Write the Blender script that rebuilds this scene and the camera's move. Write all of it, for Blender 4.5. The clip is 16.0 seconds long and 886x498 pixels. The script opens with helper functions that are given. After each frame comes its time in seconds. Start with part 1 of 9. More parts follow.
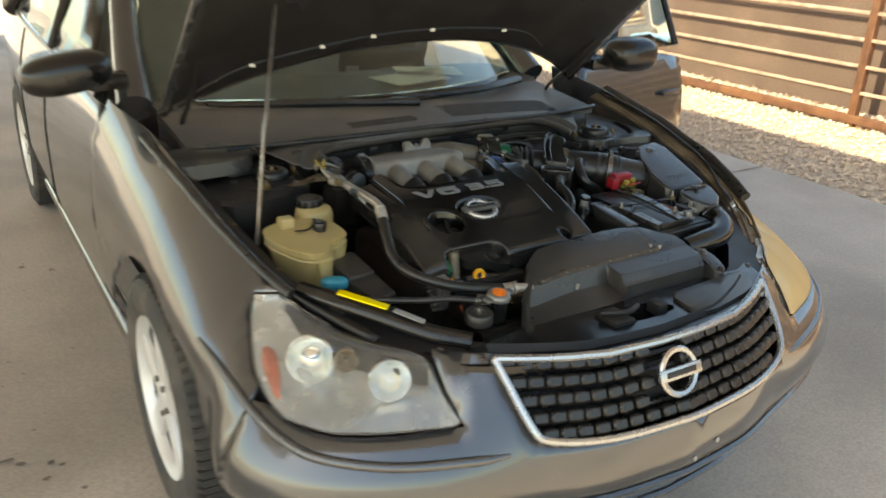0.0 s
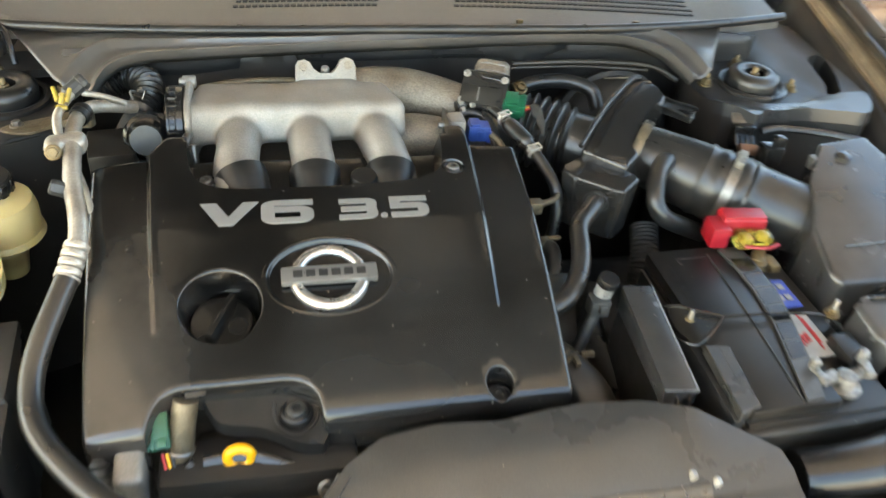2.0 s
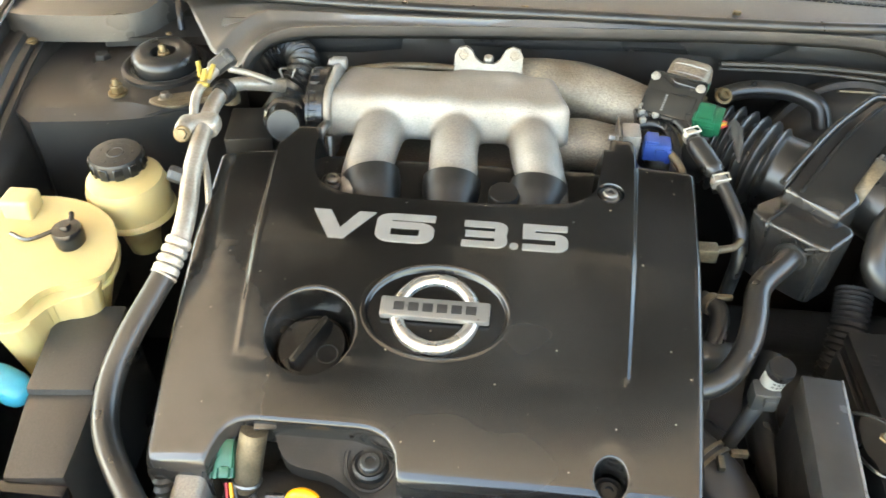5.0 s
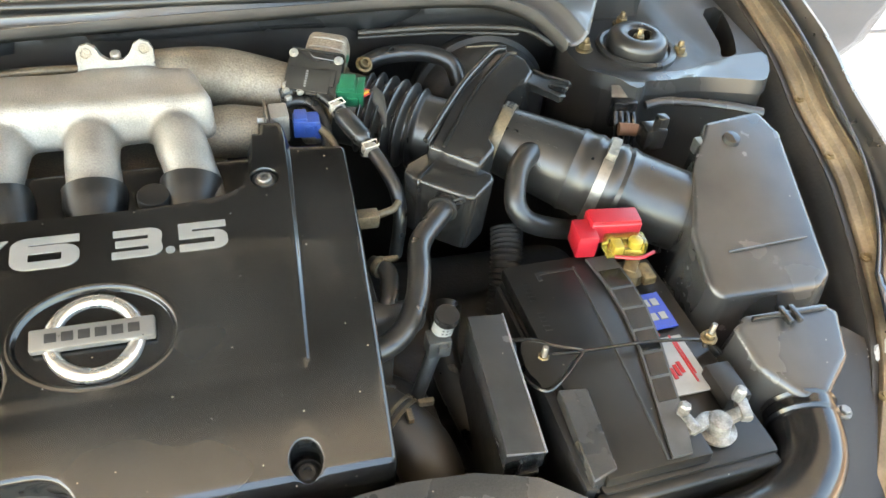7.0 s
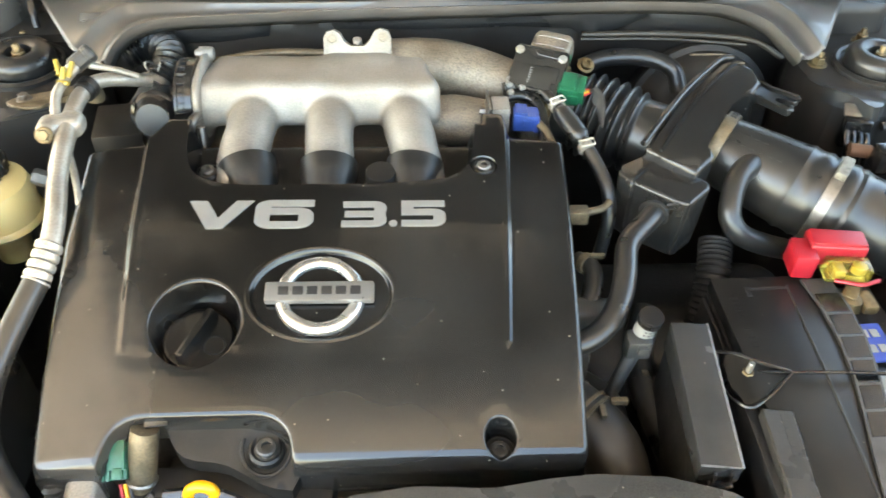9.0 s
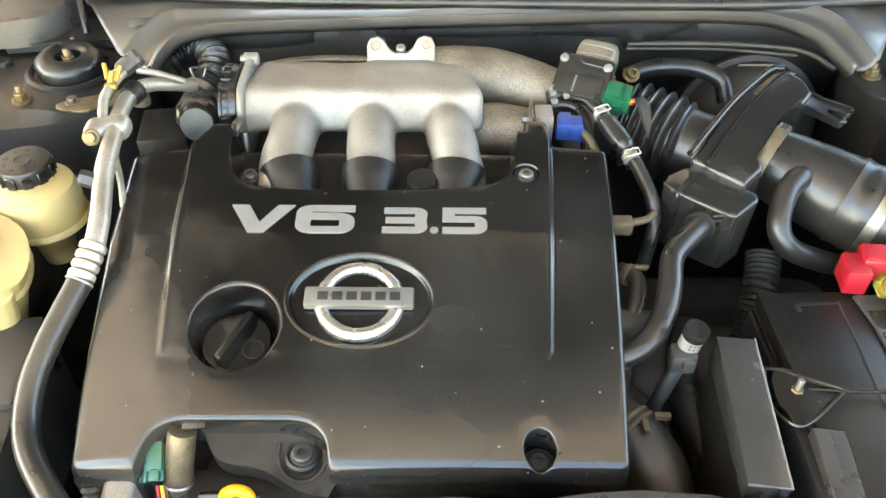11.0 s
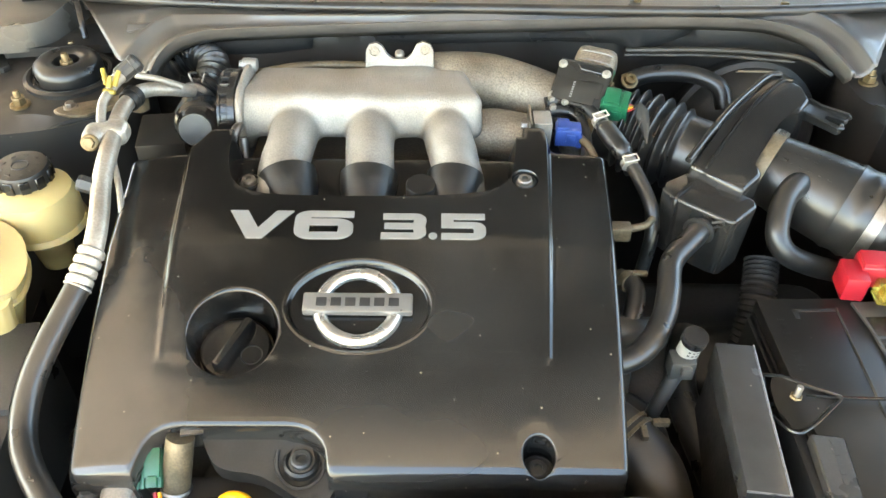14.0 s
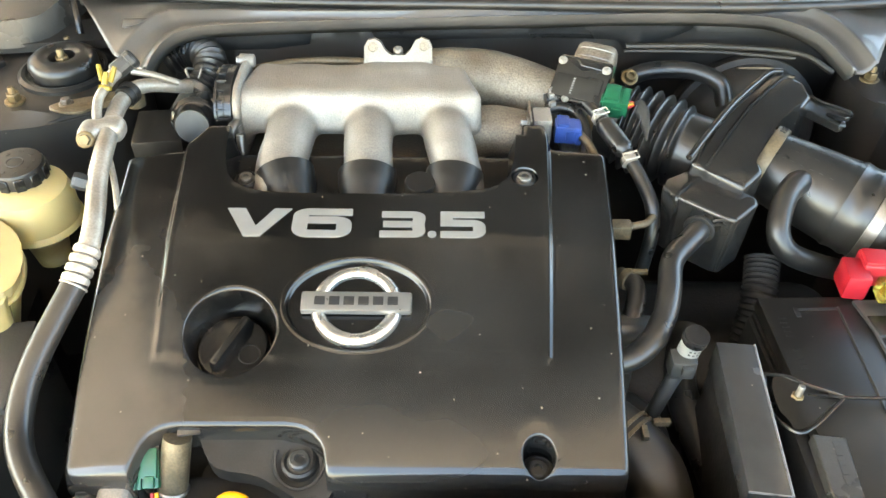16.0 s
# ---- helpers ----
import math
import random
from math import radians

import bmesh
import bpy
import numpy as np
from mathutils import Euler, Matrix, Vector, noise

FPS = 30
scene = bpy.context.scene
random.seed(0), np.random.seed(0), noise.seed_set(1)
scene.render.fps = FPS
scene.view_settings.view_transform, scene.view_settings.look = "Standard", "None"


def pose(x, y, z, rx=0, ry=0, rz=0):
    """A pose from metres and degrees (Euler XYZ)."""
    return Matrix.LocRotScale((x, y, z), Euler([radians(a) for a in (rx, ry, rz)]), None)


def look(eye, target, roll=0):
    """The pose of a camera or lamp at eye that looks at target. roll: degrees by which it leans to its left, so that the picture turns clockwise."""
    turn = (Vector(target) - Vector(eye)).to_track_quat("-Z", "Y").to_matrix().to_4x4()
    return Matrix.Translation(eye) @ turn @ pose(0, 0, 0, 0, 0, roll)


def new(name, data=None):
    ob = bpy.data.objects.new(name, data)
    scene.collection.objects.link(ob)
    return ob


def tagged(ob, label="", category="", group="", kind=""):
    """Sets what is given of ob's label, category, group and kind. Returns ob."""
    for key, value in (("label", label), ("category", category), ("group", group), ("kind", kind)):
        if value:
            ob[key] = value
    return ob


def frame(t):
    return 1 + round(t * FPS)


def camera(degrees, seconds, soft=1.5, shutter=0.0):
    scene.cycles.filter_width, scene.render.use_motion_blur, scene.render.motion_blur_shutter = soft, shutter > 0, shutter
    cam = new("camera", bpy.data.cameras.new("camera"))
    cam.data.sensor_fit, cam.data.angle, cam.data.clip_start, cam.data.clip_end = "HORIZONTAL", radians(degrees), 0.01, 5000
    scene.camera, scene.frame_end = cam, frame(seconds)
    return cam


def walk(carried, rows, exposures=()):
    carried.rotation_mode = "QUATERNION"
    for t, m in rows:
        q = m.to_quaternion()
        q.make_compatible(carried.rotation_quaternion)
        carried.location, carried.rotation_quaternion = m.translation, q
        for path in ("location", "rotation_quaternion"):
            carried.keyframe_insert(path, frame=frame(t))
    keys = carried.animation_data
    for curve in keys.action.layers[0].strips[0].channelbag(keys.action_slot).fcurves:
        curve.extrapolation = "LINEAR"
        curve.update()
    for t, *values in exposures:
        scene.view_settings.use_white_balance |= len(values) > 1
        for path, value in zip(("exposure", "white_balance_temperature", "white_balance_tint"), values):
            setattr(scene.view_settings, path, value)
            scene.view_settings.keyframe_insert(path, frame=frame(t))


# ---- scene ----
cam = camera(57.3, 16.0, shutter=0.6)
PATH = [
    (0, (-1.211, -1.918, 1.543), (-0.213, -0.361, 0.781), 2.2),
    (0.5, (-0.881, -1.717, 1.504), (0.048, -0.171, 0.64), 3.5),
    (1, (-0.56, -1.419, 1.457), (0.297, 0.114, 0.5), 6.1),
    (1.5, (-0.294, -1.229, 1.445), (0.303, 0.327, 0.34), 6.2),
    (2, (-0.163, -1.048, 1.453), (0.242, 0.477, 0.224), 5.9),
    (2.5, (-0.086, -0.921, 1.447), (0.142, 0.571, 0.135), 4.5),
    (3, (-0.022, -0.893, 1.452), (0.033, 0.58, 0.1), 2.4),
    (3.2, (-0.033, -0.893, 1.452), (-0.02, 0.578, 0.099), 1.9),
    (4.25, (-0.05, -0.9, 1.42), (-0.24, 0.59, 0.08), 0.4),
    (5.3, (-0.045, -0.884, 1.443), (-0.128, 0.582, 0.085), 0.6),
    (5.5, (-0.045, -0.881, 1.441), (-0.054, 0.582, 0.078), 1.5),
    (6, (-0.032, -0.885, 1.439), (0.144, 0.568, 0.075), 3.2),
    (6.5, (-0.011, -0.884, 1.443), (0.365, 0.526, 0.075), 5.6),
    (7, (0.017, -0.886, 1.447), (0.527, 0.485, 0.084), 7.1),
    (7.5, (0.019, -0.89, 1.446), (0.531, 0.479, 0.08), 7.1),
    (8, (-0.009, -0.891, 1.436), (0.357, 0.517, 0.063), 5.3),
    (8.5, (-0.025, -0.9, 1.442), (0.184, 0.535, 0.065), 3.4),
    (9, (-0.024, -0.907, 1.444), (0.071, 0.547, 0.073), 2.0),
    (9.5, (-0.025, -0.914, 1.436), (-0.001, 0.558, 0.082), 0.9),
    (12, (-0.03, -0.899, 1.433), (-0.024, 0.581, 0.089), 0.7),
    (12.5, (-0.029, -0.9, 1.437), (-0.02, 0.584, 0.096), 0.8),
    (13, (-0.033, -0.9, 1.436), (-0.02, 0.586, 0.097), 1.0),
    (13.5, (-0.033, -0.901, 1.434), (-0.016, 0.586, 0.097), 1.1),
    (14, (-0.031, -0.903, 1.434), (-0.016, 0.582, 0.095), 1.0),
    (14.5, (-0.032, -0.906, 1.436), (-0.011, 0.579, 0.096), 1.1),
    (15, (-0.032, -0.905, 1.436), (-0.011, 0.579, 0.096), 1.1),
    (15.5, (-0.032, -0.902, 1.434), (-0.011, 0.579, 0.09), 1.1),
    (16, (-0.033, -0.896, 1.432), (-0.011, 0.581, 0.084), 1.2),
]
walk(cam, [(t, look(eye, target, roll)) for t, eye, target, roll in PATH],
     [(0.0, 1.65, 8300, 3), (0.6, 1.8, 8300, 3), (1.0, 2.2, 8300, 3), (1.5, 2.9, 8300, 3), (2.0, 3.6, 8300, 3), (3.0, 4.1, 8300, 3), (7.0, 4.14, 8300, 3), (12.0, 4.22, 8300, 3), (16.0, 4.22, 8300, 3)])

# ---- world, sun, exposure ----
world = bpy.data.worlds.new("sky")
scene.world = world
world.use_nodes = True
wn = world.node_tree
sky = wn.nodes.new("ShaderNodeTexSky")
sky.sky_type, sky.sun_disc = "NISHITA", False
sky.sun_elevation, sky.sun_rotation = radians(49), radians(-107)
wn.links.new(sky.outputs["Color"], wn.nodes["Background"].inputs["Color"])
wn.nodes["Background"].inputs["Strength"].default_value = 0.15
sun_data = bpy.data.lights.new("sun", "SUN")
sun_data.energy, sun_data.angle, sun_data.color = 4.0, radians(0.53), (1.0, 0.94, 0.84)
sun = new("sun", sun_data)
sun.matrix_world = look((0, 0, 0), (0.80, 0.24, -0.95))



# ---- materials ----
def material(name, colour, rough=0.5, metal=0.0, vary=0.15, scale=40.0, bump=0.15, fine=400.0, dirt=None, dirt_amount=0.0, coat=0.0, spec=0.5, specks=0.0, grain=0.0):
    """Base colour varied at two scales, roughness broken up, fine relief."""
    m = bpy.data.materials.new(name)
    m.use_nodes = True
    nt = m.node_tree
    b = nt.nodes["Principled BSDF"]
    co = nt.nodes.new("ShaderNodeTexCoord")
    big = nt.nodes.new("ShaderNodeTexNoise")
    big.inputs["Scale"].default_value, big.inputs["Detail"].default_value = scale, 5.0
    small = nt.nodes.new("ShaderNodeTexNoise")
    small.inputs["Scale"].default_value, small.inputs["Detail"].default_value = fine, 3.0
    for n in (big, small):
        nt.links.new(co.outputs["Object"], n.inputs["Vector"])
    ramp = nt.nodes.new("ShaderNodeMapRange")
    ramp.inputs["From Min"].default_value, ramp.inputs["From Max"].default_value = 0.3, 0.7
    ramp.inputs["To Min"].default_value, ramp.inputs["To Max"].default_value = 1 - vary, 1 + vary
    nt.links.new(big.outputs["Fac"], ramp.inputs["Value"])
    mul = nt.nodes.new("ShaderNodeMixRGB")
    mul.blend_type = "MULTIPLY"
    mul.inputs["Fac"].default_value = 1.0
    mul.inputs["Color1"].default_value = (*colour, 1)
    nt.links.new(ramp.outputs["Result"], mul.inputs["Color2"])
    last = mul.outputs["Color"]
    if dirt:
        dn = nt.nodes.new("ShaderNodeTexNoise")
        dn.inputs["Scale"].default_value, dn.inputs["Detail"].default_value = scale * 0.35, 2.5
        nt.links.new(co.outputs["Object"], dn.inputs["Vector"])
        dr = nt.nodes.new("ShaderNodeMapRange")
        dr.interpolation_type = "SMOOTHERSTEP"
        dr.inputs["From Min"].default_value, dr.inputs["From Max"].default_value = 0.34, 0.76
        dr.inputs["To Max"].default_value = dirt_amount
        nt.links.new(dn.outputs["Fac"], dr.inputs["Value"])
        mx = nt.nodes.new("ShaderNodeMixRGB")
        mx.inputs["Color2"].default_value = (*dirt, 1)
        nt.links.new(dr.outputs["Result"], mx.inputs["Fac"])
        nt.links.new(last, mx.inputs["Color1"])
        last = mx.outputs["Color"]
    if specks:
        vo = nt.nodes.new("ShaderNodeTexVoronoi")
        vo.inputs["Scale"].default_value = 75.0
        nt.links.new(co.outputs["Object"], vo.inputs["Vector"])
        near = nt.nodes.new("ShaderNodeMapRange")
        near.inputs["From Min"].default_value, near.inputs["From Max"].default_value = 0.075, 0.045
        nt.links.new(vo.outputs["Distance"], near.inputs["Value"])
        pick = nt.nodes.new("ShaderNodeSeparateColor")
        nt.links.new(vo.outputs["Color"], pick.inputs["Color"])
        few = nt.nodes.new("ShaderNodeMath")
        few.operation = "GREATER_THAN"
        few.inputs[1].default_value = 1.0 - specks * 0.6
        nt.links.new(pick.outputs["Red"], few.inputs[0])
        both = nt.nodes.new("ShaderNodeMath")
        both.operation = "MULTIPLY"
        nt.links.new(near.outputs["Result"], both.inputs[0])
        nt.links.new(few.outputs["Value"], both.inputs[1])
        ms = nt.nodes.new("ShaderNodeMixRGB")
        ms.inputs["Color2"].default_value = (0.17, 0.15, 0.12, 1)
        nt.links.new(both.outputs["Value"], ms.inputs["Fac"])
        nt.links.new(last, ms.inputs["Color1"])
        last = ms.outputs["Color"]
    if grain:
        gr = nt.nodes.new("ShaderNodeMapRange")
        gr.inputs["From Min"].default_value, gr.inputs["From Max"].default_value = 0.32, 0.68
        gr.inputs["To Min"].default_value, gr.inputs["To Max"].default_value = 1 - grain, 1 + grain
        nt.links.new(small.outputs["Fac"], gr.inputs["Value"])
        mg = nt.nodes.new("ShaderNodeMixRGB")
        mg.blend_type = "MULTIPLY"
        mg.inputs["Fac"].default_value = 1.0
        nt.links.new(last, mg.inputs["Color1"])
        nt.links.new(gr.outputs["Result"], mg.inputs["Color2"])
        last = mg.outputs["Color"]
    nt.links.new(last, b.inputs["Base Color"])
    rr = nt.nodes.new("ShaderNodeMapRange")
    rr.inputs["From Min"].default_value, rr.inputs["From Max"].default_value = 0.3, 0.7
    rr.inputs["To Min"].default_value, rr.inputs["To Max"].default_value = max(0.02, rough * 0.85), min(1, rough * 1.15)
    nt.links.new(big.outputs["Fac"], rr.inputs["Value"])
    nt.links.new(rr.outputs["Result"], b.inputs["Roughness"])
    b.inputs["Metallic"].default_value = metal
    b.inputs["Specular IOR Level"].default_value = spec
    b.inputs["Coat Weight"].default_value = coat
    b.inputs["Coat Roughness"].default_value = 0.06
    if bump:
        bp = nt.nodes.new("ShaderNodeBump")
        bp.inputs["Strength"].default_value, bp.inputs["Distance"].default_value = bump, 0.001
        nt.links.new(small.outputs["Fac"], bp.inputs["Height"])
        nt.links.new(bp.outputs["Normal"], b.inputs["Normal"])
    return m


DUST = (0.20, 0.16, 0.12)
M_COVER = material("satin black cover plastic", (0.0030, 0.0029, 0.0028), 0.15, vary=0.2, scale=14, bump=0.0, fine=900, dirt=(0.034, 0.0325, 0.0308), dirt_amount=0.45, specks=0.6)


def dust_patch(m, centre, radii, colour, amount):
    """A soft film of dust of its own shape on a surface."""
    nt = m.node_tree
    b = nt.nodes["Principled BSDF"]
    geo = nt.nodes.new("ShaderNodeNewGeometry")
    at = nt.nodes.new("ShaderNodeMapping")
    at.inputs["Location"].default_value = [-c / r for c, r in zip(centre, radii)]
    at.inputs["Scale"].default_value = [1 / r for r in radii]
    nt.links.new(geo.outputs["Position"], at.inputs["Vector"])
    far = nt.nodes.new("ShaderNodeVectorMath")
    far.operation = "LENGTH"
    nt.links.new(at.outputs["Vector"], far.inputs[0])
    cloud = nt.nodes.new("ShaderNodeTexNoise")
    cloud.inputs["Scale"].default_value, cloud.inputs["Detail"].default_value = 22.0, 3.0
    nt.links.new(geo.outputs["Position"], cloud.inputs["Vector"])
    add = nt.nodes.new("ShaderNodeMath")
    add.operation = "ADD"
    nt.links.new(far.outputs["Value"], add.inputs[0])
    nt.links.new(cloud.outputs["Fac"], add.inputs[1])
    fall = nt.nodes.new("ShaderNodeMapRange")
    fall.interpolation_type = "SMOOTHERSTEP"
    fall.inputs["From Min"].default_value, fall.inputs["From Max"].default_value = 1.6, 0.5
    fall.inputs["To Max"].default_value = amount
    nt.links.new(add.outputs["Value"], fall.inputs["Value"])
    mx = nt.nodes.new("ShaderNodeMixRGB")
    mx.inputs["Color2"].default_value = (*colour, 1)
    nt.links.new(fall.outputs["Result"], mx.inputs["Fac"])
    nt.links.new(b.inputs["Base Color"].links[0].from_socket, mx.inputs["Color1"])
    nt.links.new(mx.outputs["Color"], b.inputs["Base Color"])


dust_patch(M_COVER, (-0.325, -0.44, 0.85), (0.11, 0.26, 0.3), (0.052, 0.044, 0.037), 0.65)
M_GLOSS = material("glossy black plastic", (0.011, 0.0107, 0.0103), 0.185, vary=0.25, scale=18, bump=0.0, fine=500, dirt=(0.045, 0.040, 0.034), dirt_amount=0.25, specks=0.25)
M_CUP = material("worn black plastic", (0.006, 0.0058, 0.0056), 0.44, vary=0.25, scale=60, bump=0.0, fine=800, dirt=(0.032, 0.028, 0.024), dirt_amount=0.3, grain=0.3, spec=0.32)
M_PLASTIC = material("black moulded plastic", (0.006, 0.006, 0.0064), 0.21, vary=0.25, scale=25, bump=0.0, fine=500, dirt=(0.045, 0.038, 0.03), dirt_amount=0.25, specks=0.15)
M_SHROUD = material("dusty grained plastic", (0.030, 0.0285, 0.0265), 0.30, vary=0.2, scale=12, bump=0.0, fine=800, dirt=(0.07, 0.057, 0.043), dirt_amount=0.18, specks=0.25, grain=0.25)
M_STRIP = material("perished brown foam", (0.055, 0.042, 0.030), 0.8, vary=0.4, scale=90, bump=0.6, fine=500, dirt=(0.11, 0.085, 0.06), dirt_amount=0.5)
M_RUBBER = material("black rubber", (0.011, 0.011, 0.011), 0.31, vary=0.25, scale=40, bump=0.0, fine=500, dirt=(0.06, 0.048, 0.035), dirt_amount=0.25)
M_HOSE = material("grimy coolant hose rubber", (0.009, 0.0075, 0.006), 0.55, vary=0.3, scale=30, bump=0.0, fine=300, dirt=(0.045, 0.033, 0.022), dirt_amount=0.4)
M_TYRE = material("tyre rubber", (0.035, 0.034, 0.033), 0.75, vary=0.2, scale=20, bump=0.3, fine=200, dirt=DUST, dirt_amount=0.35)
M_ALU = material("cast aluminium", (0.255, 0.240, 0.216), 0.52, metal=0.5, vary=0.16, scale=22, bump=0.7, fine=560, dirt=(0.13, 0.095, 0.062), dirt_amount=0.55, grain=0.16)
M_ALU_DIRTY = material("stained cast aluminium", (0.19, 0.160, 0.122), 0.5, metal=0.5, vary=0.25, scale=30, bump=0.9, fine=480, dirt=(0.08, 0.055, 0.033), dirt_amount=0.55, grain=0.3)
M_PIPE = material("dull aluminium pipe", (0.37, 0.34, 0.295), 0.38, metal=0.5, vary=0.15, scale=50, bump=0.2, fine=400, dirt=(0.13, 0.095, 0.065), dirt_amount=0.55, grain=0.12)
M_STEEL = material("zinc plated steel", (0.20, 0.19, 0.175), 0.36, metal=0.85, vary=0.25, scale=90, bump=0.25, fine=700, dirt=(0.10, 0.065, 0.035), dirt_amount=0.45)
M_BRASS = material("yellowed zinc bolt", (0.165, 0.115, 0.055), 0.42, metal=0.6, vary=0.35, scale=140, bump=0.4, fine=600, dirt=(0.04, 0.026, 0.015), dirt_amount=0.5)
M_CHROME = material("chrome", (0.46, 0.455, 0.44), 0.27, metal=0.88, vary=0.05, scale=30, bump=0.0)
M_BADGE = material("brushed badge metal", (0.20, 0.195, 0.186), 0.32, metal=0.6, vary=0.06, scale=60, bump=0.05)
M_LETTER = material("satin silver lettering", (0.195, 0.189, 0.180), 0.42, metal=0.25, vary=0.06, scale=60, bump=0.05)
M_CAP = material("glossy black cap plastic", (0.008, 0.0078, 0.0076), 0.38, vary=0.2, scale=40, bump=0.0, fine=600, dirt=(0.03, 0.026, 0.02), dirt_amount=0.3)
M_MARK = material("dark mark", (0.014, 0.014, 0.014), 0.5, vary=0.1)
M_PAINT = material("grey metallic paint", (0.080, 0.084, 0.090), 0.24, metal=0.7, vary=0.05, scale=6, bump=0.0, fine=900, dirt=(0.17, 0.155, 0.135), dirt_amount=0.05, coat=1.0)
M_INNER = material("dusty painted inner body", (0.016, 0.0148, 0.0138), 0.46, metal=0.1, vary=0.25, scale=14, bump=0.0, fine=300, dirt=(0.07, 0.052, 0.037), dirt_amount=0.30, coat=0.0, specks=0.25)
M_LIP = material("grey painted cowl lip", (0.066, 0.062, 0.058), 0.38, metal=0.25, vary=0.2, scale=12, bump=0.0, fine=300, dirt=(0.13, 0.105, 0.08), dirt_amount=0.3, coat=0.3, specks=0.15)
M_RAIL = material("dirty painted rail", (0.165, 0.118, 0.071), 0.55, vary=0.35, scale=24, bump=0.3, fine=260, dirt=(0.035, 0.027, 0.020), dirt_amount=0.7, grain=0.15)
# Near-black also stands in for shade behind the grille and beside the battery.
M_DARK = material("greasy dark metal and deep shade", (0.008, 0.0075, 0.007), 0.6, metal=0.1, vary=0.4, scale=30, bump=0.4, fine=200, dirt=(0.03, 0.024, 0.018), dirt_amount=0.4)
M_ENGINE = material("oily engine casting", (0.05, 0.04, 0.03), 0.5, metal=0.4, vary=0.4, scale=40, bump=0.6, fine=250, dirt=(0.02, 0.016, 0.012), dirt_amount=0.7)
M_HOODIN = material("hood liner", (0.009, 0.0082, 0.008), 0.6, vary=0.3, scale=8, bump=0.3, fine=120, dirt=(0.025, 0.021, 0.019), dirt_amount=0.3)
M_BAYPAINT = material("glossy bay paint", (0.024, 0.0238, 0.0236), 0.29, metal=0.15, vary=0.12, scale=10, bump=0.0, fine=400, dirt=(0.07, 0.055, 0.04), dirt_amount=0.25, coat=0.1)
M_COWL = material("weathered cowl plastic", (0.075, 0.068, 0.061), 0.55, vary=0.15, scale=10, bump=0.3, fine=600, dirt=(0.17, 0.14, 0.105), dirt_amount=0.3, grain=0.15)
M_RED = material("red plastic", (0.25, 0.007, 0.014), 0.38, vary=0.1, scale=30, bump=0.1)
M_GREEN = material("green plastic", (0.004, 0.075, 0.036), 0.36, vary=0.2, scale=80, bump=0.1)
M_BLUE = material("blue plastic", (0.015, 0.045, 0.19), 0.38, vary=0.15, scale=60, bump=0.1)
M_TEAL = material("turquoise plastic", (0.02, 0.22, 0.30), 0.38, vary=0.15, scale=60, bump=0.1)
M_YELLOW = material("yellow plastic", (0.27, 0.19, 0.025), 0.42, vary=0.1, scale=60, bump=0.1)
M_AMBERY = material("yellow sticker", (0.80, 0.62, 0.0), 0.5, vary=0.05, scale=60, bump=0.0)
M_DIP = material("orange yellow plastic", (0.85, 0.38, 0.012), 0.38, vary=0.1, scale=60, bump=0.1)
M_ORANGE = material("orange label", (0.80, 0.17, 0.008), 0.45, vary=0.2, scale=90, bump=0.05)
M_WHITE = material("white label", (0.24, 0.235, 0.22), 0.5, vary=0.1, scale=60, bump=0.0)
M_PAPER = material("pale paper", (0.62, 0.58, 0.50), 0.7, vary=0.08, scale=40, bump=0.05)
M_LABELBLUE = material("blue label", (0.02, 0.05, 0.28), 0.4, vary=0.1, scale=60, bump=0.0)
M_LABELRED = material("red print", (0.34, 0.015, 0.018), 0.45, vary=0.1, scale=60, bump=0.0)
M_CORRODE = material("corroded terminal metal", (0.13, 0.12, 0.10), 0.6, metal=0.25, vary=0.55, scale=160, bump=1.0, fine=500, dirt=(0.20, 0.20, 0.18), dirt_amount=0.6)
M_BATTERY = material("battery case plastic", (0.0075, 0.0070, 0.0064), 0.35, vary=0.25, scale=20, bump=0.0, fine=500, dirt=(0.055, 0.046, 0.036), dirt_amount=0.30, specks=0.35, spec=0.3)
M_TAN = material("tan metal bracket", (0.125, 0.098, 0.062), 0.45, metal=0.45, vary=0.35, scale=70, bump=0.3, fine=400, dirt=(0.05, 0.035, 0.022), dirt_amount=0.55, grain=0.2)
M_AMBER = material("amber reflector", (0.60, 0.10, 0.02), 0.3, vary=0.1, scale=60, bump=0.1, coat=0.4)
M_LAMPIN = material("headlamp inner housing", (0.62, 0.63, 0.63), 0.26, metal=0.55, vary=0.15, scale=18, bump=0.05)
M_WHEEL = material("silver painted alloy", (0.72, 0.71, 0.69), 0.38, metal=0.35, vary=0.06, scale=14, bump=0.05, dirt=DUST, dirt_amount=0.15)
M_GREYCON = material("grey plastic connector", (0.026, 0.026, 0.025), 0.42, vary=0.2, scale=60, bump=0.15)
M_PRINT = material("pale print", (0.16, 0.16, 0.153), 0.5, vary=0.05, bump=0.0)


def glassy(name, colour, rough=0.02, mixed=0.0):
    m = bpy.data.materials.new(name)
    m.use_nodes = True
    b = m.node_tree.nodes["Principled BSDF"]
    b.inputs["Base Color"].default_value = (*colour, 1)
    b.inputs["Transmission Weight"].default_value = 1.0 - mixed
    b.inputs["Roughness"].default_value = rough
    b.inputs["IOR"].default_value = 1.45
    return m


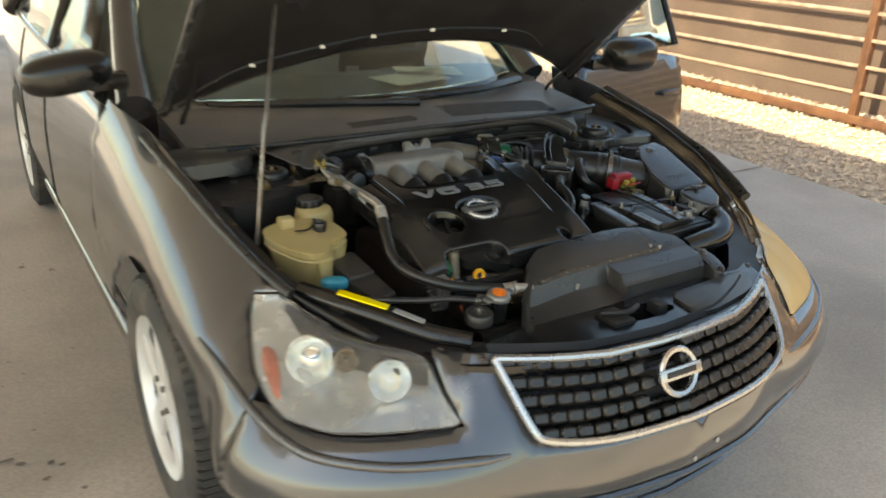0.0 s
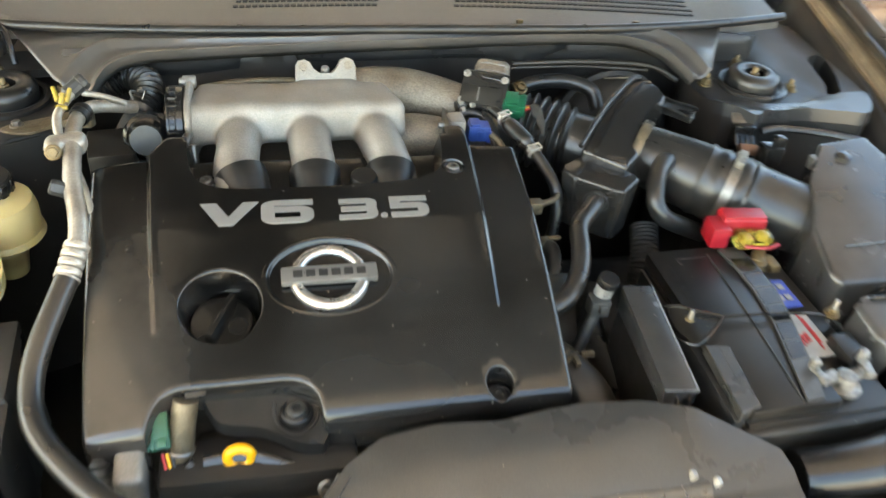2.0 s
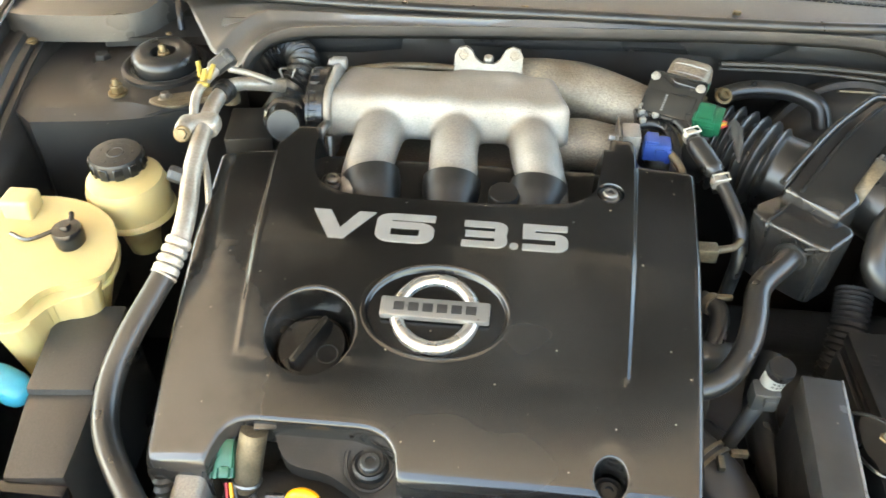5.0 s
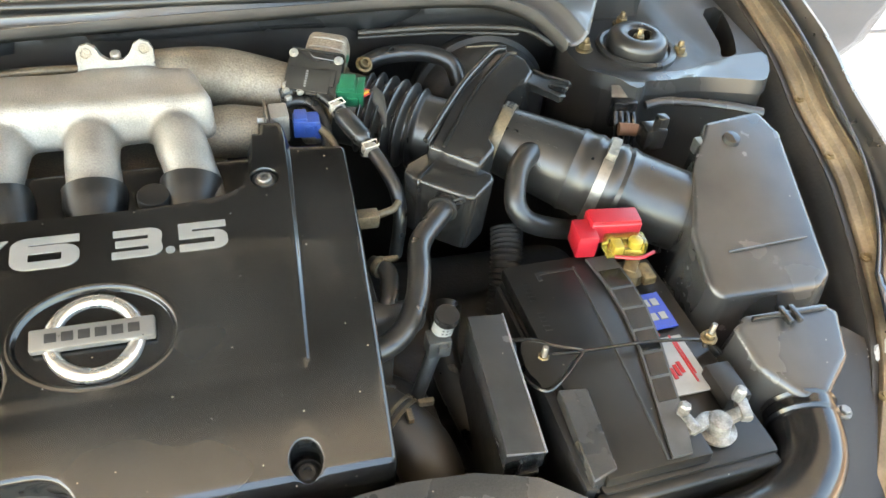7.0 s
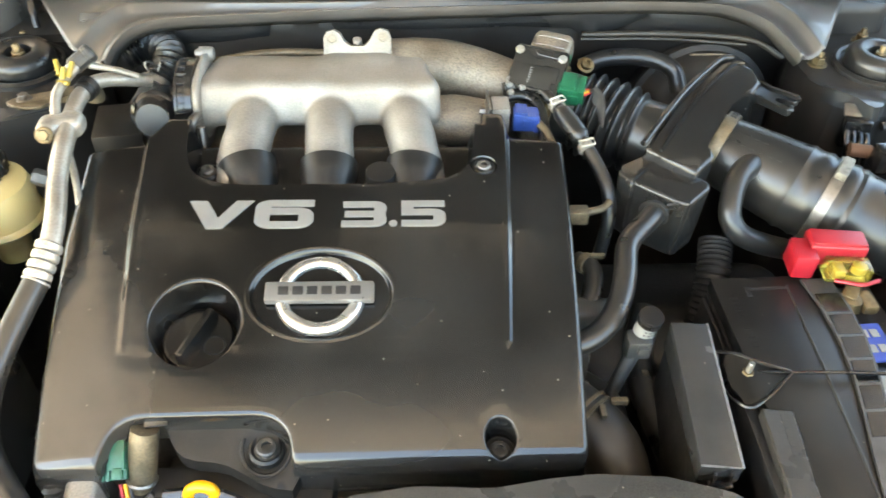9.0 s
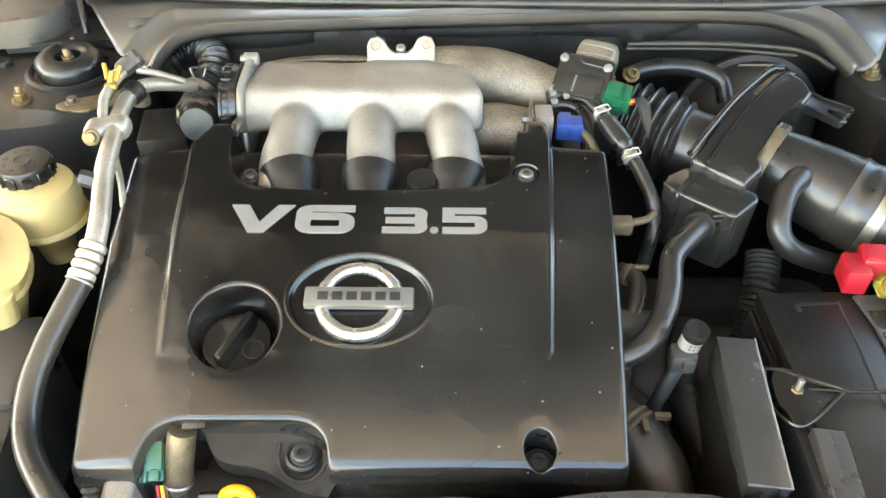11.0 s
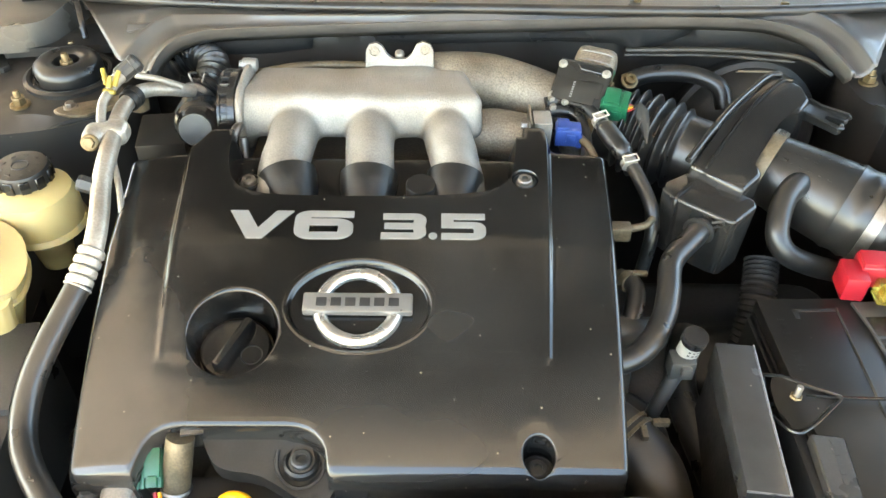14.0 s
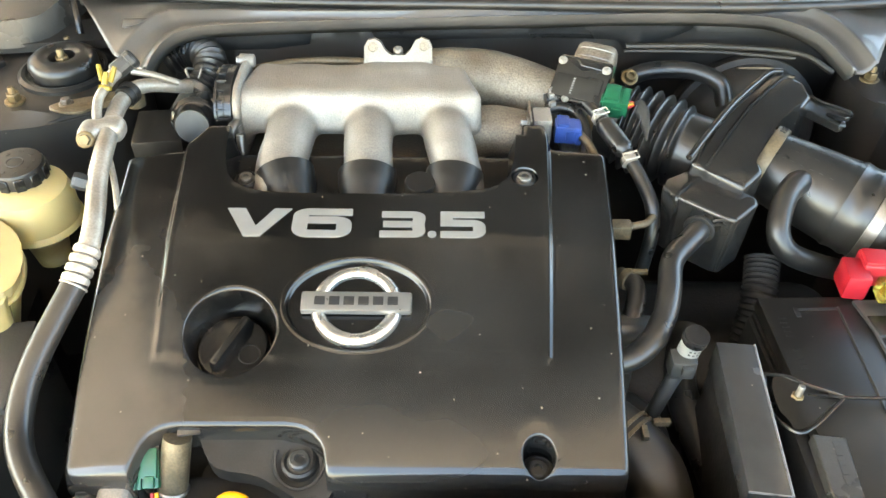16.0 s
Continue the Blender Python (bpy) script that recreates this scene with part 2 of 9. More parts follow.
M_GLASS = glassy("tinted window glass", (0.80, 0.92, 0.84))
M_LENS = glassy("hazed headlamp plastic", (0.97, 0.98, 0.97), 0.02, 0.03)
M_LENSOLD = glassy("yellowed headlamp plastic", (0.66, 0.47, 0.22), 0.22, 0.75)
M_BOWL = material("bright lamp reflector", (0.78, 0.78, 0.75), 0.2, metal=0.85, vary=0.1, scale=40, bump=0.15, fine=200)
M_CLEAR = glassy("clear yellow fuse plastic", (0.50, 0.38, 0.07), 0.15, 0.2)
M_BOTTLE = material("yellowed translucent plastic", (0.47, 0.385, 0.185), 0.40, vary=0.12, scale=9, bump=0.15, fine=200, dirt=(0.27, 0.19, 0.07), dirt_amount=0.5)
dust_patch(M_BOTTLE, (-0.485, -0.19, 0.80), (0.075, 0.075, 0.028), (0.16, 0.09, 0.03), 0.8)
M_BOTTLE.node_tree.nodes["Principled BSDF"].inputs["Subsurface Weight"].default_value = 0.35
M_BOTTLE.node_tree.nodes["Principled BSDF"].inputs["Subsurface Radius"].default_value = (0.03, 0.02, 0.008)
M_BOTTLE.node_tree.nodes["Principled BSDF"].inputs["Subsurface Scale"].default_value = 0.5
M_CONCRETE = material("garage concrete", (0.485, 0.415, 0.342), 0.78, vary=0.12, scale=2.2, bump=0.35, fine=110, dirt=(0.19, 0.16, 0.135), dirt_amount=0.5, grain=0.12)
M_GRAVEL = material("gravel bed", (0.44, 0.32, 0.225), 0.9, vary=0.35, scale=30, bump=1.0, fine=60, grain=0.3)
M_STONE = material("gravel stone", (0.54, 0.41, 0.29), 0.85, vary=0.3, scale=14, bump=0.6, fine=120, grain=0.2)
M_RUST = material("rusted steel", (0.13, 0.060, 0.032), 0.65, metal=0.2, vary=0.3, scale=14, bump=0.4, fine=200, dirt=(0.30, 0.14, 0.06), dirt_amount=0.4)
M_FENCEBAR = material("sun-bleached steel bar", (0.50, 0.36, 0.26), 0.55, metal=0.3, vary=0.3, scale=14, bump=0.3, fine=200)
M_STUCCO = material("brown stucco", (0.125, 0.085, 0.062), 0.85, vary=0.2, scale=3, bump=0.6, fine=60, dirt=(0.09, 0.058, 0.042), dirt_amount=0.5, grain=0.15)
M_CEIL = material("painted ceiling", (0.61, 0.585, 0.55), 0.8, vary=0.06, scale=2, bump=0.1, fine=60)
M_STAIN = material("oil stained concrete", (0.15, 0.125, 0.10), 0.7, vary=0.3, scale=20, bump=0.2)
M_SEAT = material("grey cabin fabric", (0.16, 0.15, 0.135), 0.8, vary=0.15, scale=10, bump=0.3)


# ---- mesh helpers ----
def group(name, label, category, at=(0, 0, 0), grp=""):
    ob = new(name)
    ob.location = at
    ob.empty_display_size = 0.05
    return tagged(ob, label, category, grp)


def part(name, bm, mat, parent=None, label="", smooth=True, angle=38, solid=None):
    """Links a bmesh as one mesh object under a thing or a part."""
    bmesh.ops.recalc_face_normals(bm, faces=bm.faces)
    bm.normal_update()
    if smooth:
        lim = radians(angle)
        for f in bm.faces:
            f.smooth = True
        for e in bm.edges:
            if len(e.link_faces) == 2 and e.calc_face_angle() > lim:
                e.smooth = False
    me = bpy.data.meshes.new(name)
    bm.to_mesh(me)
    bm.free()
    me.materials.append(mat)
    ob = new(name, me)
    if parent:
        ob.parent = parent
        base = parent.location if parent.type == "EMPTY" else Vector()
        ob.matrix_parent_inverse = Matrix.Translation(-base)
    if solid:
        md = ob.modifiers.new("thickness", "SOLIDIFY")
        md.thickness, md.offset = solid, -1.0
    if label:
        tagged(ob, label)
    return ob


def V(*a):
    return Vector(a)


def smooth_path(pts, n=6):
    """Catmull-Rom through the points."""
    P = [Vector(p) for p in pts]
    P = [2 * P[0] - P[1]] + P + [2 * P[-1] - P[-2]]
    out = []
    for i in range(1, len(P) - 2):
        for k in range(n):
            t = k / n
            a, b, c, d = P[i - 1:i + 3]
            out.append(0.5 * (2 * b + (c - a) * t + (2 * a - 5 * b + 4 * c - d) * t * t + (3 * b - a - 3 * c + d) * t ** 3))
    out.append(P[-2])
    return out


def lerp_list(vals, m):
    v = np.interp(np.linspace(0, len(vals) - 1, m), range(len(vals)), vals)
    return [float(a) for a in v]


def tube(bm, pts, r, n=14, sub=6, caps=True, flat=1.0):
    """A swept tube; r may be a number or a list along the path."""
    P = smooth_path(pts, sub) if sub > 1 else [Vector(p) for p in pts]
    R = [r] * len(P) if isinstance(r, (int, float)) else (lerp_list(r, len(P)) if len(r) != len(P) else list(r))
    rings, up = [], None
    for i, p in enumerate(P):
        d = (P[min(i + 1, len(P) - 1)] - P[max(i - 1, 0)]).normalized()
        if up is None:
            up = d.orthogonal().normalized()
        up = (up - d * up.dot(d)).normalized()
        side = d.cross(up)
        rings.append([bm.verts.new(p + (up * math.cos(a) + side * math.sin(a) * flat) * R[i]) for a in (2 * math.pi * k / n for k in range(n))])
    for a, b in zip(rings, rings[1:]):
        for k in range(n):
            bm.faces.new((a[k], a[(k + 1) % n], b[(k + 1) % n], b[k]))
    if caps:
        bm.faces.new(rings[0][::-1])
        bm.faces.new(rings[-1])
    return bm


def lathe(bm, prof, m=None, n=28, cap=True):
    """Revolves (radius, height) pairs about z and places them by m."""
    m = m or Matrix()
    rings = []
    for r, h in prof:
        if r < 1e-6:
            rings.append([bm.verts.new(m @ V(0, 0, h))])
        else:
            rings.append([bm.verts.new(m @ V(r * math.cos(2 * math.pi * k / n), r * math.sin(2 * math.pi * k / n), h)) for k in range(n)])
    for a, b in zip(rings, rings[1:]):
        for k in range(n):
            if len(a) == 1 and len(b) == 1:
                continue
            if len(a) == 1:
                bm.faces.new((a[0], b[k], b[(k + 1) % n]))
            elif len(b) == 1:
                bm.faces.new((a[k], a[(k + 1) % n], b[0]))
            else:
                bm.faces.new((a[k], a[(k + 1) % n], b[(k + 1) % n], b[k]))
    if cap:
        for ring in (rings[0], rings[-1]):
            if len(ring) > 2:
                bm.faces.new(ring)
    return bm


def rbox(bm, size, m, r=0.004, seg=2, top=(1, 1), shift=(0, 0)):
    """A bevelled box centred on m; top scales its upper face."""
    if not isinstance(m, Matrix):
        m = Matrix.Translation(m)
    made = bmesh.ops.create_cube(bm, size=1.0)["verts"]
    for v in made:
        k = top if v.co.z > 0 else (1, 1)
        s = shift if v.co.z > 0 else (0, 0)
        v.co = V(v.co.x * size[0] * k[0] + s[0], v.co.y * size[1] * k[1] + s[1], v.co.z * size[2])
    if r > 0:
        edges = list({e for v in made for e in v.link_edges})
        got = bmesh.ops.bevel(bm, geom=edges, offset=r, segments=seg, profile=0.6, affect="EDGES", clamp_overlap=True)
        made = list({v for f in got["faces"] for v in f.verts} | {v for v in made if v.is_valid})
    for v in made:
        v.co = m @ v.co
    return bm


def prism(bm, poly, z0, z1, r=0.004, seg=2, m=None, flare=0.0):
    """An upright prism with bevelled edges; z1 may be a function of (x, y); flare widens the foot."""
    z1f = z1 if callable(z1) else (lambda x, y: z1)
    cx, cy = sum(p[0] for p in poly) / len(poly), sum(p[1] for p in poly) / len(poly)
    top = [bm.verts.new((x, y, z1f(x, y))) for x, y in poly]
    low = []
    for x, y in poly:
        d = V(x - cx, y - cy, 0)
        d = d.normalized() * flare if flare else d * 0
        low.append(bm.verts.new((x + d.x, y + d.y, z0)))
    n = len(poly)
    fs = [bm.faces.new(top), bm.faces.new(low[::-1])]
    for k in range(n):
        fs.append(bm.faces.new((low[k], low[(k + 1) % n], top[(k + 1) % n], top[k])))
    made = top + low
    if r > 0:
        edges = [e for e in {e for v in top for e in v.link_edges}]
        got = bmesh.ops.bevel(bm, geom=edges, offset=r, segments=seg, profile=0.6, affect="EDGES", clamp_overlap=True)
        made = list({v for f in got["faces"] for v in f.verts} | {v for v in made if v.is_valid})
    if m:
        for v in made:
            v.co = m @ v.co
    return bm


def rounded(poly, times=2):
    """Chaikin corner rounding of a closed polygon."""
    for _ in range(times):
        out = []
        for a, b in zip(poly, poly[1:] + poly[:1]):
            out += [(a[0] * 0.75 + b[0] * 0.25, a[1] * 0.75 + b[1] * 0.25), (a[0] * 0.25 + b[0] * 0.75, a[1] * 0.25 + b[1] * 0.75)]
        poly = out
    return poly


def resample(poly, step, closed=True):
    out = []
    ends = zip(poly, poly[1:] + poly[:1]) if closed else zip(poly, poly[1:])
    for a, b in ends:
        n = max(1, round(math.dist(a, b) / step))
        out += [(a[0] + (b[0] - a[0]) * k / n, a[1] + (b[1] - a[1]) * k / n) for k in range(n)]
    if not closed:
        out.append(poly[-1])
    return out


def inside(p, poly):
    hit = False
    x, y = p
    for (ax, ay), (bx, by) in zip(poly, poly[1:] + poly[:1]):
        if (ay > y) != (by > y) and x < (bx - ax) * (y - ay) / (by - ay) + ax:
            hit = not hit
    return hit


def edge_distance(p, poly, closed=True):
    best = 9.0
    ends = zip(poly, poly[1:] + poly[:1]) if closed else zip(poly, poly[1:])
    for (ax, ay), (bx, by) in ends:
        dx, dy = bx - ax, by - ay
        t = max(0, min(1, ((p[0] - ax) * dx + (p[1] - ay) * dy) / (dx * dx + dy * dy + 1e-12)))
        best = min(best, math.hypot(p[0] - ax - t * dx, p[1] - ay - t * dy))
    return best


def inset(poly, d):
    n = len(poly)
    area = sum(poly[i][0] * poly[(i + 1) % n][1] - poly[(i + 1) % n][0] * poly[i][1] for i in range(n))
    s = 1 if area > 0 else -1
    out = []
    for i in range(n):
        a, b = poly[i - 1], poly[(i + 1) % n]
        tx, ty = b[0] - a[0], b[1] - a[1]
        l = math.hypot(tx, ty) or 1
        out.append((poly[i][0] - s * ty / l * d, poly[i][1] + s * tx / l * d))
    return out


def smoothstep(a, b, x):
    t = max(0.0, min(1.0, (x - a) / (b - a)))
    return t * t * (3 - 2 * t)


from mathutils.geometry import delaunay_2d_cdt


def plate(bm, outline, fn, step, holes=(), lines=(), skirt=None, hole_skirt=None, limit=None):
    """A sheet over a plan outline, cut exactly along it, its holes and its crease lines; fn maps (u, v) to a place."""
    outline = resample(outline, step)
    holes = [resample(h, step) for h in holes]
    pts, edges, faces = [], [], []

    def loop(l, closed=True):
        k = len(pts)
        pts.extend(Vector(p) for p in l)
        n = len(l)
        edges.extend((k + i, k + (i + 1) % n) for i in range(n if closed else n - 1))
    loop(outline)
    for h in holes:
        loop(h)
    for l, closed in lines:
        l = resample(l, step, closed)
        l = [p for p in l if inside(p, outline)]
        if len(l) > 2:
            loop(l, False)
    loops = len(pts)
    us, vs = [p[0] for p in outline], [p[1] for p in outline]
    fixed = np.array([[p.x, p.y] for p in pts])
    v = min(vs) + step * 0.5
    row = 0
    while v < max(vs):
        u = min(us) + step * (0.5 if row % 2 else 0.25)
        while u < max(us):
            if inside((u, v), outline) and not any(inside((u, v), h) for h in holes) and np.min((fixed[:, 0] - u) ** 2 + (fixed[:, 1] - v) ** 2) > (step * 0.45) ** 2:
                pts.append(V(u, v))
            u += step
        v += step
        row += 1
    co, ed, fa, _, _, _ = delaunay_2d_cdt([Vector((p[0], p[1])) for p in pts], edges, [], 0, 1e-6)
    vv = [bm.verts.new(fn(c[0], c[1])) for c in co]
    for f in fa:
        cx, cy = sum(co[i][0] for i in f) / len(f), sum(co[i][1] for i in f) / len(f)
        if inside((cx, cy), outline) and not any(inside((cx, cy), h) for h in holes):
            try:
                bm.faces.new([vv[i] for i in f])
            except ValueError:
                pass
    bmesh.ops.delete(bm, geom=[x for x in bm.verts if not x.link_faces], context="VERTS")
    if skirt is not None:
        rim = [e for e in bm.edges if len(e.link_faces) == 1]
        got = bmesh.ops.extrude_edge_only(bm, edges=rim)
        for x in got["geom"]:
            if isinstance(x, bmesh.types.BMVert):
                x.co = skirt(x.co) if callable(skirt) else x.co + Vector(skirt)
    return bm


def casting(bm, field, lo, hi, step):
    """One blended skin round a solid that field (negative inside) describes."""
    axes = [np.arange(a, b + step, step) for a, b in zip(lo, hi)]
    F = field(*np.meshgrid(*axes, indexing="ij"))
    nx, ny, nz = (k - 1 for k in F.shape)
    corner = {(i, j, k): F[i:i + nx, j:j + ny, k:k + nz] for i in (0, 1) for j in (0, 1) for k in (0, 1)}
    total, count = np.zeros((nx, ny, nz, 3)), np.zeros((nx, ny, nz))
    for c, a in corner.items():
        for ax in range(3):
            if c[ax]:
                continue
            d = tuple(1 if q == ax else c[q] for q in range(3))
            b = corner[d]
            cut = (a < 0) != (b < 0)
            t = np.where(cut, a / np.where(cut, a - b, 1.0), 0.0)
            for q in range(3):
                total[..., q] += np.where(cut, c[q] + (t if q == ax else 0.0), 0.0)
            count += cut
    index = -np.ones((nx, ny, nz), dtype=int)
    cells = np.argwhere(count > 0)
    verts = []
    for n, (i, j, k) in enumerate(cells):
        index[i, j, k] = n
        p = total[i, j, k] / count[i, j, k]
        verts.append(bm.verts.new((lo[0] + step * (i + p[0]), lo[1] + step * (j + p[1]), lo[2] + step * (k + p[2]))))
    inside_ = F < 0
    for ax in range(3):
        u, v = [q for q in range(3) if q != ax]
        a = np.take(inside_, range(F.shape[ax] - 1), axis=ax)
        b = np.take(inside_, range(1, F.shape[ax]), axis=ax)
        for c in np.argwhere(a != b):
            quad = []
            for du, dv in ((1, 1), (0, 1), (0, 0), (1, 0)):
                d = c.copy()
                d[u] -= du
                d[v] -= dv
                if min(d) < 0 or d[0] >= nx or d[1] >= ny or d[2] >= nz:
                    break
                quad.append(index[tuple(d)])
            if len(quad) == 4 and min(quad) >= 0:
                bm.faces.new([verts[q] for q in quad])
    return bm


def melt(a, b, k):
    """Smooth union of two fields."""
    h = np.clip(0.5 + 0.5 * (b - a) / k, 0, 1)
    return b * (1 - h) + a * h - k * h * (1 - h)


def rod_field(X, Y, Z, pts, radii):
    """A rod of changing radius through the points."""
    best = None
    for (p, q), (r0, r1) in zip(zip(pts, pts[1:]), zip(radii, radii[1:])):
        d = [b - a for a, b in zip(p, q)]
        l2 = sum(c * c for c in d)
        t = np.clip(((X - p[0]) * d[0] + (Y - p[1]) * d[1] + (Z - p[2]) * d[2]) / l2, 0, 1)
        f = np.sqrt((X - p[0] - t * d[0]) ** 2 + (Y - p[1] - t * d[1]) ** 2 + (Z - p[2] - t * d[2]) ** 2) - (r0 + (r1 - r0) * t)
        best = f if best is None else np.minimum(best, f)
    return best


def box_field(X, Y, Z, at, size, r):
    q = [np.abs(c - a) - h / 2 + r for c, a, h in zip((X, Y, Z), at, size)]
    return np.sqrt(sum(np.maximum(c, 0) ** 2 for c in q)) + np.minimum(np.maximum(np.maximum(q[0], q[1]), q[2]), 0) - r


def circle(cx, cy, r, n=32, ry=None):
    ry = ry or r
    return [(cx + r * math.cos(2 * math.pi * k / n), cy + ry * math.sin(2 * math.pi * k / n)) for k in range(n)]


def axis(p, d, roll=0):
    """A placement at p whose z axis points along d."""
    return Matrix.Translation(p) @ Vector(d).to_track_quat("Z", "Y").to_matrix().to_4x4() @ Matrix.Rotation(roll, 4, "Z")


def bolt(name, parent, p, d=(0, 0, 1), r=0.007, h=0.006, mat=None, flange=True, socket=False, label=""):
    bm = bmesh.new()
    m = axis(p, d)
    if flange:
        lathe(bm, [(r * 1.45, -0.002), (r * 1.45, 0.0008), (r * 1.2, 0.0018)], m, 20)
    lathe(bm, [(r, 0.001), (r, h * 0.85), (r * 0.86, h)] + ([(r * 0.5, h), (r * 0.5, h * 0.4)] if socket else []), m, 20 if socket else 6)
    return part(name, bm, mat or M_STEEL, parent, label, angle=25)
M_GRILLE = material("black grille plastic", (0.011, 0.0105, 0.010), 0.30, vary=0.25, scale=30, bump=0.0, fine=600, dirt=(0.05, 0.042, 0.033), dirt_amount=0.18, specks=0.2)
M_BAND = material("scuffed grey plastic", (0.040, 0.0385, 0.036), 0.34, vary=0.35, scale=45, bump=0.0, fine=500, dirt=(0.018, 0.016, 0.014), dirt_amount=0.35, specks=0.2)
M_TURN = material("tan lamp bowl", (0.42, 0.33, 0.23), 0.3, metal=0.35, vary=0.2, scale=60, bump=0.1)
M_CLAMP = material("dull lead clamp", (0.20, 0.195, 0.185), 0.42, metal=0.6, vary=0.4, scale=120, bump=0.4, fine=500, dirt=(0.09, 0.075, 0.05), dirt_amount=0.6, grain=0.2)
# Pale colour that paints the highlight on the relay lid's edge.
M_EDGEGLINT = material("pale edge glint plastic", (0.11, 0.108, 0.104), 0.3, vary=0.3, scale=60, bump=0.0)
M_HOUSING = material("dusty glossy housing plastic", (0.027, 0.0263, 0.0255), 0.25, vary=0.25, scale=16, bump=0.0, fine=700, dirt=(0.038, 0.036, 0.033), dirt_amount=0.30, specks=0.3, spec=0.55)

# ---- the setting ----
def slab(name, x0, x1, y0, y1, z0, z1, mat, label, r=0.0):
    bm = bmesh.new()
    rbox(bm, (x1 - x0, y1 - y0, z1 - z0), ((x0 + x1) / 2, (y0 + y1) / 2, (z0 + z1) / 2), r)
    return tagged(part(name, bm, mat, angle=20), label, kind="structure")


def make_ground():
    bm = bmesh.new()
    plate(bm, [(-4, -7), (3.62, -7), (3.62, 9), (-4, 9)], lambda x, y: V(x, y, 0.004 * noise.noise((x * 0.8, y * 0.8, 0)) - 0.004), 0.5)
    far = [bm.verts.new((x * 900, y * 900, -0.03)) for x, y in ((-1, -1), (1, -1), (1, 1), (-1, 1))]
    bm.faces.new(far)
    tagged(part("ground", bm, M_CONCRETE), "grey concrete garage floor with oil stains and cracks", "floor", kind="structure")


make_ground()


def make_floor_marks():
    """Saw-cut joints and old spots on the garage floor."""
    for name, pts, w in (("floor_joint", [(-4.0, 0.42), (-2.6, 0.43), (-1.2, 0.42)], 0.006), ("floor_joint", [(1.2, 1.5), (2.4, 1.51), (3.6, 1.5)], 0.006)):
        bm = bmesh.new()
        rnd = random.Random(9)
        line = resample(pts, 0.05, False)
        rows = [(bm.verts.new((x, y + rnd.uniform(-0.004, 0.004) + w, 0.0025)), bm.verts.new((x, y + rnd.uniform(-0.004, 0.004) - w, 0.0025))) for x, y in line]
        for a, b in zip(rows, rows[1:]):
            bm.faces.new((a[0], b[0], b[1], a[1]))
        tagged(part(name, bm, M_STAIN, smooth=False), "dirty joint in the concrete floor", kind="structure")
    rnd = random.Random(21)
    bm = bmesh.new()
    for _ in range(90):
        x, y = rnd.choice((rnd.uniform(-2.6, -0.93), rnd.uniform(-1.6, -0.9))), rnd.uniform(-0.8, 2.8)
        r = rnd.choice((0.003, 0.004, 0.006, 0.012)) * rnd.uniform(0.7, 1.3)
        bm.faces.new([bm.verts.new((x + r * rnd.uniform(0.6, 1.3) * math.cos(a), y + r * rnd.uniform(0.6, 1.3) * math.sin(a), 0.003)) for a in (2 * math.pi * k / 9 for k in range(9))])
    tagged(part("floor_spots", bm, M_STAIN, smooth=False), "dark oil drips and dirt on the concrete floor", "stains", kind="stuff")


make_floor_marks()
slab("gravel_bed", 3.62, 7.5, -8, 12, -0.06, -0.012, M_GRAVEL, "bed of crushed tan gravel beside the concrete")
slab("wall_east", 6.05, 6.25, -8, 12, -0.05, 1.95, M_STUCCO, "brown stucco boundary wall behind the steel fence")
slab("roof", -5.8, 2.1, -2.05, 9.0, 2.72, 2.9, M_CEIL, "pale painted carport ceiling over the car")


def make_gravel():
    """Loose stones on the bed, one sheet of many."""
    rnd = random.Random(4)
    verts, faces = [], []
    for _ in range(7000):
        x, y = 3.62 + 2.4 * rnd.random(), -0.6 + 6.6 * rnd.random()
        r = 0.012 + 0.018 * rnd.random()
        k = len(verts)
        a = rnd.random() * 6.28
        ca, sa = math.cos(a), math.sin(a)
        for px, py, pz in ((1, 0, 0), (0, 0.8, 0.1), (-1, 0.1, 0), (0, -0.9, 0), (0.1, 0.1, 0.75), (0, 0, -0.6)):
            px, py, pz = px * r * (0.7 + 0.6 * rnd.random()), py * r * (0.7 + 0.6 * rnd.random()), pz * r
            verts.append((x + px * ca - py * sa, y + px * sa + py * ca, -0.012 + pz + 0.3 * r))
        faces += [(k, k + 1, k + 4), (k + 1, k + 2, k + 4), (k + 2, k + 3, k + 4), (k + 3, k, k + 4), (k + 1, k, k + 5), (k + 2, k + 1, k + 5), (k + 3, k + 2, k + 5), (k, k + 3, k + 5)]
    me = bpy.data.meshes.new("gravel")
    me.from_pydata(verts, [], faces)
    me.materials.append(M_STONE)
    tagged(new("gravel", me), "loose crushed tan gravel stones in sun and shade", "gravel", kind="stuff")


make_gravel()


def make_fence():
    fence = group("metal_fence", "rusted steel fence with horizontal bars in front of a wall", "fence", (5.4, 2, 0))
    for y in (-1.6, 2.02, 5.6):
        bm = bmesh.new()
        rbox(bm, (0.07, 0.07, 1.95), (5.42, y, 0.94), 0.006)
        part("post", bm, M_RUST, fence)
    bm = bmesh.new()
    rbox(bm, (0.06, 9, 0.07), (5.40, 2, 0.055), 0.006)
    part("bottom_rail", bm, M_RUST, fence)
    for k in range(8):
        bm = bmesh.new()
        rbox(bm, (0.025, 9, 0.025), (5.40, 2, 0.28 + 0.215 * k), 0.004)
        part("bar", bm, M_FENCEBAR, fence)


make_fence()

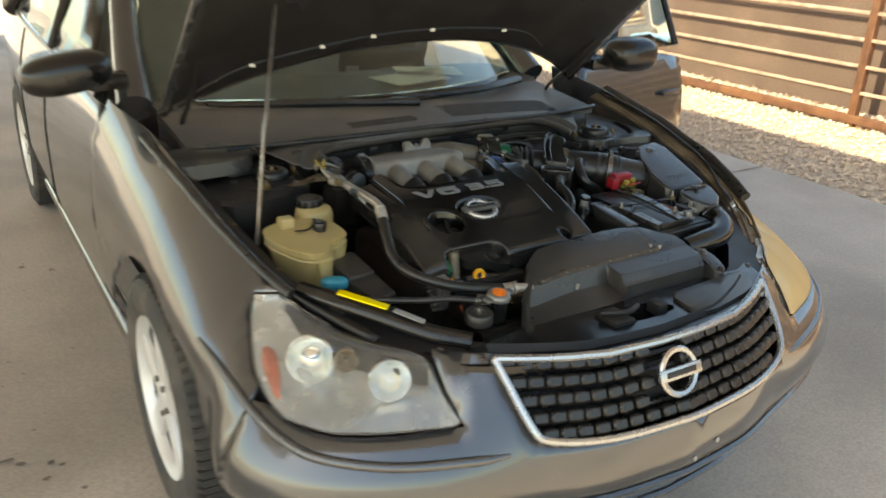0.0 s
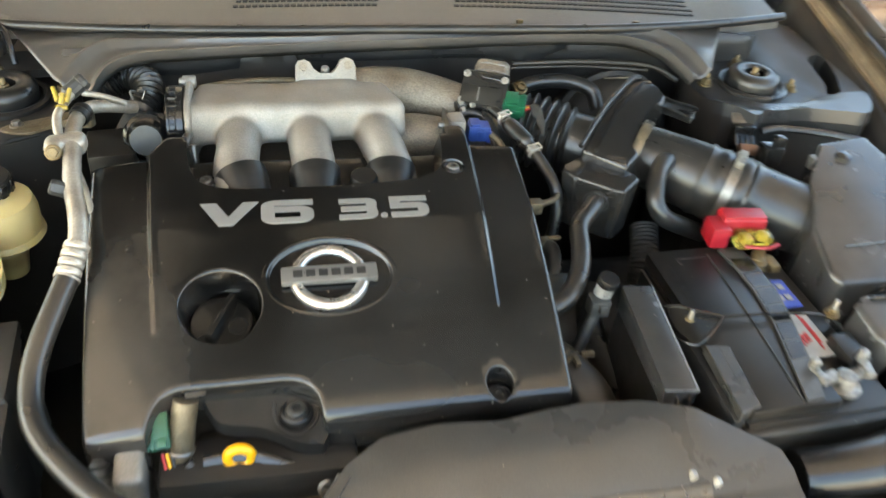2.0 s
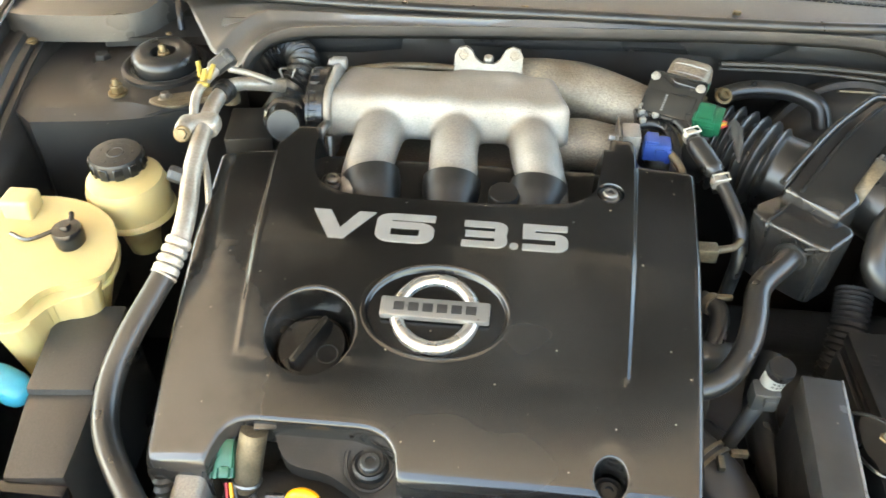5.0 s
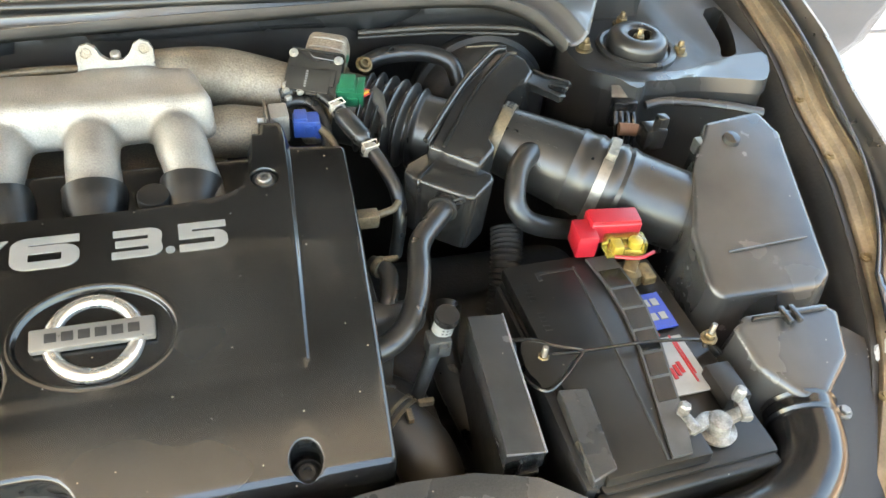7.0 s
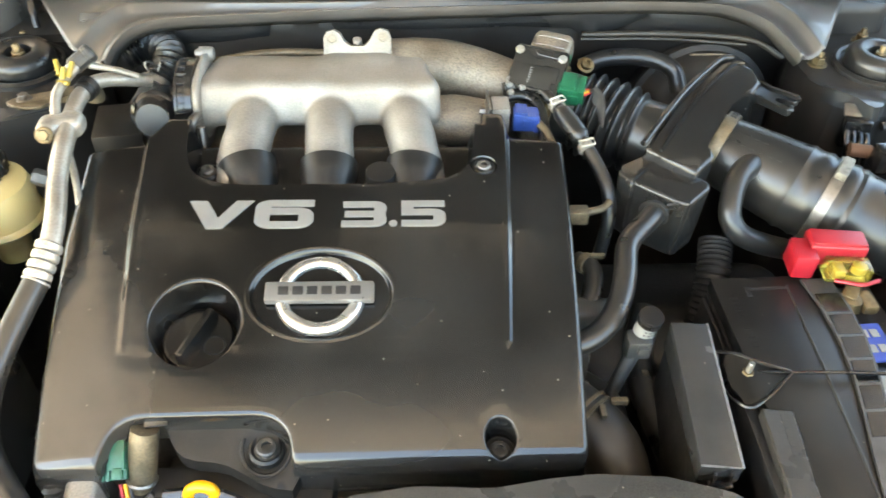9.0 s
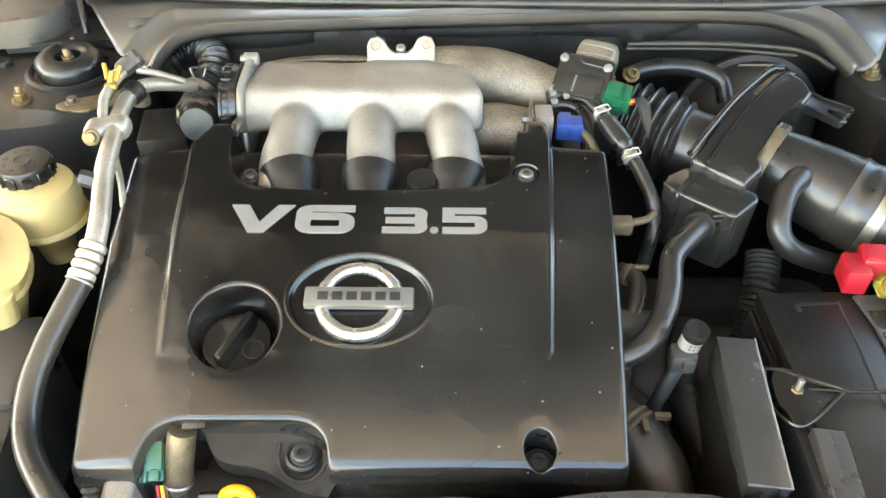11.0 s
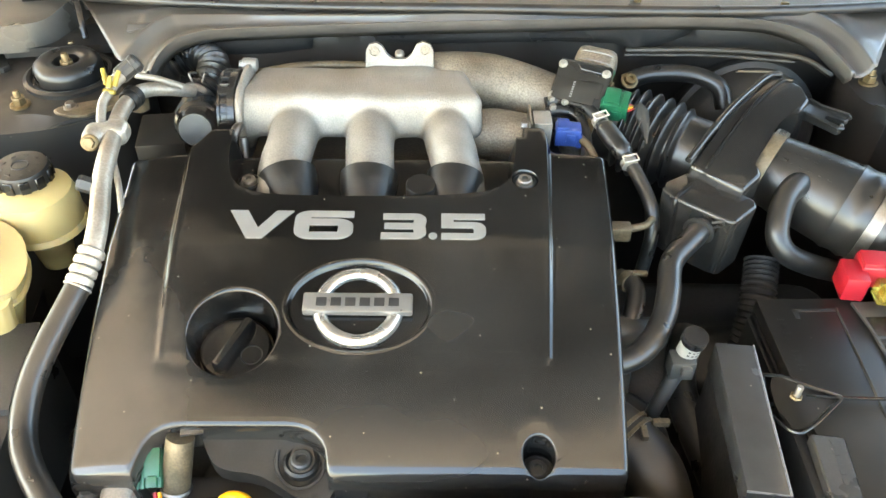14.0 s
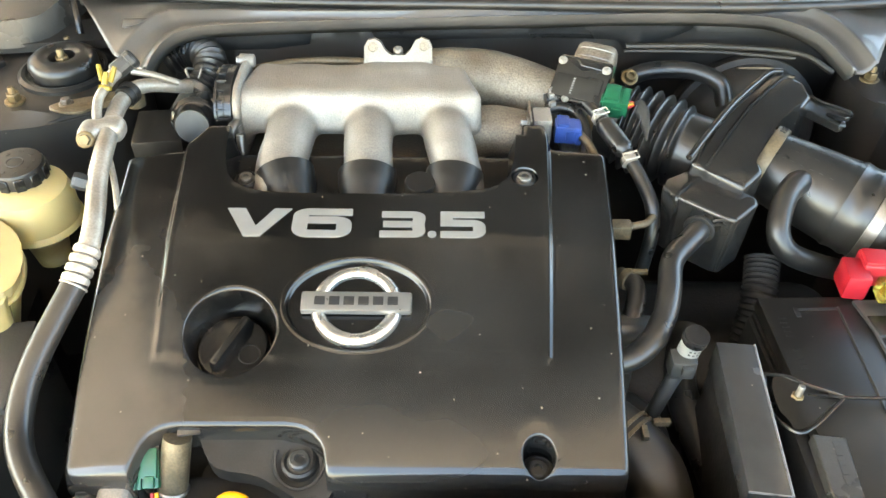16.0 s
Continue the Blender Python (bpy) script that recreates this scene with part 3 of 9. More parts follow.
# ---- the car's outer skin ----
XC = 0.035
HALF = [(0, -0.972, 0.745, 0.065, 1.0), (0.2, -0.954, 0.745, 0.066, 1.0), (0.35, -0.912, 0.745, 0.080, 1.0), (0.5, -0.856, 0.748, 0.105, 1.0),
        (0.68, -0.78, 0.757, 0.17, 1.1), (0.80, -0.685, 0.772, 0.205, 1.3), (0.865, -0.55, 0.79, 0.20, 1.5), (0.888, -0.40, 0.82, 0.19, 1.7),
        (0.892, -0.22, 0.878, 0.157, 2.1), (0.895, 0.0, 0.932, 0.135, 2.6), (0.896, 0.3, 0.982, 0.12, 3.0), (0.893, 0.62, 1.005, 0.08, 3.0)]
ARC = [0.0]
for a, b in zip(HALF, HALF[1:]):
    ARC.append(ARC[-1] + math.dist(a[:2], b[:2]))


def half(s, k):
    i = max(1, min(len(ARC) - 2, int(np.searchsorted(ARC, s))))
    p = [HALF[max(j, 0)][k] * (-1 if (k == 0 and j < 0) else 1) for j in (i - 2, i - 1, i, i + 1)]
    t = (s - ARC[i - 1]) / (ARC[i] - ARC[i - 1])
    if t > 1 or k > 1:
        return float(np.interp(s, ARC, [h[k] for h in HALF]))
    a, b, c, d = p
    return 0.5 * (2 * b + (c - a) * t + (2 * a - 5 * b + 4 * c - d) * t * t + (3 * b - a - 3 * c + d) * t ** 3)


def skin(s, z, out=0.0):
    """A place on the skin: s along the plan from the nose (minus to one side), z up."""
    q, sign = abs(s), (1 if s >= 0 else -1)
    x, y = half(q, 0), half(q, 1)
    x2, y2 = half(q + 0.01, 0), half(q + 0.01, 1)
    x1, y1 = half(max(q - 0.01, 0), 0), half(max(q - 0.01, 0), 1)
    n = V((y2 - y1), -(x2 - x1), 0).normalized()
    zt, ins, p = half(q, 2), half(q, 3), half(q, 4)
    if s > 0:
        ins -= 0.05 * smoothstep(1.05, 1.35, q)
    d = 0.0
    if z > 0.62:
        d = ins * (max(0, (z - 0.62) / (zt - 0.62))) ** p
    else:
        d = -(0.025 + 0.03 * smoothstep(0.3, 0.6, q)) * math.sin(min(1, (0.62 - z) / 0.22) * math.pi) * (1 if q < 0.9 else 1 - 0.8 * smoothstep(0.9, 1.2, q)) + 0.09 * max(0, (0.46 - z) / 0.2) ** 1.5
    d += 0.034 * smoothstep(0.70, 0.54, z) * smoothstep(0.98, 1.15, q) * smoothstep(1.56, 1.30, q)
    d -= out
    return V(XC + sign * (x - n.x * d), y - n.y * d, z)


def top_z(s):
    return half(abs(s), 2)


car = group("car", "grey metallic saloon car with its hood propped open", "car", (XC, 1.4, 0))
S_CORNER, S_DOOR = 1.02, ARC[-1]


def arch(side, r=0.388):
    """The wheel opening along the lower edge, in (s, z)."""
    s_wheel = ARC[9] + 0.015
    return [(side * (s_wheel + r * math.cos(a)), 0.335 + r * math.sin(a)) for a in (math.pi * (1.06 - 1.12 * k / 18) for k in range(19))]


def top_line(a, b, drop=0.0):
    return [(s, top_z(s) - drop) for s in (a + (b - a) * k / 24 for k in range(25))]


def make_fender(side, name="fender"):
    ar = arch(side)
    poly = [(side * 0.975, 0.60), (side * 1.0, 0.48), (ar[0][0], 0.42)] + [p for p in ar if p[1] > 0.42] + [(ar[-1][0], 0.42), (ar[-1][0], 0.24), (side * S_DOOR, 0.24)]
    poly += top_line(side * S_DOOR, side * 1.075)
    poly += [(side * a, b) for a, b in ((1.080, 0.806), (1.10, 0.8005), (1.159, 0.789), (1.160, 0.784), (1.112, 0.754), (1.047, 0.720), (0.992, 0.690), (0.968, 0.679), (0.962, 0.662))]
    bm = bmesh.new()
    plate(bm, poly, lambda s, z: skin(s, z), 0.03, lines=[(top_line(side * (S_DOOR - 0.004), side * 1.17, d), False) for d in (0.004, 0.010, 0.018, 0.028, 0.042, 0.060)])
    ob = part(name, bm, M_PAINT, car, "grey metallic front fender", solid=0.004)
    bm = bmesh.new()
    plate(bm, [(side * (ARC[9] + 0.015 + 0.37 * math.cos(a)), 0.335 + 0.37 * math.sin(a)) for a in (2 * math.pi * k / 40 for k in range(40))],
          lambda s, z: skin(s, min(z, 0.62)) + V(-side * 0.27, 0, 0), 0.08)
    part("wheel_arch_liner", bm, M_DARK, ob, "black wheel arch liner")
    return ob


for side in (-1, 1):
    make_fender(side)


def make_bumper():
    edge = [(1.185, 0.25), (1.199, 0.335), (1.205, 0.415), (1.003, 0.475), (0.972, 0.60), (0.958, 0.657), (0.915, 0.658), (0.87, 0.642), (0.76, 0.630), (0.65, 0.630), (0.514, 0.636), (0.547, 0.688), (0.561, 0.728)]
    poly = [(-a, b) for a, b in edge] + top_line(-0.565, 0.565) + edge[::-1] + [(1.0, 0.22), (0.5, 0.2), (-0.5, 0.2), (-1.0, 0.22)]
    hole = rounded([(-0.455, 0.7445), (-0.43, 0.7447), (-0.3, 0.7447), (0.3, 0.7447), (0.42, 0.7447), (0.446, 0.7445), (0.43, 0.70), (0.40, 0.64), (0.36, 0.598), (0.25, 0.586), (0.0, 0.582), (-0.25, 0.586), (-0.36, 0.598), (-0.385, 0.62), (-0.44, 0.72)], 2)
    bm = bmesh.new()
    plate(bm, poly, skin, 0.035, holes=[hole])
    bumper = part("bumper", bm, M_PAINT, car, "grey metallic front bumper with small chips", solid=0.004)
    bm = bmesh.new()
    for z in (0.445, 0.36):
        tube(bm, [skin(s, z, 0.004) for s in np.linspace(-0.75, 0.75, 31)], 0.008, 6, 1)
    part("moulding_line", bm, M_PAINT, bumper)
    for side in (-1, 1):
        bm = bmesh.new()
        tube(bm, [skin(side * a, b, -0.006) for a, b in ((1.20, 0.69), (1.08, 0.672), (0.95, 0.640), (0.86, 0.612), (0.78, 0.594), (0.65, 0.582), (0.50, 0.579), (0.43, 0.581))], [0.0065] + [0.0115] * 6 + [0.0065], 14, 5)
        part("crease", bm, M_PAINT, bumper)
    for s, z in ((0.09, 0.50), (0.02, 0.475)):
        bm = bmesh.new()
        lathe(bm, [(0.0001, 0.002), (0.006, 0.001)], axis(skin(s, z, 0.002), (0, -1, 0.2)), 8)
        part("paint_chip", bm, M_WHITE, bumper)
    return bumper, hole


bumper, GR_HOLE = make_bumper()


def make_grille():
    frame_line = inset(GR_HOLE, 0.004)
    bm = bmesh.new()
    P = [skin(s, z, 0.006) for s, z in frame_line]
    tube(bm, P + P[:1], 0.0085, 8, 1, caps=False)
    grille = part("grille", bm, M_CHROME, car, "chrome grille frame around black egg-crate bars")
    # near-black sheet in place of the shade behind the bars
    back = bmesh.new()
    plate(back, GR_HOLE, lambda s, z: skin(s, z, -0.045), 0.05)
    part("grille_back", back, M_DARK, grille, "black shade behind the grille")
    inner = inset(GR_HOLE, 0.009)
    for r in range(5):
        z = 0.605 + 0.0296 * r
        for c in range(-12, 12):
            s = c * 0.038 + (0.019 if r % 2 else 0)
            if not inside((s, z + 0.002), inner) or (abs(s + 0.045) < 0.062 and 0.62 < z < 0.735):
                continue
            bm = bmesh.new()
            p, q = skin(s, z, -0.012), skin(s + 0.01, z, -0.012)
            yaw = math.atan2(q.y - p.y, q.x - p.x)
            rbox(bm, (0.0355, 0.030, 0.025), Matrix.Translation(p) @ Matrix.Rotation(yaw, 4, "Z") @ Matrix.Rotation(radians(-28), 4, "X"), 0.005, 1)
            part("cell", bm, M_GRILLE, grille, smooth=True)
    for r in range(5):
        z = 0.590 + 0.0296 * r
        span = [s for s in np.linspace(-0.43, 0.43, 45) if inside((s, z), inner)]
        if len(span) < 3:
            continue
        bm = bmesh.new()
        tube(bm, [skin(s, z, -0.024) for s in span], 0.006, 6, 1)
        part("bar", bm, M_GRILLE, grille)
    # round badge
    c = skin(-0.045, 0.682, 0.012)
    m = axis(c, (-0.02, -1, 0.42))
    bm = bmesh.new()
    lathe(bm, [(0.040, -0.006), (0.052, -0.006), (0.054, 0.002), (0.050, 0.006), (0.042, 0.004), (0.040, -0.006)], m, 40, cap=False)
    badge = part("badge", bm, M_CHROME, grille, "round chrome badge with a crossbar")
    bm = bmesh.new()
    rbox(bm, (0.118, 0.026, 0.010), m @ Matrix.Translation((0, 0, 0.004)), 0.003)
    part("crossbar", bm, M_CHROME, badge)
    bm = bmesh.new()
    rbox(bm, (0.082, 0.012, 0.002), m @ Matrix.Translation((0, 0, 0.0095)), 0.0005)
    part("mark", bm, M_MARK, badge)


make_grille()


def make_headlight(side):
    top = [(1.155, 0.786), (1.10, 0.797)] + [(a, top_z(a) - 0.006) for a in (1.05, 1.0, 0.95, 0.90, 0.85, 0.80, 0.75, 0.70, 0.65, 0.61)]
    low = [(0.578, 0.738), (0.566, 0.722), (0.553, 0.688), (0.530, 0.655), (0.520, 0.643), (0.535, 0.637), (0.65, 0.634), (0.76, 0.634), (0.87, 0.646), (0.92, 0.662), (0.99, 0.694), (1.045, 0.724), (1.11, 0.758)]
    poly = [(side * a, b) for a, b in top + low]
    line = resample(poly, 0.012)

    def shell(near, far, wide):
        return lambda s, z: skin(s, z, near + (far - near) * smoothstep(0, wide, edge_distance((s, z), poly)))
    bm = bmesh.new()
    plate(bm, poly, shell(0.0, -0.075, 0.030), 0.011, lines=[(inset(line, 0.015), True), (inset(line, 0.030), True)])
    lamp = part("headlight", bm, M_LAMPIN, car, "hazy headlight with round projector and reflector bowls" if side < 0 else "sun-yellowed headlight with a cloudy lens")
    bm = bmesh.new()
    plate(bm, poly, shell(0.003, 0.012, 0.05), 0.014, lines=[(inset(line, 0.008), True)])
    lens = part("lens", bm, M_LENS if side < 0 else M_LENSOLD, lamp, "hazed clear plastic lens" if side < 0 else "sun-yellowed plastic lens", solid=0.003)
    lens.visible_shadow = False
    bm = bmesh.new()
    P = [skin(s, z, -0.001) for s, z in line]
    tube(bm, P + P[:1], 0.0018, 6, 1, caps=False)
    part("seal", bm, M_PLASTIC, lamp)
    for name, s, z, r in (("projector", 0.878, 0.716, 0.048), ("reflector", 0.650, 0.696, 0.041), ("turn_lamp", 0.755, 0.724, 0.023)):
        if side > 0:
            continue
        c = skin(side * s, z, -0.004 if name == "turn_lamp" else -0.020)
        n = (skin(side * s, z, 0.05) - c)
        m = axis(c, (n.x, n.y - 0.02, n.z + 0.030))
        bm = bmesh.new()
        lathe(bm, [(r, -0.05), (r, 0.0), (r * 1.05, 0.006), (r, 0.009), (r * 0.93, 0.004), (r * 0.8, -0.010), (r * 0.55, -0.020), (r * 0.25, -0.025), (0.0001, -0.026)], m, 36)
        bowl = part(name, bm, M_BOWL if name != "turn_lamp" else M_TURN, lamp, "round bright lamp bowl")
        bm = bmesh.new()
        if name == "projector":
            lathe(bm, [(r * 0.55, -0.03), (r * 0.55, 0.0), (r * 0.5, 0.004), (r * 0.40, 0.010), (r * 0.2, 0.014), (0.0001, 0.015)], m, 24)
        else:
            lathe(bm, [(r * 0.22, -0.03), (r * 0.22, 0.0), (r * 0.15, 0.005), (0.0001, 0.007)], m, 18)
        part("bulb", bm, M_BOWL if name != "turn_lamp" else M_TURN, bowl)
    bm = bmesh.new()
    plate(bm, rounded([(side * a, b) for a, b in ((0.895, 0.660), (0.985, 0.700), (1.025, 0.728), (0.975, 0.722), (0.92, 0.688))], 1), lambda s, z: skin(s, z, -0.004), 0.02)
    part("side_marker", bm, M_AMBER, lamp, "orange side reflector", solid=0.004)


for side in (-1, 1):
    make_headlight(side)


def make_wheel(y, x, side):
    wheel = part("wheel", tube(bmesh.new(), [(x - side * 0.06, y, 0.335), (x - side * 0.16, y, 0.335)], 0.17, 24, 1), M_DARK, car, "silver alloy wheel with black tyre")
    m = axis((x, y, 0.335), (side, 0, 0))
    bm = bmesh.new()
    lathe(bm, [(0.215, -0.02), (0.225, 0.006), (0.25, 0.016), (0.295, 0.018), (0.318, 0.004), (0.328, -0.02), (0.331, -0.06), (0.331, -0.15), (0.322, -0.19), (0.29, -0.205), (0.215, -0.2)], m, 72)
    tyre = part("tyre", bm, M_TYRE, wheel, "worn black tyre")
    bm = bmesh.new()
    for k in range(72):
        a = 2 * math.pi * k / 72
        rbox(bm, (0.004, 0.010, 0.19), m @ Matrix.Rotation(a, 4, "Z") @ Matrix.Translation((0.3305, 0, -0.10)), 0)
        rbox(bm, (0.012, 0.012, 0.012), m @ Matrix.Rotation(a, 4, "Z") @ Matrix.Translation((0.321, 0, -0.005)), 0)
    part("tread", bm, M_TYRE, tyre, smooth=False)
    bm = bmesh.new()
    lathe(bm, [(0.20, -0.10), (0.205, -0.02), (0.214, 0.0), (0.222, 0.010), (0.224, 0.004), (0.216, -0.015), (0.21, -0.03)], m, 48, cap=False)
    lathe(bm, [(0.0001, 0.004), (0.03, 0.003), (0.05, -0.004), (0.065, -0.02), (0.065, -0.06)], m, 32, cap=False)
    for k in range(5):
        r = Matrix.Rotation(2 * math.pi * k / 5 + 0.3, 4, "Z")
        rbox(bm, (0.175, 0.075, 0.04), m @ r @ Matrix.Translation((0.125, 0, -0.022)), 0.012, 2)
    part("rim", bm, M_WHEEL, wheel, "silver five-spoke alloy rim")
    for k in range(5):
        bm = bmesh.new()
        lathe(bm, [(0.009, -0.02), (0.009, 0.004), (0.006, 0.006)], m @ Matrix.Rotation(2 * math.pi * (k + 0.5) / 5 + 0.3, 4, "Z") @ Matrix.Translation((0.05, 0, 0)), 6)
        part("lug_nut", bm, M_STEEL, wheel)


make_wheel(0.015, XC - 0.875, -1)
make_wheel(2.805, XC - 0.875, -1)
make_wheel(0.015, XC + 0.875, 1)
make_wheel(2.805, XC + 0.875, 1)


# ---- cabin, doors, glass, cowl ----
def side_x(y, z):
    """Half width of the car body at a height."""
    w = 0.893 - 0.02 * max(0, y - 2.0) ** 2
    if z > 0.62:
        w -= 0.06 * ((z - 0.62) / 0.36) ** 2.2 if z < 0.985 else 0.06 + (z - 0.985) * 0.50
    else:
        w -= 0.10 * max(0, (0.42 - z) / 0.2) ** 1.5
    return w


def make_cabin():
    bm = bmesh.new()
    # flank behind the front door line, with the rear wheel opening
    ra = [(2.805 + 0.36 * math.cos(a), 0.335 + 0.36 * math.sin(a)) for a in (math.pi * k / 16 for k in range(16, -1, -1))]
    ra = [(y, max(z, 0.24)) for y, z in ra]
    poly = [(0.62, 0.24)] + ra + [(3.75, 0.30), (3.75, 0.95), (3.0, 1.02), (0.62, 0.985)]
    plate(bm, poly, lambda y, z: V(XC - side_x(y, z), y, z), 0.06)
    part("door_panel", bm, M_PAINT, car, "grey metallic car flank with closed doors", solid=0.01)
    bm = bmesh.new()
    ra2 = [p for p in ra]
    plate(bm, [(1.62, 0.24)] + ra2 + [(3.75, 0.30), (3.75, 0.95), (3.0, 1.02), (1.62, 0.995)], lambda y, z: V(XC + side_x(y, z), y, z), 0.08)
    part("door_panel", bm, M_PAINT, car, "grey metallic rear flank", solid=0.01)
    for y in (1.62, 2.45):
        bm = bmesh.new()
        tube(bm, [(XC - side_x(y, z) - 0.001, y + 0.02 * z, z) for z in np.linspace(0.27, 0.98, 14)], 0.004, 6, 1)
        part("door_gap", bm, M_DARK, car)
    bm = bmesh.new()
    tube(bm, [(XC - 0.825, y, 0.235) for y in (0.45, 1.5, 2.40)], 0.035, 10, 1)
    part("sill", bm, M_PAINT, car, "grey sill under the doors")
    bm = bmesh.new()
    tube(bm, [(XC + 0.825, y, 0.235) for y in (0.45, 1.5, 2.40)], 0.035, 10, 1)
    part("sill", bm, M_PAINT, car, "grey sill under the doors")
    bm = bmesh.new()
    tube(bm, [(XC - side_x(y, 0.99) + 0.008, y, 0.992) for y in np.linspace(0.75, 3.4, 20)], 0.012, 8, 1)
    part("window_trim", bm, M_PLASTIC, car, "black trim strip along the window sill")
    # roof and pillars
    bm = bmesh.new()
    plate(bm, rounded([(-0.60, 1.25), (0.60, 1.25), (0.60, 2.65), (-0.60, 2.65)], 2), lambda x, y: V(XC + x, y, 1.45 - 0.10 * x * x - 0.06 * (y - 1.9) ** 2), 0.12)
    part("roof_panel", bm, M_PAINT, car, "grey metallic roof", solid=0.03)
    for side in (-1, 1):
        bm = bmesh.new()
        tube(bm, [(XC + side * 0.745, 0.60, 0.975), (XC + side * 0.70, 0.86, 1.16), (XC + side * 0.63, 1.15, 1.34), (XC + side * 0.585, 1.32, 1.415)], [0.055, 0.042, 0.042, 0.042], 12, 5)
        part("windscreen_pillar", bm, M_PAINT, car, "grey windscreen pillar")
        bm = bmesh.new()
        tube(bm, [(XC + side * 0.80, 1.70, 0.99), (XC + side * 0.62, 1.78, 1.40)], 0.04, 10, 4)
        part("door_pillar", bm, M_PLASTIC, car, "black window pillar")
        bm = bmesh.new()
        tube(bm, [(XC + side * 0.80, 3.2, 1.0), (XC + side * 0.60, 2.62, 1.39)], 0.06, 10, 4)
        part("door_pillar", bm, M_PLASTIC, car, "black window pillar")
    # side glass
    bm = bmesh.new()
    plate(bm, [(0.80, 0.99), (1.25, 1.36), (2.4, 1.36), (3.0, 1.01)], lambda y, z: V(XC - side_x(y, z), y, z), 0.2)
    part("side_window", bm, M_GLASS, car, "tinted side glass", solid=0.004).visible_shadow = False
    bm = bmesh.new()
    plate(bm, [(1.75, 1.0), (1.78, 1.36), (2.4, 1.36), (3.0, 1.01)], lambda y, z: V(XC + side_x(y, z), y, z), 0.2)
    part("side_window", bm, M_GLASS, car, "tinted side glass", solid=0.004).visible_shadow = False
    # inside
    bm = bmesh.new()
    rbox(bm, (1.45, 2.3, 0.12), (XC, 1.9, 0.33), 0.03)
    for x in (-0.36, 0.36):
        rbox(bm, (0.50, 0.50, 0.18), (XC + x, 1.55, 0.50), 0.05, 3)
        rbox(bm, (0.50, 0.16, 0.65), Matrix.Translation((XC + x, 1.90, 0.85)) @ Matrix.Rotation(radians(-15), 4, "X"), 0.05, 3)
        rbox(bm, (0.28, 0.10, 0.17), (XC + x, 2.0, 1.24), 0.04, 3)
    rbox(bm, (1.35, 0.2, 0.65), Matrix.Translation((XC, 2.85, 0.8)) @ Matrix.Rotation(radians(-20), 4, "X"), 0.05, 3)
    part("seat", bm, M_SEAT, car, "grey cloth seats seen through the glass")
    bm = bmesh.new()
    plate(bm, [(-0.70, 0.52), (-0.35, 0.44), (0.35, 0.44), (0.70, 0.52), (0.70, 1.05), (-0.70, 1.05)], lambda x, y: V(XC + x, y, 0.985 - 0.10 * max(0, (y - 0.85) / 0.2) ** 2), 0.1, skirt=V(0, 0, -0.25))
    dash = part("dashboard", bm, M_COWL, car, "dusty grey dashboard top")
    bm = bmesh.new()
    for cx, cy, a in ((0.20, 0.60, 12), (0.33, 0.70, -20)):
        rbox(bm, (0.24, 0.17, 0.003), Matrix.Translation((XC + cx, cy, 1.0)) @ Matrix.Rotation(radians(a), 4, "Z"), 0)
    part("paper", bm, M_PAPER, dash, "loose white papers on the dashboard", smooth=False)
    bm = bmesh.new()
    wm = axis((XC + 0.36, 1.10, 0.99), (0, 0.85, 0.5))
    tube(bm, [wm @ V(0.185 * math.cos(a), 0.185 * math.sin(a), 0) for a in np.linspace(0, 2 * math.pi, 33)], 0.016, 10, 1, caps=False)
    rbox(bm, (0.34, 0.06, 0.03), wm, 0.01)
    part("steering_wheel", bm, M_PLASTIC, car, "black steering wheel")


make_cabin()


def glass_base(x):
    """How far back the foot of the windscreen lies."""
    return 0.335 + 0.32 * ((x - XC) / 0.72) ** 2


def make_windscreen():
    bm = bmesh.new()
    def fn(u, v):
        w = 0.725 + (0.575 - 0.725) * v
        x = XC + u * w
        y0, y1 = glass_base(x), 1.22 + 0.13 * u * u
        return V(x, y0 + (y1 - y0) * v, 0.985 + 0.425 * v + 0.035 * math.sin(v * math.pi) - 0.02 * u * u)
    plate(bm, [(-1, 0), (1, 0), (1, 1), (-1, 1)], fn, 0.1)
    part("windscreen", bm, M_GLASS, car, "green tinted windscreen", solid=0.005).visible_shadow = False
    bm = bmesh.new()
    tube(bm, [fn(u, 0) + V(0, -0.006, 0.004) for u in np.linspace(-1, 1, 25)], 0.010, 6, 1)
    part("windscreen_seal", bm, M_PLASTIC, car)


make_windscreen()


def blob(bm, size, m, k=2.6, n=20):
    """A rounded pebble form (superellipsoid)."""
    if not isinstance(m, Matrix):
        m = Matrix.Translation(m)
    def pw(c):
        return math.copysign(abs(c) ** (2 / k), c)
    rings = []
    for i in range(n // 2 + 1):
        b = -math.pi / 2 + math.pi * i / (n // 2)
        rings.append([(size[0] / 2 * pw(math.cos(b)) * pw(math.cos(a)), size[1] / 2 * pw(math.cos(b)) * pw(math.sin(a)), size[2] / 2 * pw(math.sin(b))) for a in (2 * math.pi * j / n for j in range(n))])
    vs = [[bm.verts.new(m @ Vector(p)) for p in r] for r in rings[1:-1]]
    lo, hi = bm.verts.new(m @ Vector(rings[0][0])), bm.verts.new(m @ Vector(rings[-1][0]))
    for a, b in zip(vs, vs[1:]):
        for j in range(n):
            bm.faces.new((a[j], a[(j + 1) % n], b[(j + 1) % n], b[j]))
    for j in range(n):
        bm.faces.new((vs[0][(j + 1) % n], vs[0][j], lo))
        bm.faces.new((vs[-1][j], vs[-1][(j + 1) % n], hi))
    return bm


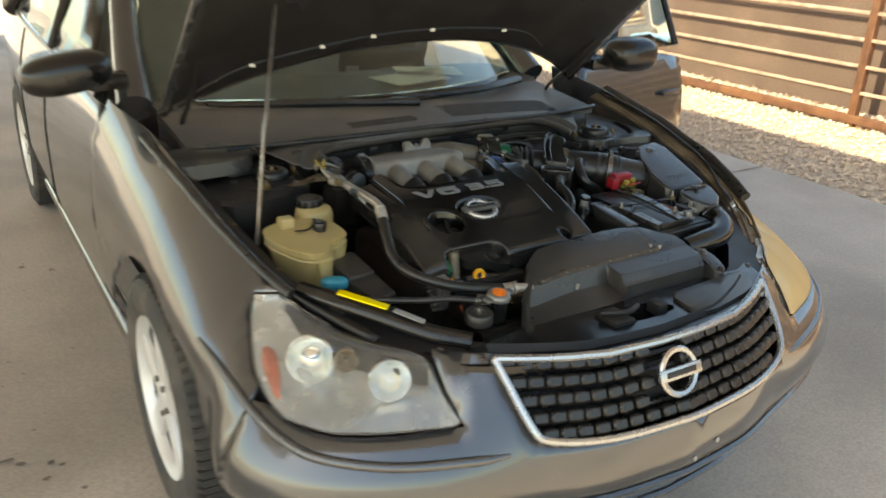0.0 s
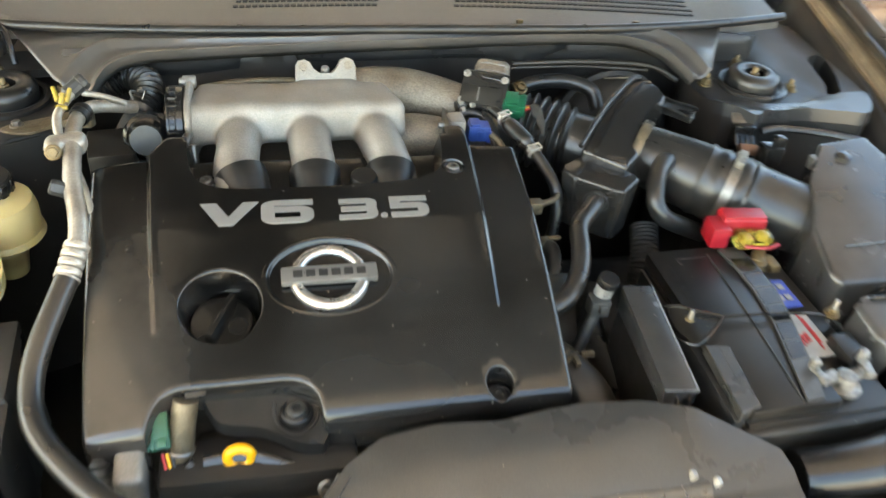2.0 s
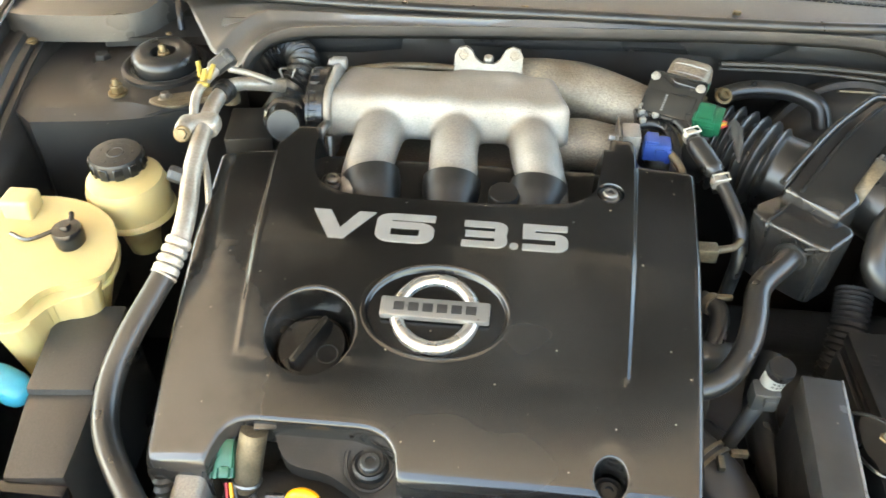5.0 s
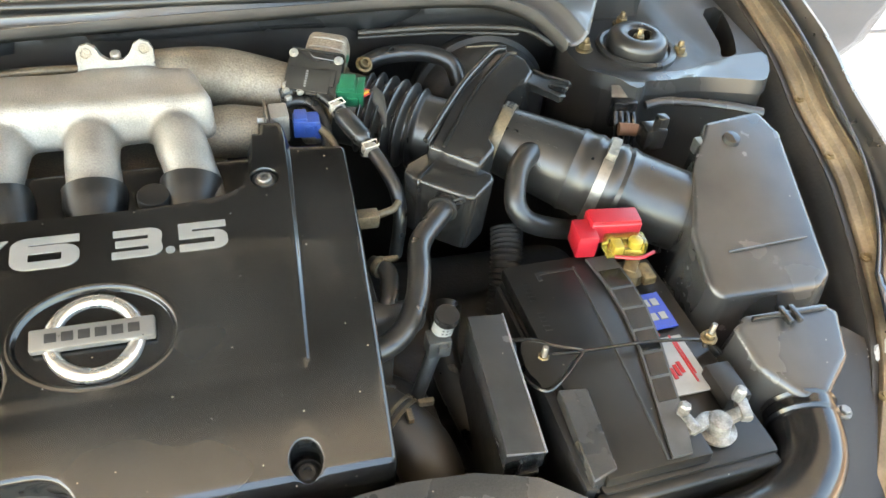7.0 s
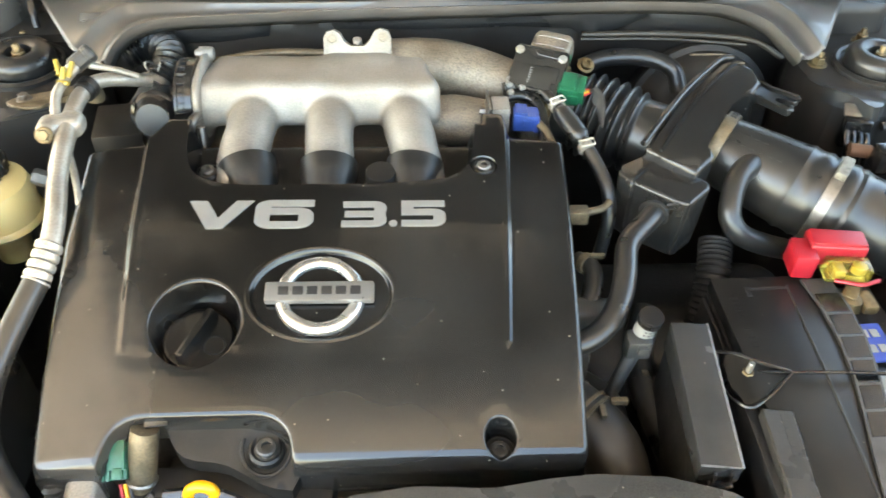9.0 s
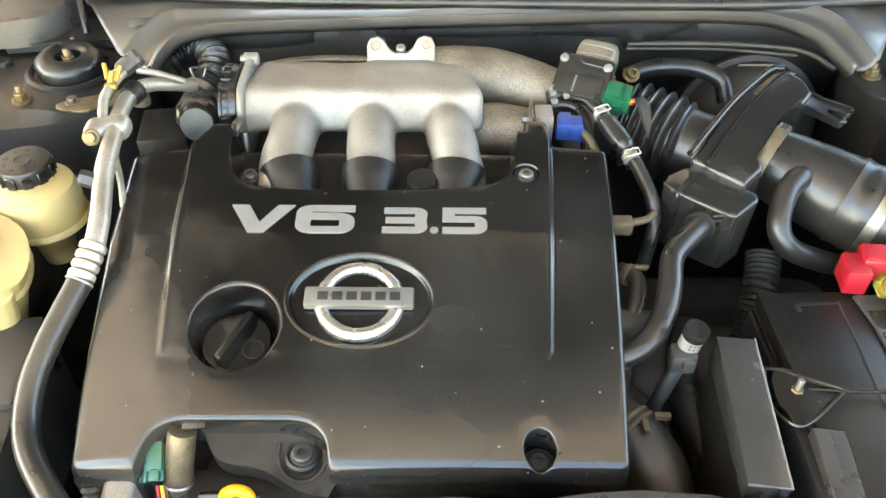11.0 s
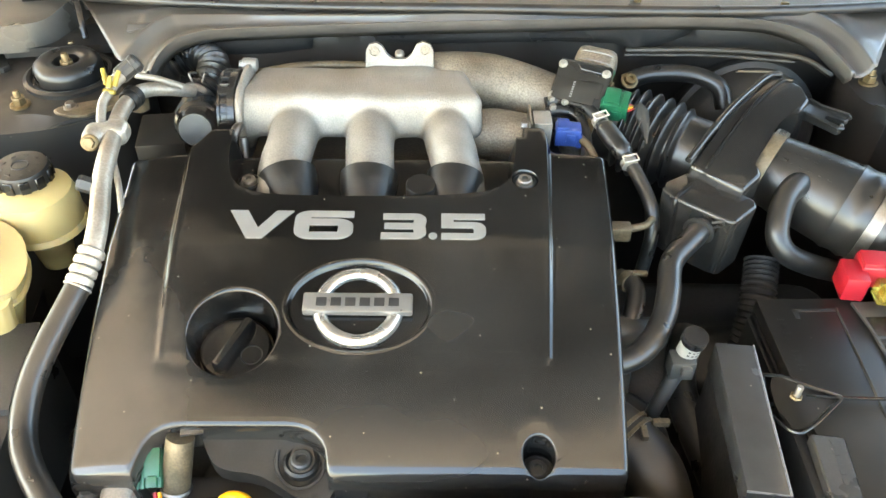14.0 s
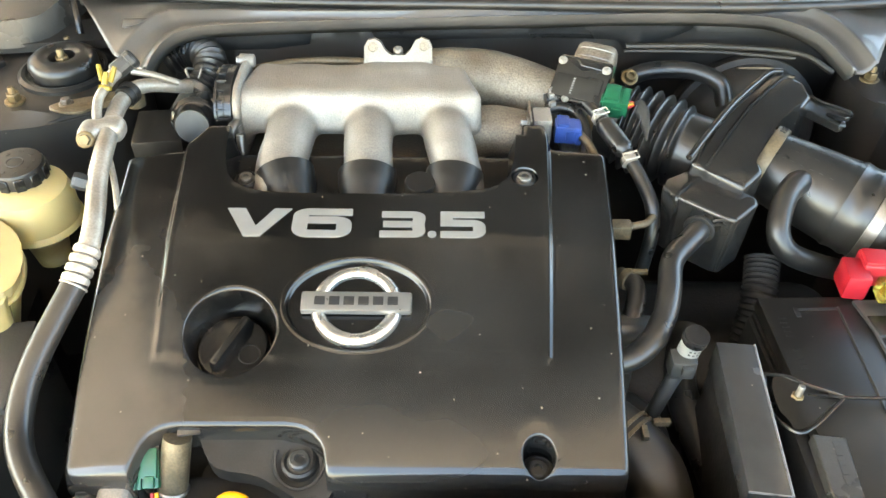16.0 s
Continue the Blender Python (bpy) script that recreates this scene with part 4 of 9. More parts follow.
def make_mirrors_and_door():
    bm = bmesh.new()
    blob(bm, (0.25, 0.15, 0.115), Matrix.Translation((-0.885, 0.60, 1.092)) @ Matrix.Rotation(radians(-8), 4, "Y"), 2.8, 28)
    rbox(bm, (0.12, 0.07, 0.05), (-0.775, 0.64, 1.055), 0.015)
    mir = part("mirror", bm, M_PLASTIC, car, "black door mirror housing")
    bm = bmesh.new()
    blob(bm, (0.20, 0.01, 0.10), (-0.885, 0.677, 1.095), 3, 24)
    part("mirror_glass", bm, M_CHROME, mir, "mirror glass")
    # the opened door
    hinge, a = V(XC + 0.87, 0.60, 0), radians(78)
    m = Matrix.Translation(hinge) @ Matrix.Rotation(-a, 4, "Z")
    bm = bmesh.new()
    plate(bm, rounded([(0.0, 0.27), (0.85, 0.25), (1.0, 0.45), (1.02, 0.80), (1.0, 1.0), (0.0, 0.985)], 1), lambda l, z: m @ V(side_x(0.8, z) - 0.89, l, z), 0.06)
    door = part("open_door", bm, M_PAINT, car, "grey metallic driver's door standing wide open", solid=0.06)
    bm = bmesh.new()
    rbox(bm, (0.022, 0.13, 0.024), m @ Matrix.Translation((0.006, 0.88, 0.80)), 0.008)
    part("door_handle", bm, M_PAINT, door)
    bm = bmesh.new()
    tube(bm, [m @ V(side_x(0.8, z) - 0.90, l, z) for l, z in ((0.18, 0.99), (0.40, 1.16), (0.70, 1.36), (0.98, 1.37), (1.0, 1.0))], 0.02, 8, 3)
    part("window_frame", bm, M_PLASTIC, door, "black window frame")
    bm = bmesh.new()
    plate(bm, [(0.18, 0.99), (0.40, 1.16), (0.70, 1.36), (0.98, 1.36), (1.0, 1.0)], lambda l, z: m @ V(side_x(0.8, z) - 0.90, l, z), 0.2)
    part("window_pane", bm, M_GLASS, door, "tinted door glass", solid=0.004).visible_shadow = False
    bm = bmesh.new()
    blob(bm, (0.22, 0.17, 0.135), Matrix.Translation((1.20, 0.50, 1.05)), 2.8, 28)
    rbox(bm, (0.12, 0.09, 0.05), (1.10, 0.58, 1.01), 0.015)
    part("mirror", bm, M_PLASTIC, door, "black door mirror housing")


make_mirrors_and_door()


def make_cowl():
    def zc(x, y):
        return 0.962 + 0.10 * max(0, y - 0.10) - 0.03 * ((x - XC) / 0.7) ** 2
    front = [(XC + u, 0.085 + 0.10 * (abs(u) / 0.7) ** 2.5) for u in np.linspace(-0.70, 0.70, 25)]
    back = [(XC + u, glass_base(XC + u) - 0.01) for u in np.linspace(0.70, -0.70, 25)]
    bm = bmesh.new()
    plate(bm, front + back, lambda x, y: V(x, y, zc(x, y)), 0.03, skirt=V(0, 0, -0.02))
    cowl = part("cowl_panel", bm, M_COWL, car, "dusty grey plastic cowl below the windscreen")
    bm = bmesh.new()
    tube(bm, [(x, y - 0.006, zc(x, y) + 0.004) for x, y in front], 0.0075, 10, 1)
    part("hood_seal", bm, M_RUBBER, cowl, "black rubber hood seal")
    # vent slots
    for x0, x1, rows in ((-0.20, 0.02, 3), (0.14, 0.56, 7)):
        bm = bmesh.new()
        for r in range(rows):
            for k in range(int((x1 - x0) / 0.0095)):
                x, y = x0 + 0.0095 * k + (0.0045 if r % 2 else 0), 0.165 + 0.016 * r
                if y < glass_base(x) - 0.03:
                    rbox(bm, (0.0075, 0.0070, 0.003), (x, y, zc(x, y)), 0)
        part("vent", bm, M_DARK, cowl, "rows of small dark vent slots", smooth=False)
    # painted lip under the seal: a front edge, a groove, a bead and a sheet back to the seal, swept forward at both ends
    front_edge = smooth_path([(-0.388, -0.012, 0.920), (-0.380, 0.005, 0.932), (-0.366, 0.019, 0.943), (-0.344, 0.026, 0.951), (-0.297, 0.034, 0.955), (-0.087, 0.052, 0.957), (0.100, 0.066, 0.957), (0.262, 0.077, 0.957), (0.375, 0.080, 0.954), (0.420, 0.074, 0.950), (0.455, 0.050, 0.944), (0.472, 0.022, 0.935), (0.486, -0.004, 0.925)], 5)
    bead = smooth_path([(-0.434, 0.012, 0.922), (-0.421, 0.035, 0.935), (-0.404, 0.056, 0.946), (-0.380, 0.070, 0.954), (-0.335, 0.068, 0.957), (-0.087, 0.070, 0.959), (0.100, 0.082, 0.959), (0.262, 0.092, 0.959), (0.400, 0.102, 0.957), (0.460, 0.104, 0.955), (0.490, 0.075, 0.949), (0.506, 0.040, 0.941), (0.520, 0.008, 0.928)], 5)
    n = len(bead)

    def lip_row(k):
        a, b = front_edge[k], bead[k]
        y = 0.088 + 0.10 * (abs(b.x - XC) / 0.7) ** 2.5
        far = V(b.x * 1.08 + (0.03 if b.x > 0 else -0.045) * smoothstep(0.07, 0.0, b.y), max(y, b.y + 0.02) + 0.005, zc(b.x, y) - 0.003)
        groove = a.lerp(b, 0.5)
        groove.z -= 0.009
        return [a + V(0, 0.012, -0.022), a + V(0, 0.001, -0.010), a + V(0, 0, -0.003), a + V(0, 0, 0.001), a.lerp(b, 0.10) + V(0, 0, 0.001), a.lerp(b, 0.18) + V(0, 0, -0.006), groove, a.lerp(b, 0.80) + V(0, 0, -0.006), a.lerp(b, 0.88) + V(0, 0, 0.0015), b + V(0, 0, 0.002), b + (far - b) * 0.08 + V(0, 0, -0.002), b + (far - b) * 0.5, far]
    bm = bmesh.new()
    rows = [[bm.verts.new(p) for p in lip_row(k)] for k in range(n)]
    for a, b in zip(rows, rows[1:]):
        for k in range(len(a) - 1):
            bm.faces.new((a[k], a[k + 1], b[k + 1], b[k]))
    part("cowl_lip", bm, M_LIP, cowl, "painted steel lip above the engine", angle=60, solid=0.002)
    for x, y in ((0.23, 0.112), (-0.04, 0.095), (0.43, 0.120)):
        bm = bmesh.new()
        rbox(bm, (0.010, 0.006, 0.005), (x, y, zc(x, y) + 0.004), 0.001)
        part("clip", bm, M_BRASS, cowl)
    # firewall below
    def wall_y(x, z):
        return 0.090 + 0.065 * x + 0.03 * smoothstep(0.86, 0.80, z)
    bm = bmesh.new()
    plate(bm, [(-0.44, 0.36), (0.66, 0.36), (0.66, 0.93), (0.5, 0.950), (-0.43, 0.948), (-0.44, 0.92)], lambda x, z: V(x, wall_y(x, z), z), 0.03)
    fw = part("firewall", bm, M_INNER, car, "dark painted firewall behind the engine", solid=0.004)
    for x in (-0.275, 0.268):
        bolt("bolt", fw, (x, wall_y(x, 0.94) - 0.004, 0.936), (0, -1, 0.2), 0.0065, 0.010, M_DARK)
    bm = bmesh.new()
    plate(bm, rounded([(-0.43, 0.905), (-0.20, 0.905), (-0.195, 0.93), (-0.18, 0.936), (-0.135, 0.936), (-0.12, 0.93), (-0.11, 0.915), (0.20, 0.915), (0.225, 0.895), (0.235, 0.895), (0.30, 0.918), (0.312, 0.928), (0.312, 0.950), (-0.43, 0.950)], 1), lambda x, z: V(x, wall_y(x, z) - 0.004, z), 0.02)
    part("upper_panel", bm, M_BAYPAINT, fw, "grey painted upper firewall panel", solid=0.003)
    bm = bmesh.new()
    tube(bm, [(0.22, 0.088, 0.905), (0.34, 0.085, 0.908), (0.45, 0.08, 0.902), (0.50, 0.07, 0.88)], 0.004, 8, 5)
    tube(bm, [(0.22, 0.090, 0.897), (0.34, 0.087, 0.899), (0.45, 0.083, 0.893)], 0.003, 8, 5)
    part("harness", bm, M_ENGINE, fw, "brown taped wiring harness along the firewall")
    # wipers
    bm = bmesh.new()
    for pts in (((-0.52, 0.50, 0.985), (-0.20, 0.36, 0.996), (0.09, 0.285, 0.990)), ((0.08, 0.36, 0.992), (0.35, 0.34, 1.00), (0.60, 0.44, 1.0))):
        tube(bm, pts, [0.009, 0.011, 0.014], 8, 6)
        tube(bm, [(p[0], p[1] + 0.02, p[2] + 0.004) for p in pts], 0.006, 6, 6)
    part("wiper", bm, M_PLASTIC, car, "black windscreen wiper arm and blade")


make_cowl()


def make_hood():
    t = radians(42)
    hy, hz = 0.38, 0.985

    def on(x, l, d=0.0):
        """x across, l forward from the hinges, d below the outer skin."""
        crown = 0.035 * (1 - ((x - XC) / 0.74) ** 2) + 0.05 * math.sin(min(1, l / 1.25) * math.pi * 0.5)
        h = crown - d
        return V(x, hy - l * math.cos(t) + h * math.sin(t) * -1, hz + l * math.sin(t) + h * math.cos(t))
    rear = [(XC + u * 0.735, 0.02 + 0.25 * (1 - abs(u) ** 2.2)) for u in np.linspace(-1, 1, 25)]
    poly = rear + [(XC + 0.72, 0.5), (XC + 0.66, 1.0), (XC + 0.52, 1.17), (XC + 0.25, 1.26), (XC - 0.25, 1.26), (XC - 0.52, 1.17), (XC - 0.66, 1.0), (XC - 0.72, 0.5)]
    bm = bmesh.new()
    plate(bm, poly, lambda x, l: on(x, l), 0.06)
    hood = part("hood", bm, M_PAINT, car, "grey hood raised, its black underside showing", solid=0.004)
    inner = inset(poly, 0.015)
    pockets = [rounded([(XC - 0.55, 0.40), (XC - 0.30, 0.48), (XC - 0.30, 0.95), (XC - 0.5, 0.95)], 2), rounded([(XC + 0.55, 0.40), (XC + 0.30, 0.48), (XC + 0.30, 0.95), (XC + 0.5, 0.95)], 2),
               rounded([(XC - 0.22, 0.46), (XC + 0.22, 0.46), (XC + 0.20, 1.0), (XC - 0.20, 1.0)], 2)]

    def under(x, l):
        d = 0.030
        e = edge_distance((x, l), inner)
        d -= 0.022 * (1 - smoothstep(0.0, 0.03, e))
        for p in pockets:
            if inside((x, l), p):
                d -= 0.020 * smoothstep(0, 0.02, edge_distance((x, l), p))
        return on(x, l, d)
    bm = bmesh.new()
    plate(bm, inner, under, 0.03, lines=[(p, True) for p in pockets])
    part("hood_liner", bm, M_HOODIN, hood, "dark ribbed hood underside", solid=0.003)
    # washer hose with white clips
    line = [(XC - 0.70, 0.10), (XC - 0.62, 0.20), (XC - 0.52, 0.27), (XC - 0.30, 0.335), (XC - 0.12, 0.365), (XC + 0.10, 0.37), (XC + 0.32, 0.345), (XC + 0.45, 0.27)]
    bm = bmesh.new()
    tube(bm, [on(x, l, 0.042) for x, l in line], 0.004, 6, 6)
    part("washer_hose", bm, M_RUBBER, hood)
    for x, l in ((XC - 0.52, 0.27), (XC - 0.34, 0.325), (XC - 0.20, 0.355), (XC - 0.02, 0.37), (XC + 0.24, 0.357)):
        bm = bmesh.new()
        rbox(bm, (0.016, 0.012, 0.012), on(x, l, 0.044), 0.003)
        part("clip", bm, M_PAPER, hood, "white hose clip")
    for side in (-1, 1):
        bm = bmesh.new()
        x = XC + side * 0.66
        tube(bm, [(x, 0.36, 0.90), (x, 0.40, 0.965), on(x, 0.10, 0.03), on(x, 0.30, 0.03)], 0.012, 8, 4, flat=0.5)
        part("hinge", bm, M_INNER, hood, "painted hood hinge arm")
    top = on(-0.485, 0.50, 0.03)
    bm = bmesh.new()
    tube(bm, [(-0.648, -0.255, 0.79), (-0.648, -0.255, 0.83), (-0.612, -0.24, 1.10), (-0.606, -0.235, 1.115), top], 0.0048, 10, 1)
    rod = part("prop_rod", bm, M_STEEL, car, "thin grey steel prop rod holding up the hood")
    bm = bmesh.new()
    lathe(bm, [(0.012, -0.012), (0.012, 0.006), (0.008, 0.012)], Matrix.Translation((-0.648, -0.255, 0.80)), 14)
    part("grommet", bm, M_RUBBER, rod)


make_hood()


def make_bay():
    """Inner fenders, strut towers, rails, radiator support and the dark floor of the engine bay."""
    for side, cx, cy in ((-1, -0.504, 0.02), (1, 0.605, 0.02)):
        if side < 0:
            poly = [(-0.62, 0.30), (-0.50, 0.13), (-0.435, 0.105), (-0.415, 0.06), (-0.412, 0.0), (-0.425, -0.04), (-0.455, -0.060), (-0.49, -0.074), (-0.55, -0.088), (-0.70, -0.10), (-0.72, 0.30)]
            poly, slots = rounded(poly, 2), []
        else:
            poly = [(0.56, 0.30), (0.54, 0.12), (0.512, 0.08), (0.505, 0.01), (0.522, -0.045), (0.540, -0.054), (0.553, -0.084), (0.567, -0.083), (0.577, -0.068), (0.592, -0.061), (0.640, -0.066), (0.694, -0.076), (0.738, -0.091), (0.752, -0.088), (0.773, -0.062), (0.794, -0.018), (0.80, 0.10), (0.81, 0.30)]
            poly, slots = rounded(poly, 1), [rounded([(0.763, 0.118), (0.750, 0.060), (0.741, 0.015), (0.727, -0.010), (0.733, -0.018), (0.746, -0.016), (0.757, -0.002), (0.782, 0.054), (0.803, 0.13)], 1)]
        ring = circle(cx, cy, 0.095, 40)

        def fz(x, y):
            d = math.hypot((x - cx) * 0.9, y - cy)
            z = 0.897 - 0.010 * min(d / 0.1, 1) ** 2
            if side > 0:
                z += min(0.012, 0.011 * smoothstep(0.0, -0.05, y) * smoothstep(0.075, 0.10, d) + 0.009 * smoothstep(0.70, 0.76, x))
            else:
                z += 0.0025 * math.exp(-((d - 0.088) / 0.005) ** 2) - 0.05 * max(0, d - 0.1)
                z -= 0.010 * smoothstep(0.016, 0.0, edge_distance((x, y), poly))
            return V(x, y, z)
        bm = bmesh.new()
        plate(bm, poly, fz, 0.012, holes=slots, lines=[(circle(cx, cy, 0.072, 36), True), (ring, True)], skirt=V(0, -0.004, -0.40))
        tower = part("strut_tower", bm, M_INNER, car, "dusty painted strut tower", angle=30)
        if side > 0:
            apron = [(0.515, -0.02), (0.522, -0.045), (0.540, -0.054), (0.553, -0.084), (0.567, -0.083), (0.577, -0.068), (0.592, -0.061), (0.640, -0.066), (0.694, -0.076), (0.738, -0.091), (0.752, -0.088), (0.773, -0.062), (0.794, -0.018), (0.76, -0.022), (0.727, -0.024), (0.68, -0.035), (0.62, -0.045), (0.56, -0.035)]
            bm = bmesh.new()
            plate(bm, rounded(apron, 1), lambda x, y: fz(x, y) + V(0, 0, 0.002), 0.012, skirt=V(0, -0.004, -0.02))
            part("apron", bm, M_BAYPAINT, tower, "glossy grey painted apron edge", angle=30)
        bm = bmesh.new()
        lathe(bm, [(0.057, 0.893), (0.057, 0.899), (0.052, 0.9015), (0.048, 0.9005), (0.046, 0.896)], Matrix.Translation((cx, cy, 0)), 40)
        part("mount_ring", bm, M_RUBBER, tower)
        bm = bmesh.new()
        lathe(bm, [(0.042, 0.893), (0.0425, 0.908), (0.0405, 0.915), (0.036, 0.919), (0.029, 0.921), (0.020, 0.920), (0.0165, 0.917), (0.0155, 0.905), (0.0001, 0.905)], Matrix.Translation((cx, cy, 0)), 40)
        part("mount_cap", bm, M_RUBBER, tower, "black rubber strut mount")
        bolt("nut", tower, (cx, cy, 0.906), (0, 0, 1), 0.0085, 0.011, M_BRASS)
        bm = bmesh.new()
        lathe(bm, [(0.0045, 0), (0.0045, 0.019), (0.003, 0.021), (0.0001, 0.021)], Matrix.Translation((cx, cy, 0.906)), 12)
        part("rod_end", bm, M_BRASS, tower)
        for dx, dy in ((-0.016, 0.060), (-0.040, -0.066), (0.070, 0.02)) if side < 0 else ((-0.074, 0.012), (0.062, -0.014), (0.012, 0.075)):
            p = V(cx + dx, cy + dy, 0.893)
            bolt("nut", tower, p, (0, 0, 1), 0.0085, 0.011, M_BRASS)
            bm = bmesh.new()
            lathe(bm, [(0.0042, 0), (0.0042, 0.017), (0.003, 0.019), (0.0001, 0.019)], Matrix.Translation(p), 10)
            part("stud", bm, M_BRASS, tower)
        # inner fender side
        bm = bmesh.new()
        inner_x = [(-0.62, 0.535), (-0.45, 0.625), (-0.25, 0.68), (0.0, 0.71), (0.32, 0.73)] if side < 0 else [(-0.62, 0.555), (-0.45, 0.672), (-0.25, 0.731), (-0.12, 0.745), (0.0, 0.766), (0.32, 0.795)]
        pts = smooth_path([(XC + side * x, y, 0) for y, x in inner_x], 6)
        zr = [float(np.interp(p.y, (-0.62, -0.45, -0.25, 0.0, 0.32), (0.757, 0.80, 0.862, 0.918, 0.965))) for p in pts]
        rows = []
        for off, dz in ((0.056, 0.0), (0.054, -0.016), (0.040, -0.018), (0.037, -0.013), (0.030, -0.013), (0.027, -0.019), (0.018, -0.020), (0.016, -0.024)):
            rows.append([bm.verts.new((p.x + side * off, p.y - off * 0.3, z + dz)) for p, z in zip(pts, zr)])
        for a, b in zip(rows, rows[1:]):
            for k in range(len(a) - 1):
                bm.faces.new((a[k], a[k + 1], b[k + 1], b[k]))
        rail = part("fender_rail", bm, M_RAIL if side > 0 else M_INNER, car, "dirty brown painted rail beside the engine bay" if side > 0 else "grey painted rail beside the engine bay", solid=0.003)
        bm = bmesh.new()
        rows = []
        for off, dz in ((0.008, -0.026), (-0.004, -0.06), (-0.012, -0.10), (-0.014, -0.42)):
            rows.append([bm.verts.new((p.x + side * off, p.y - off * 0.3, z + dz)) for p, z in zip(pts, zr)])
        for a, b in zip(rows, rows[1:]):
            for k in range(len(a) - 1):
                bm.faces.new((a[k], a[k + 1], b[k + 1], b[k]))
        bm_flange = bmesh.new()
        rows = []
        for off, dz in ((0.020, -0.0225), (0.006, -0.0235), (0.004, -0.032)):
            rows.append([bm_flange.verts.new((p.x + side * off, p.y - off * 0.3, z + dz)) for p, z in zip(pts, zr)])
        for a, b in zip(rows, rows[1:]):
            for k in range(len(a) - 1):
                bm_flange.faces.new((a[k], a[k + 1], b[k + 1], b[k]))
        part("flange", bm_flange, M_INNER, rail, "dark inner flange of the rail", solid=0.002)
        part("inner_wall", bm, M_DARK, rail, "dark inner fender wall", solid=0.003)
        near = [(p, z) for p, z in zip(pts, zr) if p.y > -0.47]
        bm = bmesh.new()
        tube(bm, [V(p.x + side * 0.064, p.y - 0.019, z + 0.002) for p, z in near], 0.018 if side > 0 else 0.012, 10, 1, flat=0.7)
        part("edge_seal", bm, M_RUBBER, rail, "wide black rubber edge strip")
        for k in (4, 9, 14, 19):
            bolt("bolt", rail, pts[k] + V(side * 0.018, -0.006, zr[k] - 0.018), (0, 0, 1), 0.005, 0.004, M_BRASS)
    # bead and tab on the apron's drop
    bm = bmesh.new()
    tube(bm, [(0.582, -0.076, 0.866), (0.615, -0.075, 0.869), (0.687, -0.088, 0.866), (0.753, -0.104, 0.858)], 0.006, 10, 5, flat=0.7)
    part("stiffener", bm, M_BAYPAINT, car, "pressed bead along the apron")
    bm = bmesh.new()
    rbox(bm, (0.032, 0.018, 0.004), Matrix.Translation((0.546, -0.070, 0.886)) @ Matrix.Rotation(radians(-14), 4, "Z") @ Matrix.Rotation(radians(30), 4, "X"), 0.0015)
    part("apron_tab", bm, M_STEEL, car, "bright folded steel tab")
    bm = bmesh.new()
    rbox(bm, (0.034, 0.016, 0.040), Matrix.Translation((0.541, -0.088, 0.866)) @ Matrix.Rotation(radians(-10), 4, "Z"), 0.005)
    for q in range(4):
        tube(bm, [(0.528 + 0.008 * q, -0.094, 0.872), (0.524 + 0.009 * q, -0.108, 0.862), (0.522 + 0.008 * q, -0.125, 0.83)], 0.003, 6, 4)
    part("harness_clip", bm, M_PLASTIC, car, "taped wires hanging from the apron tab")
    bm = bmesh.new()
    tube(bm, [(0.524, -0.118, 0.862), (0.548, -0.124, 0.862)], 0.0085, 12, 1)
    part("orange_clip", bm, M_RUST, car, "orange plastic wire clip")
    bm = bmesh.new()
    plate(bm, rounded([(-0.76, 0.05), (-0.61, 0.060), (-0.565, 0.070), (-0.535, 0.092), (-0.518, 0.125), (-0.512, 0.20), (-0.76, 0.20)], 2), lambda x, y: V(x, y, 0.940 + 0.010 * smoothstep(0.09, 0.13, y + 0.25 * (x + 0.6))), 0.012, skirt=V(0.002, -0.006, -0.035))
    cover = part("corner_cover", bm, M_SHROUD, car, "black plastic cover in the rear corner of the bay")
    bm = bmesh.new()
    tube(bm, [(-0.585, 0.118, 0.953), (-0.53, 0.128, 0.953), (-0.515, 0.118, 0.950), (-0.505, 0.095, 0.935), (-0.500, 0.082, 0.915)], 0.0045, 8, 5)
    part("rim", bm, M_PLASTIC, cover)
    bm = bmesh.new()
    plate(bm, rounded([(-0.62, 0.055), (-0.56, 0.085), (-0.52, 0.125), (-0.450, 0.125), (-0.432, 0.098), (-0.438, 0.080), (-0.462, 0.078), (-0.490, 0.076), (-0.545, 0.068)], 1), lambda x, y: V(x, y, 0.909 + 0.006 * smoothstep(0.075, 0.10, y)), 0.01, skirt=V(0, 0, -0.012))
    part("corner_strip", bm, M_DARK, car, "black plastic strip beside the strut tower")
    bolt("bolt", cover, (-0.600, 0.040, 0.888), (0, 0, 1), 0.011, 0.010, M_DARK)
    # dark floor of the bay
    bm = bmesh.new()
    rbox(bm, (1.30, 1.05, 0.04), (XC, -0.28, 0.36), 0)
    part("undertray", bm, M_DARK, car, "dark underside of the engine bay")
    # radiator support
    bm = bmesh.new()
    plate(bm, [(-0.47, -0.70), (-0.40, -0.735), (-0.25, -0.716), (0.30, -0.712), (0.46, -0.715), (0.52, -0.69), (0.47, -0.80), (0.41, -0.835), (0.25, -0.880), (0.035, -0.895), (-0.18, -0.880), (-0.34, -0.835), (-0.42, -0.79)],
          lambda x, y: V(x, y, 0.730 + 0.008 * noise.noise((x * 20, y * 20, 0)) * 0.3), 0.03, holes=[rounded([(-0.05, -0.735), (0.04, -0.742), (0.13, -0.750), (0.158, -0.80), (0.07, -0.812), (-0.055, -0.792)], 1)], skirt=V(0, 0, -0.05))
    sup = part("radiator_support", bm, M_PLASTIC, car, "black upper radiator support behind the grille")
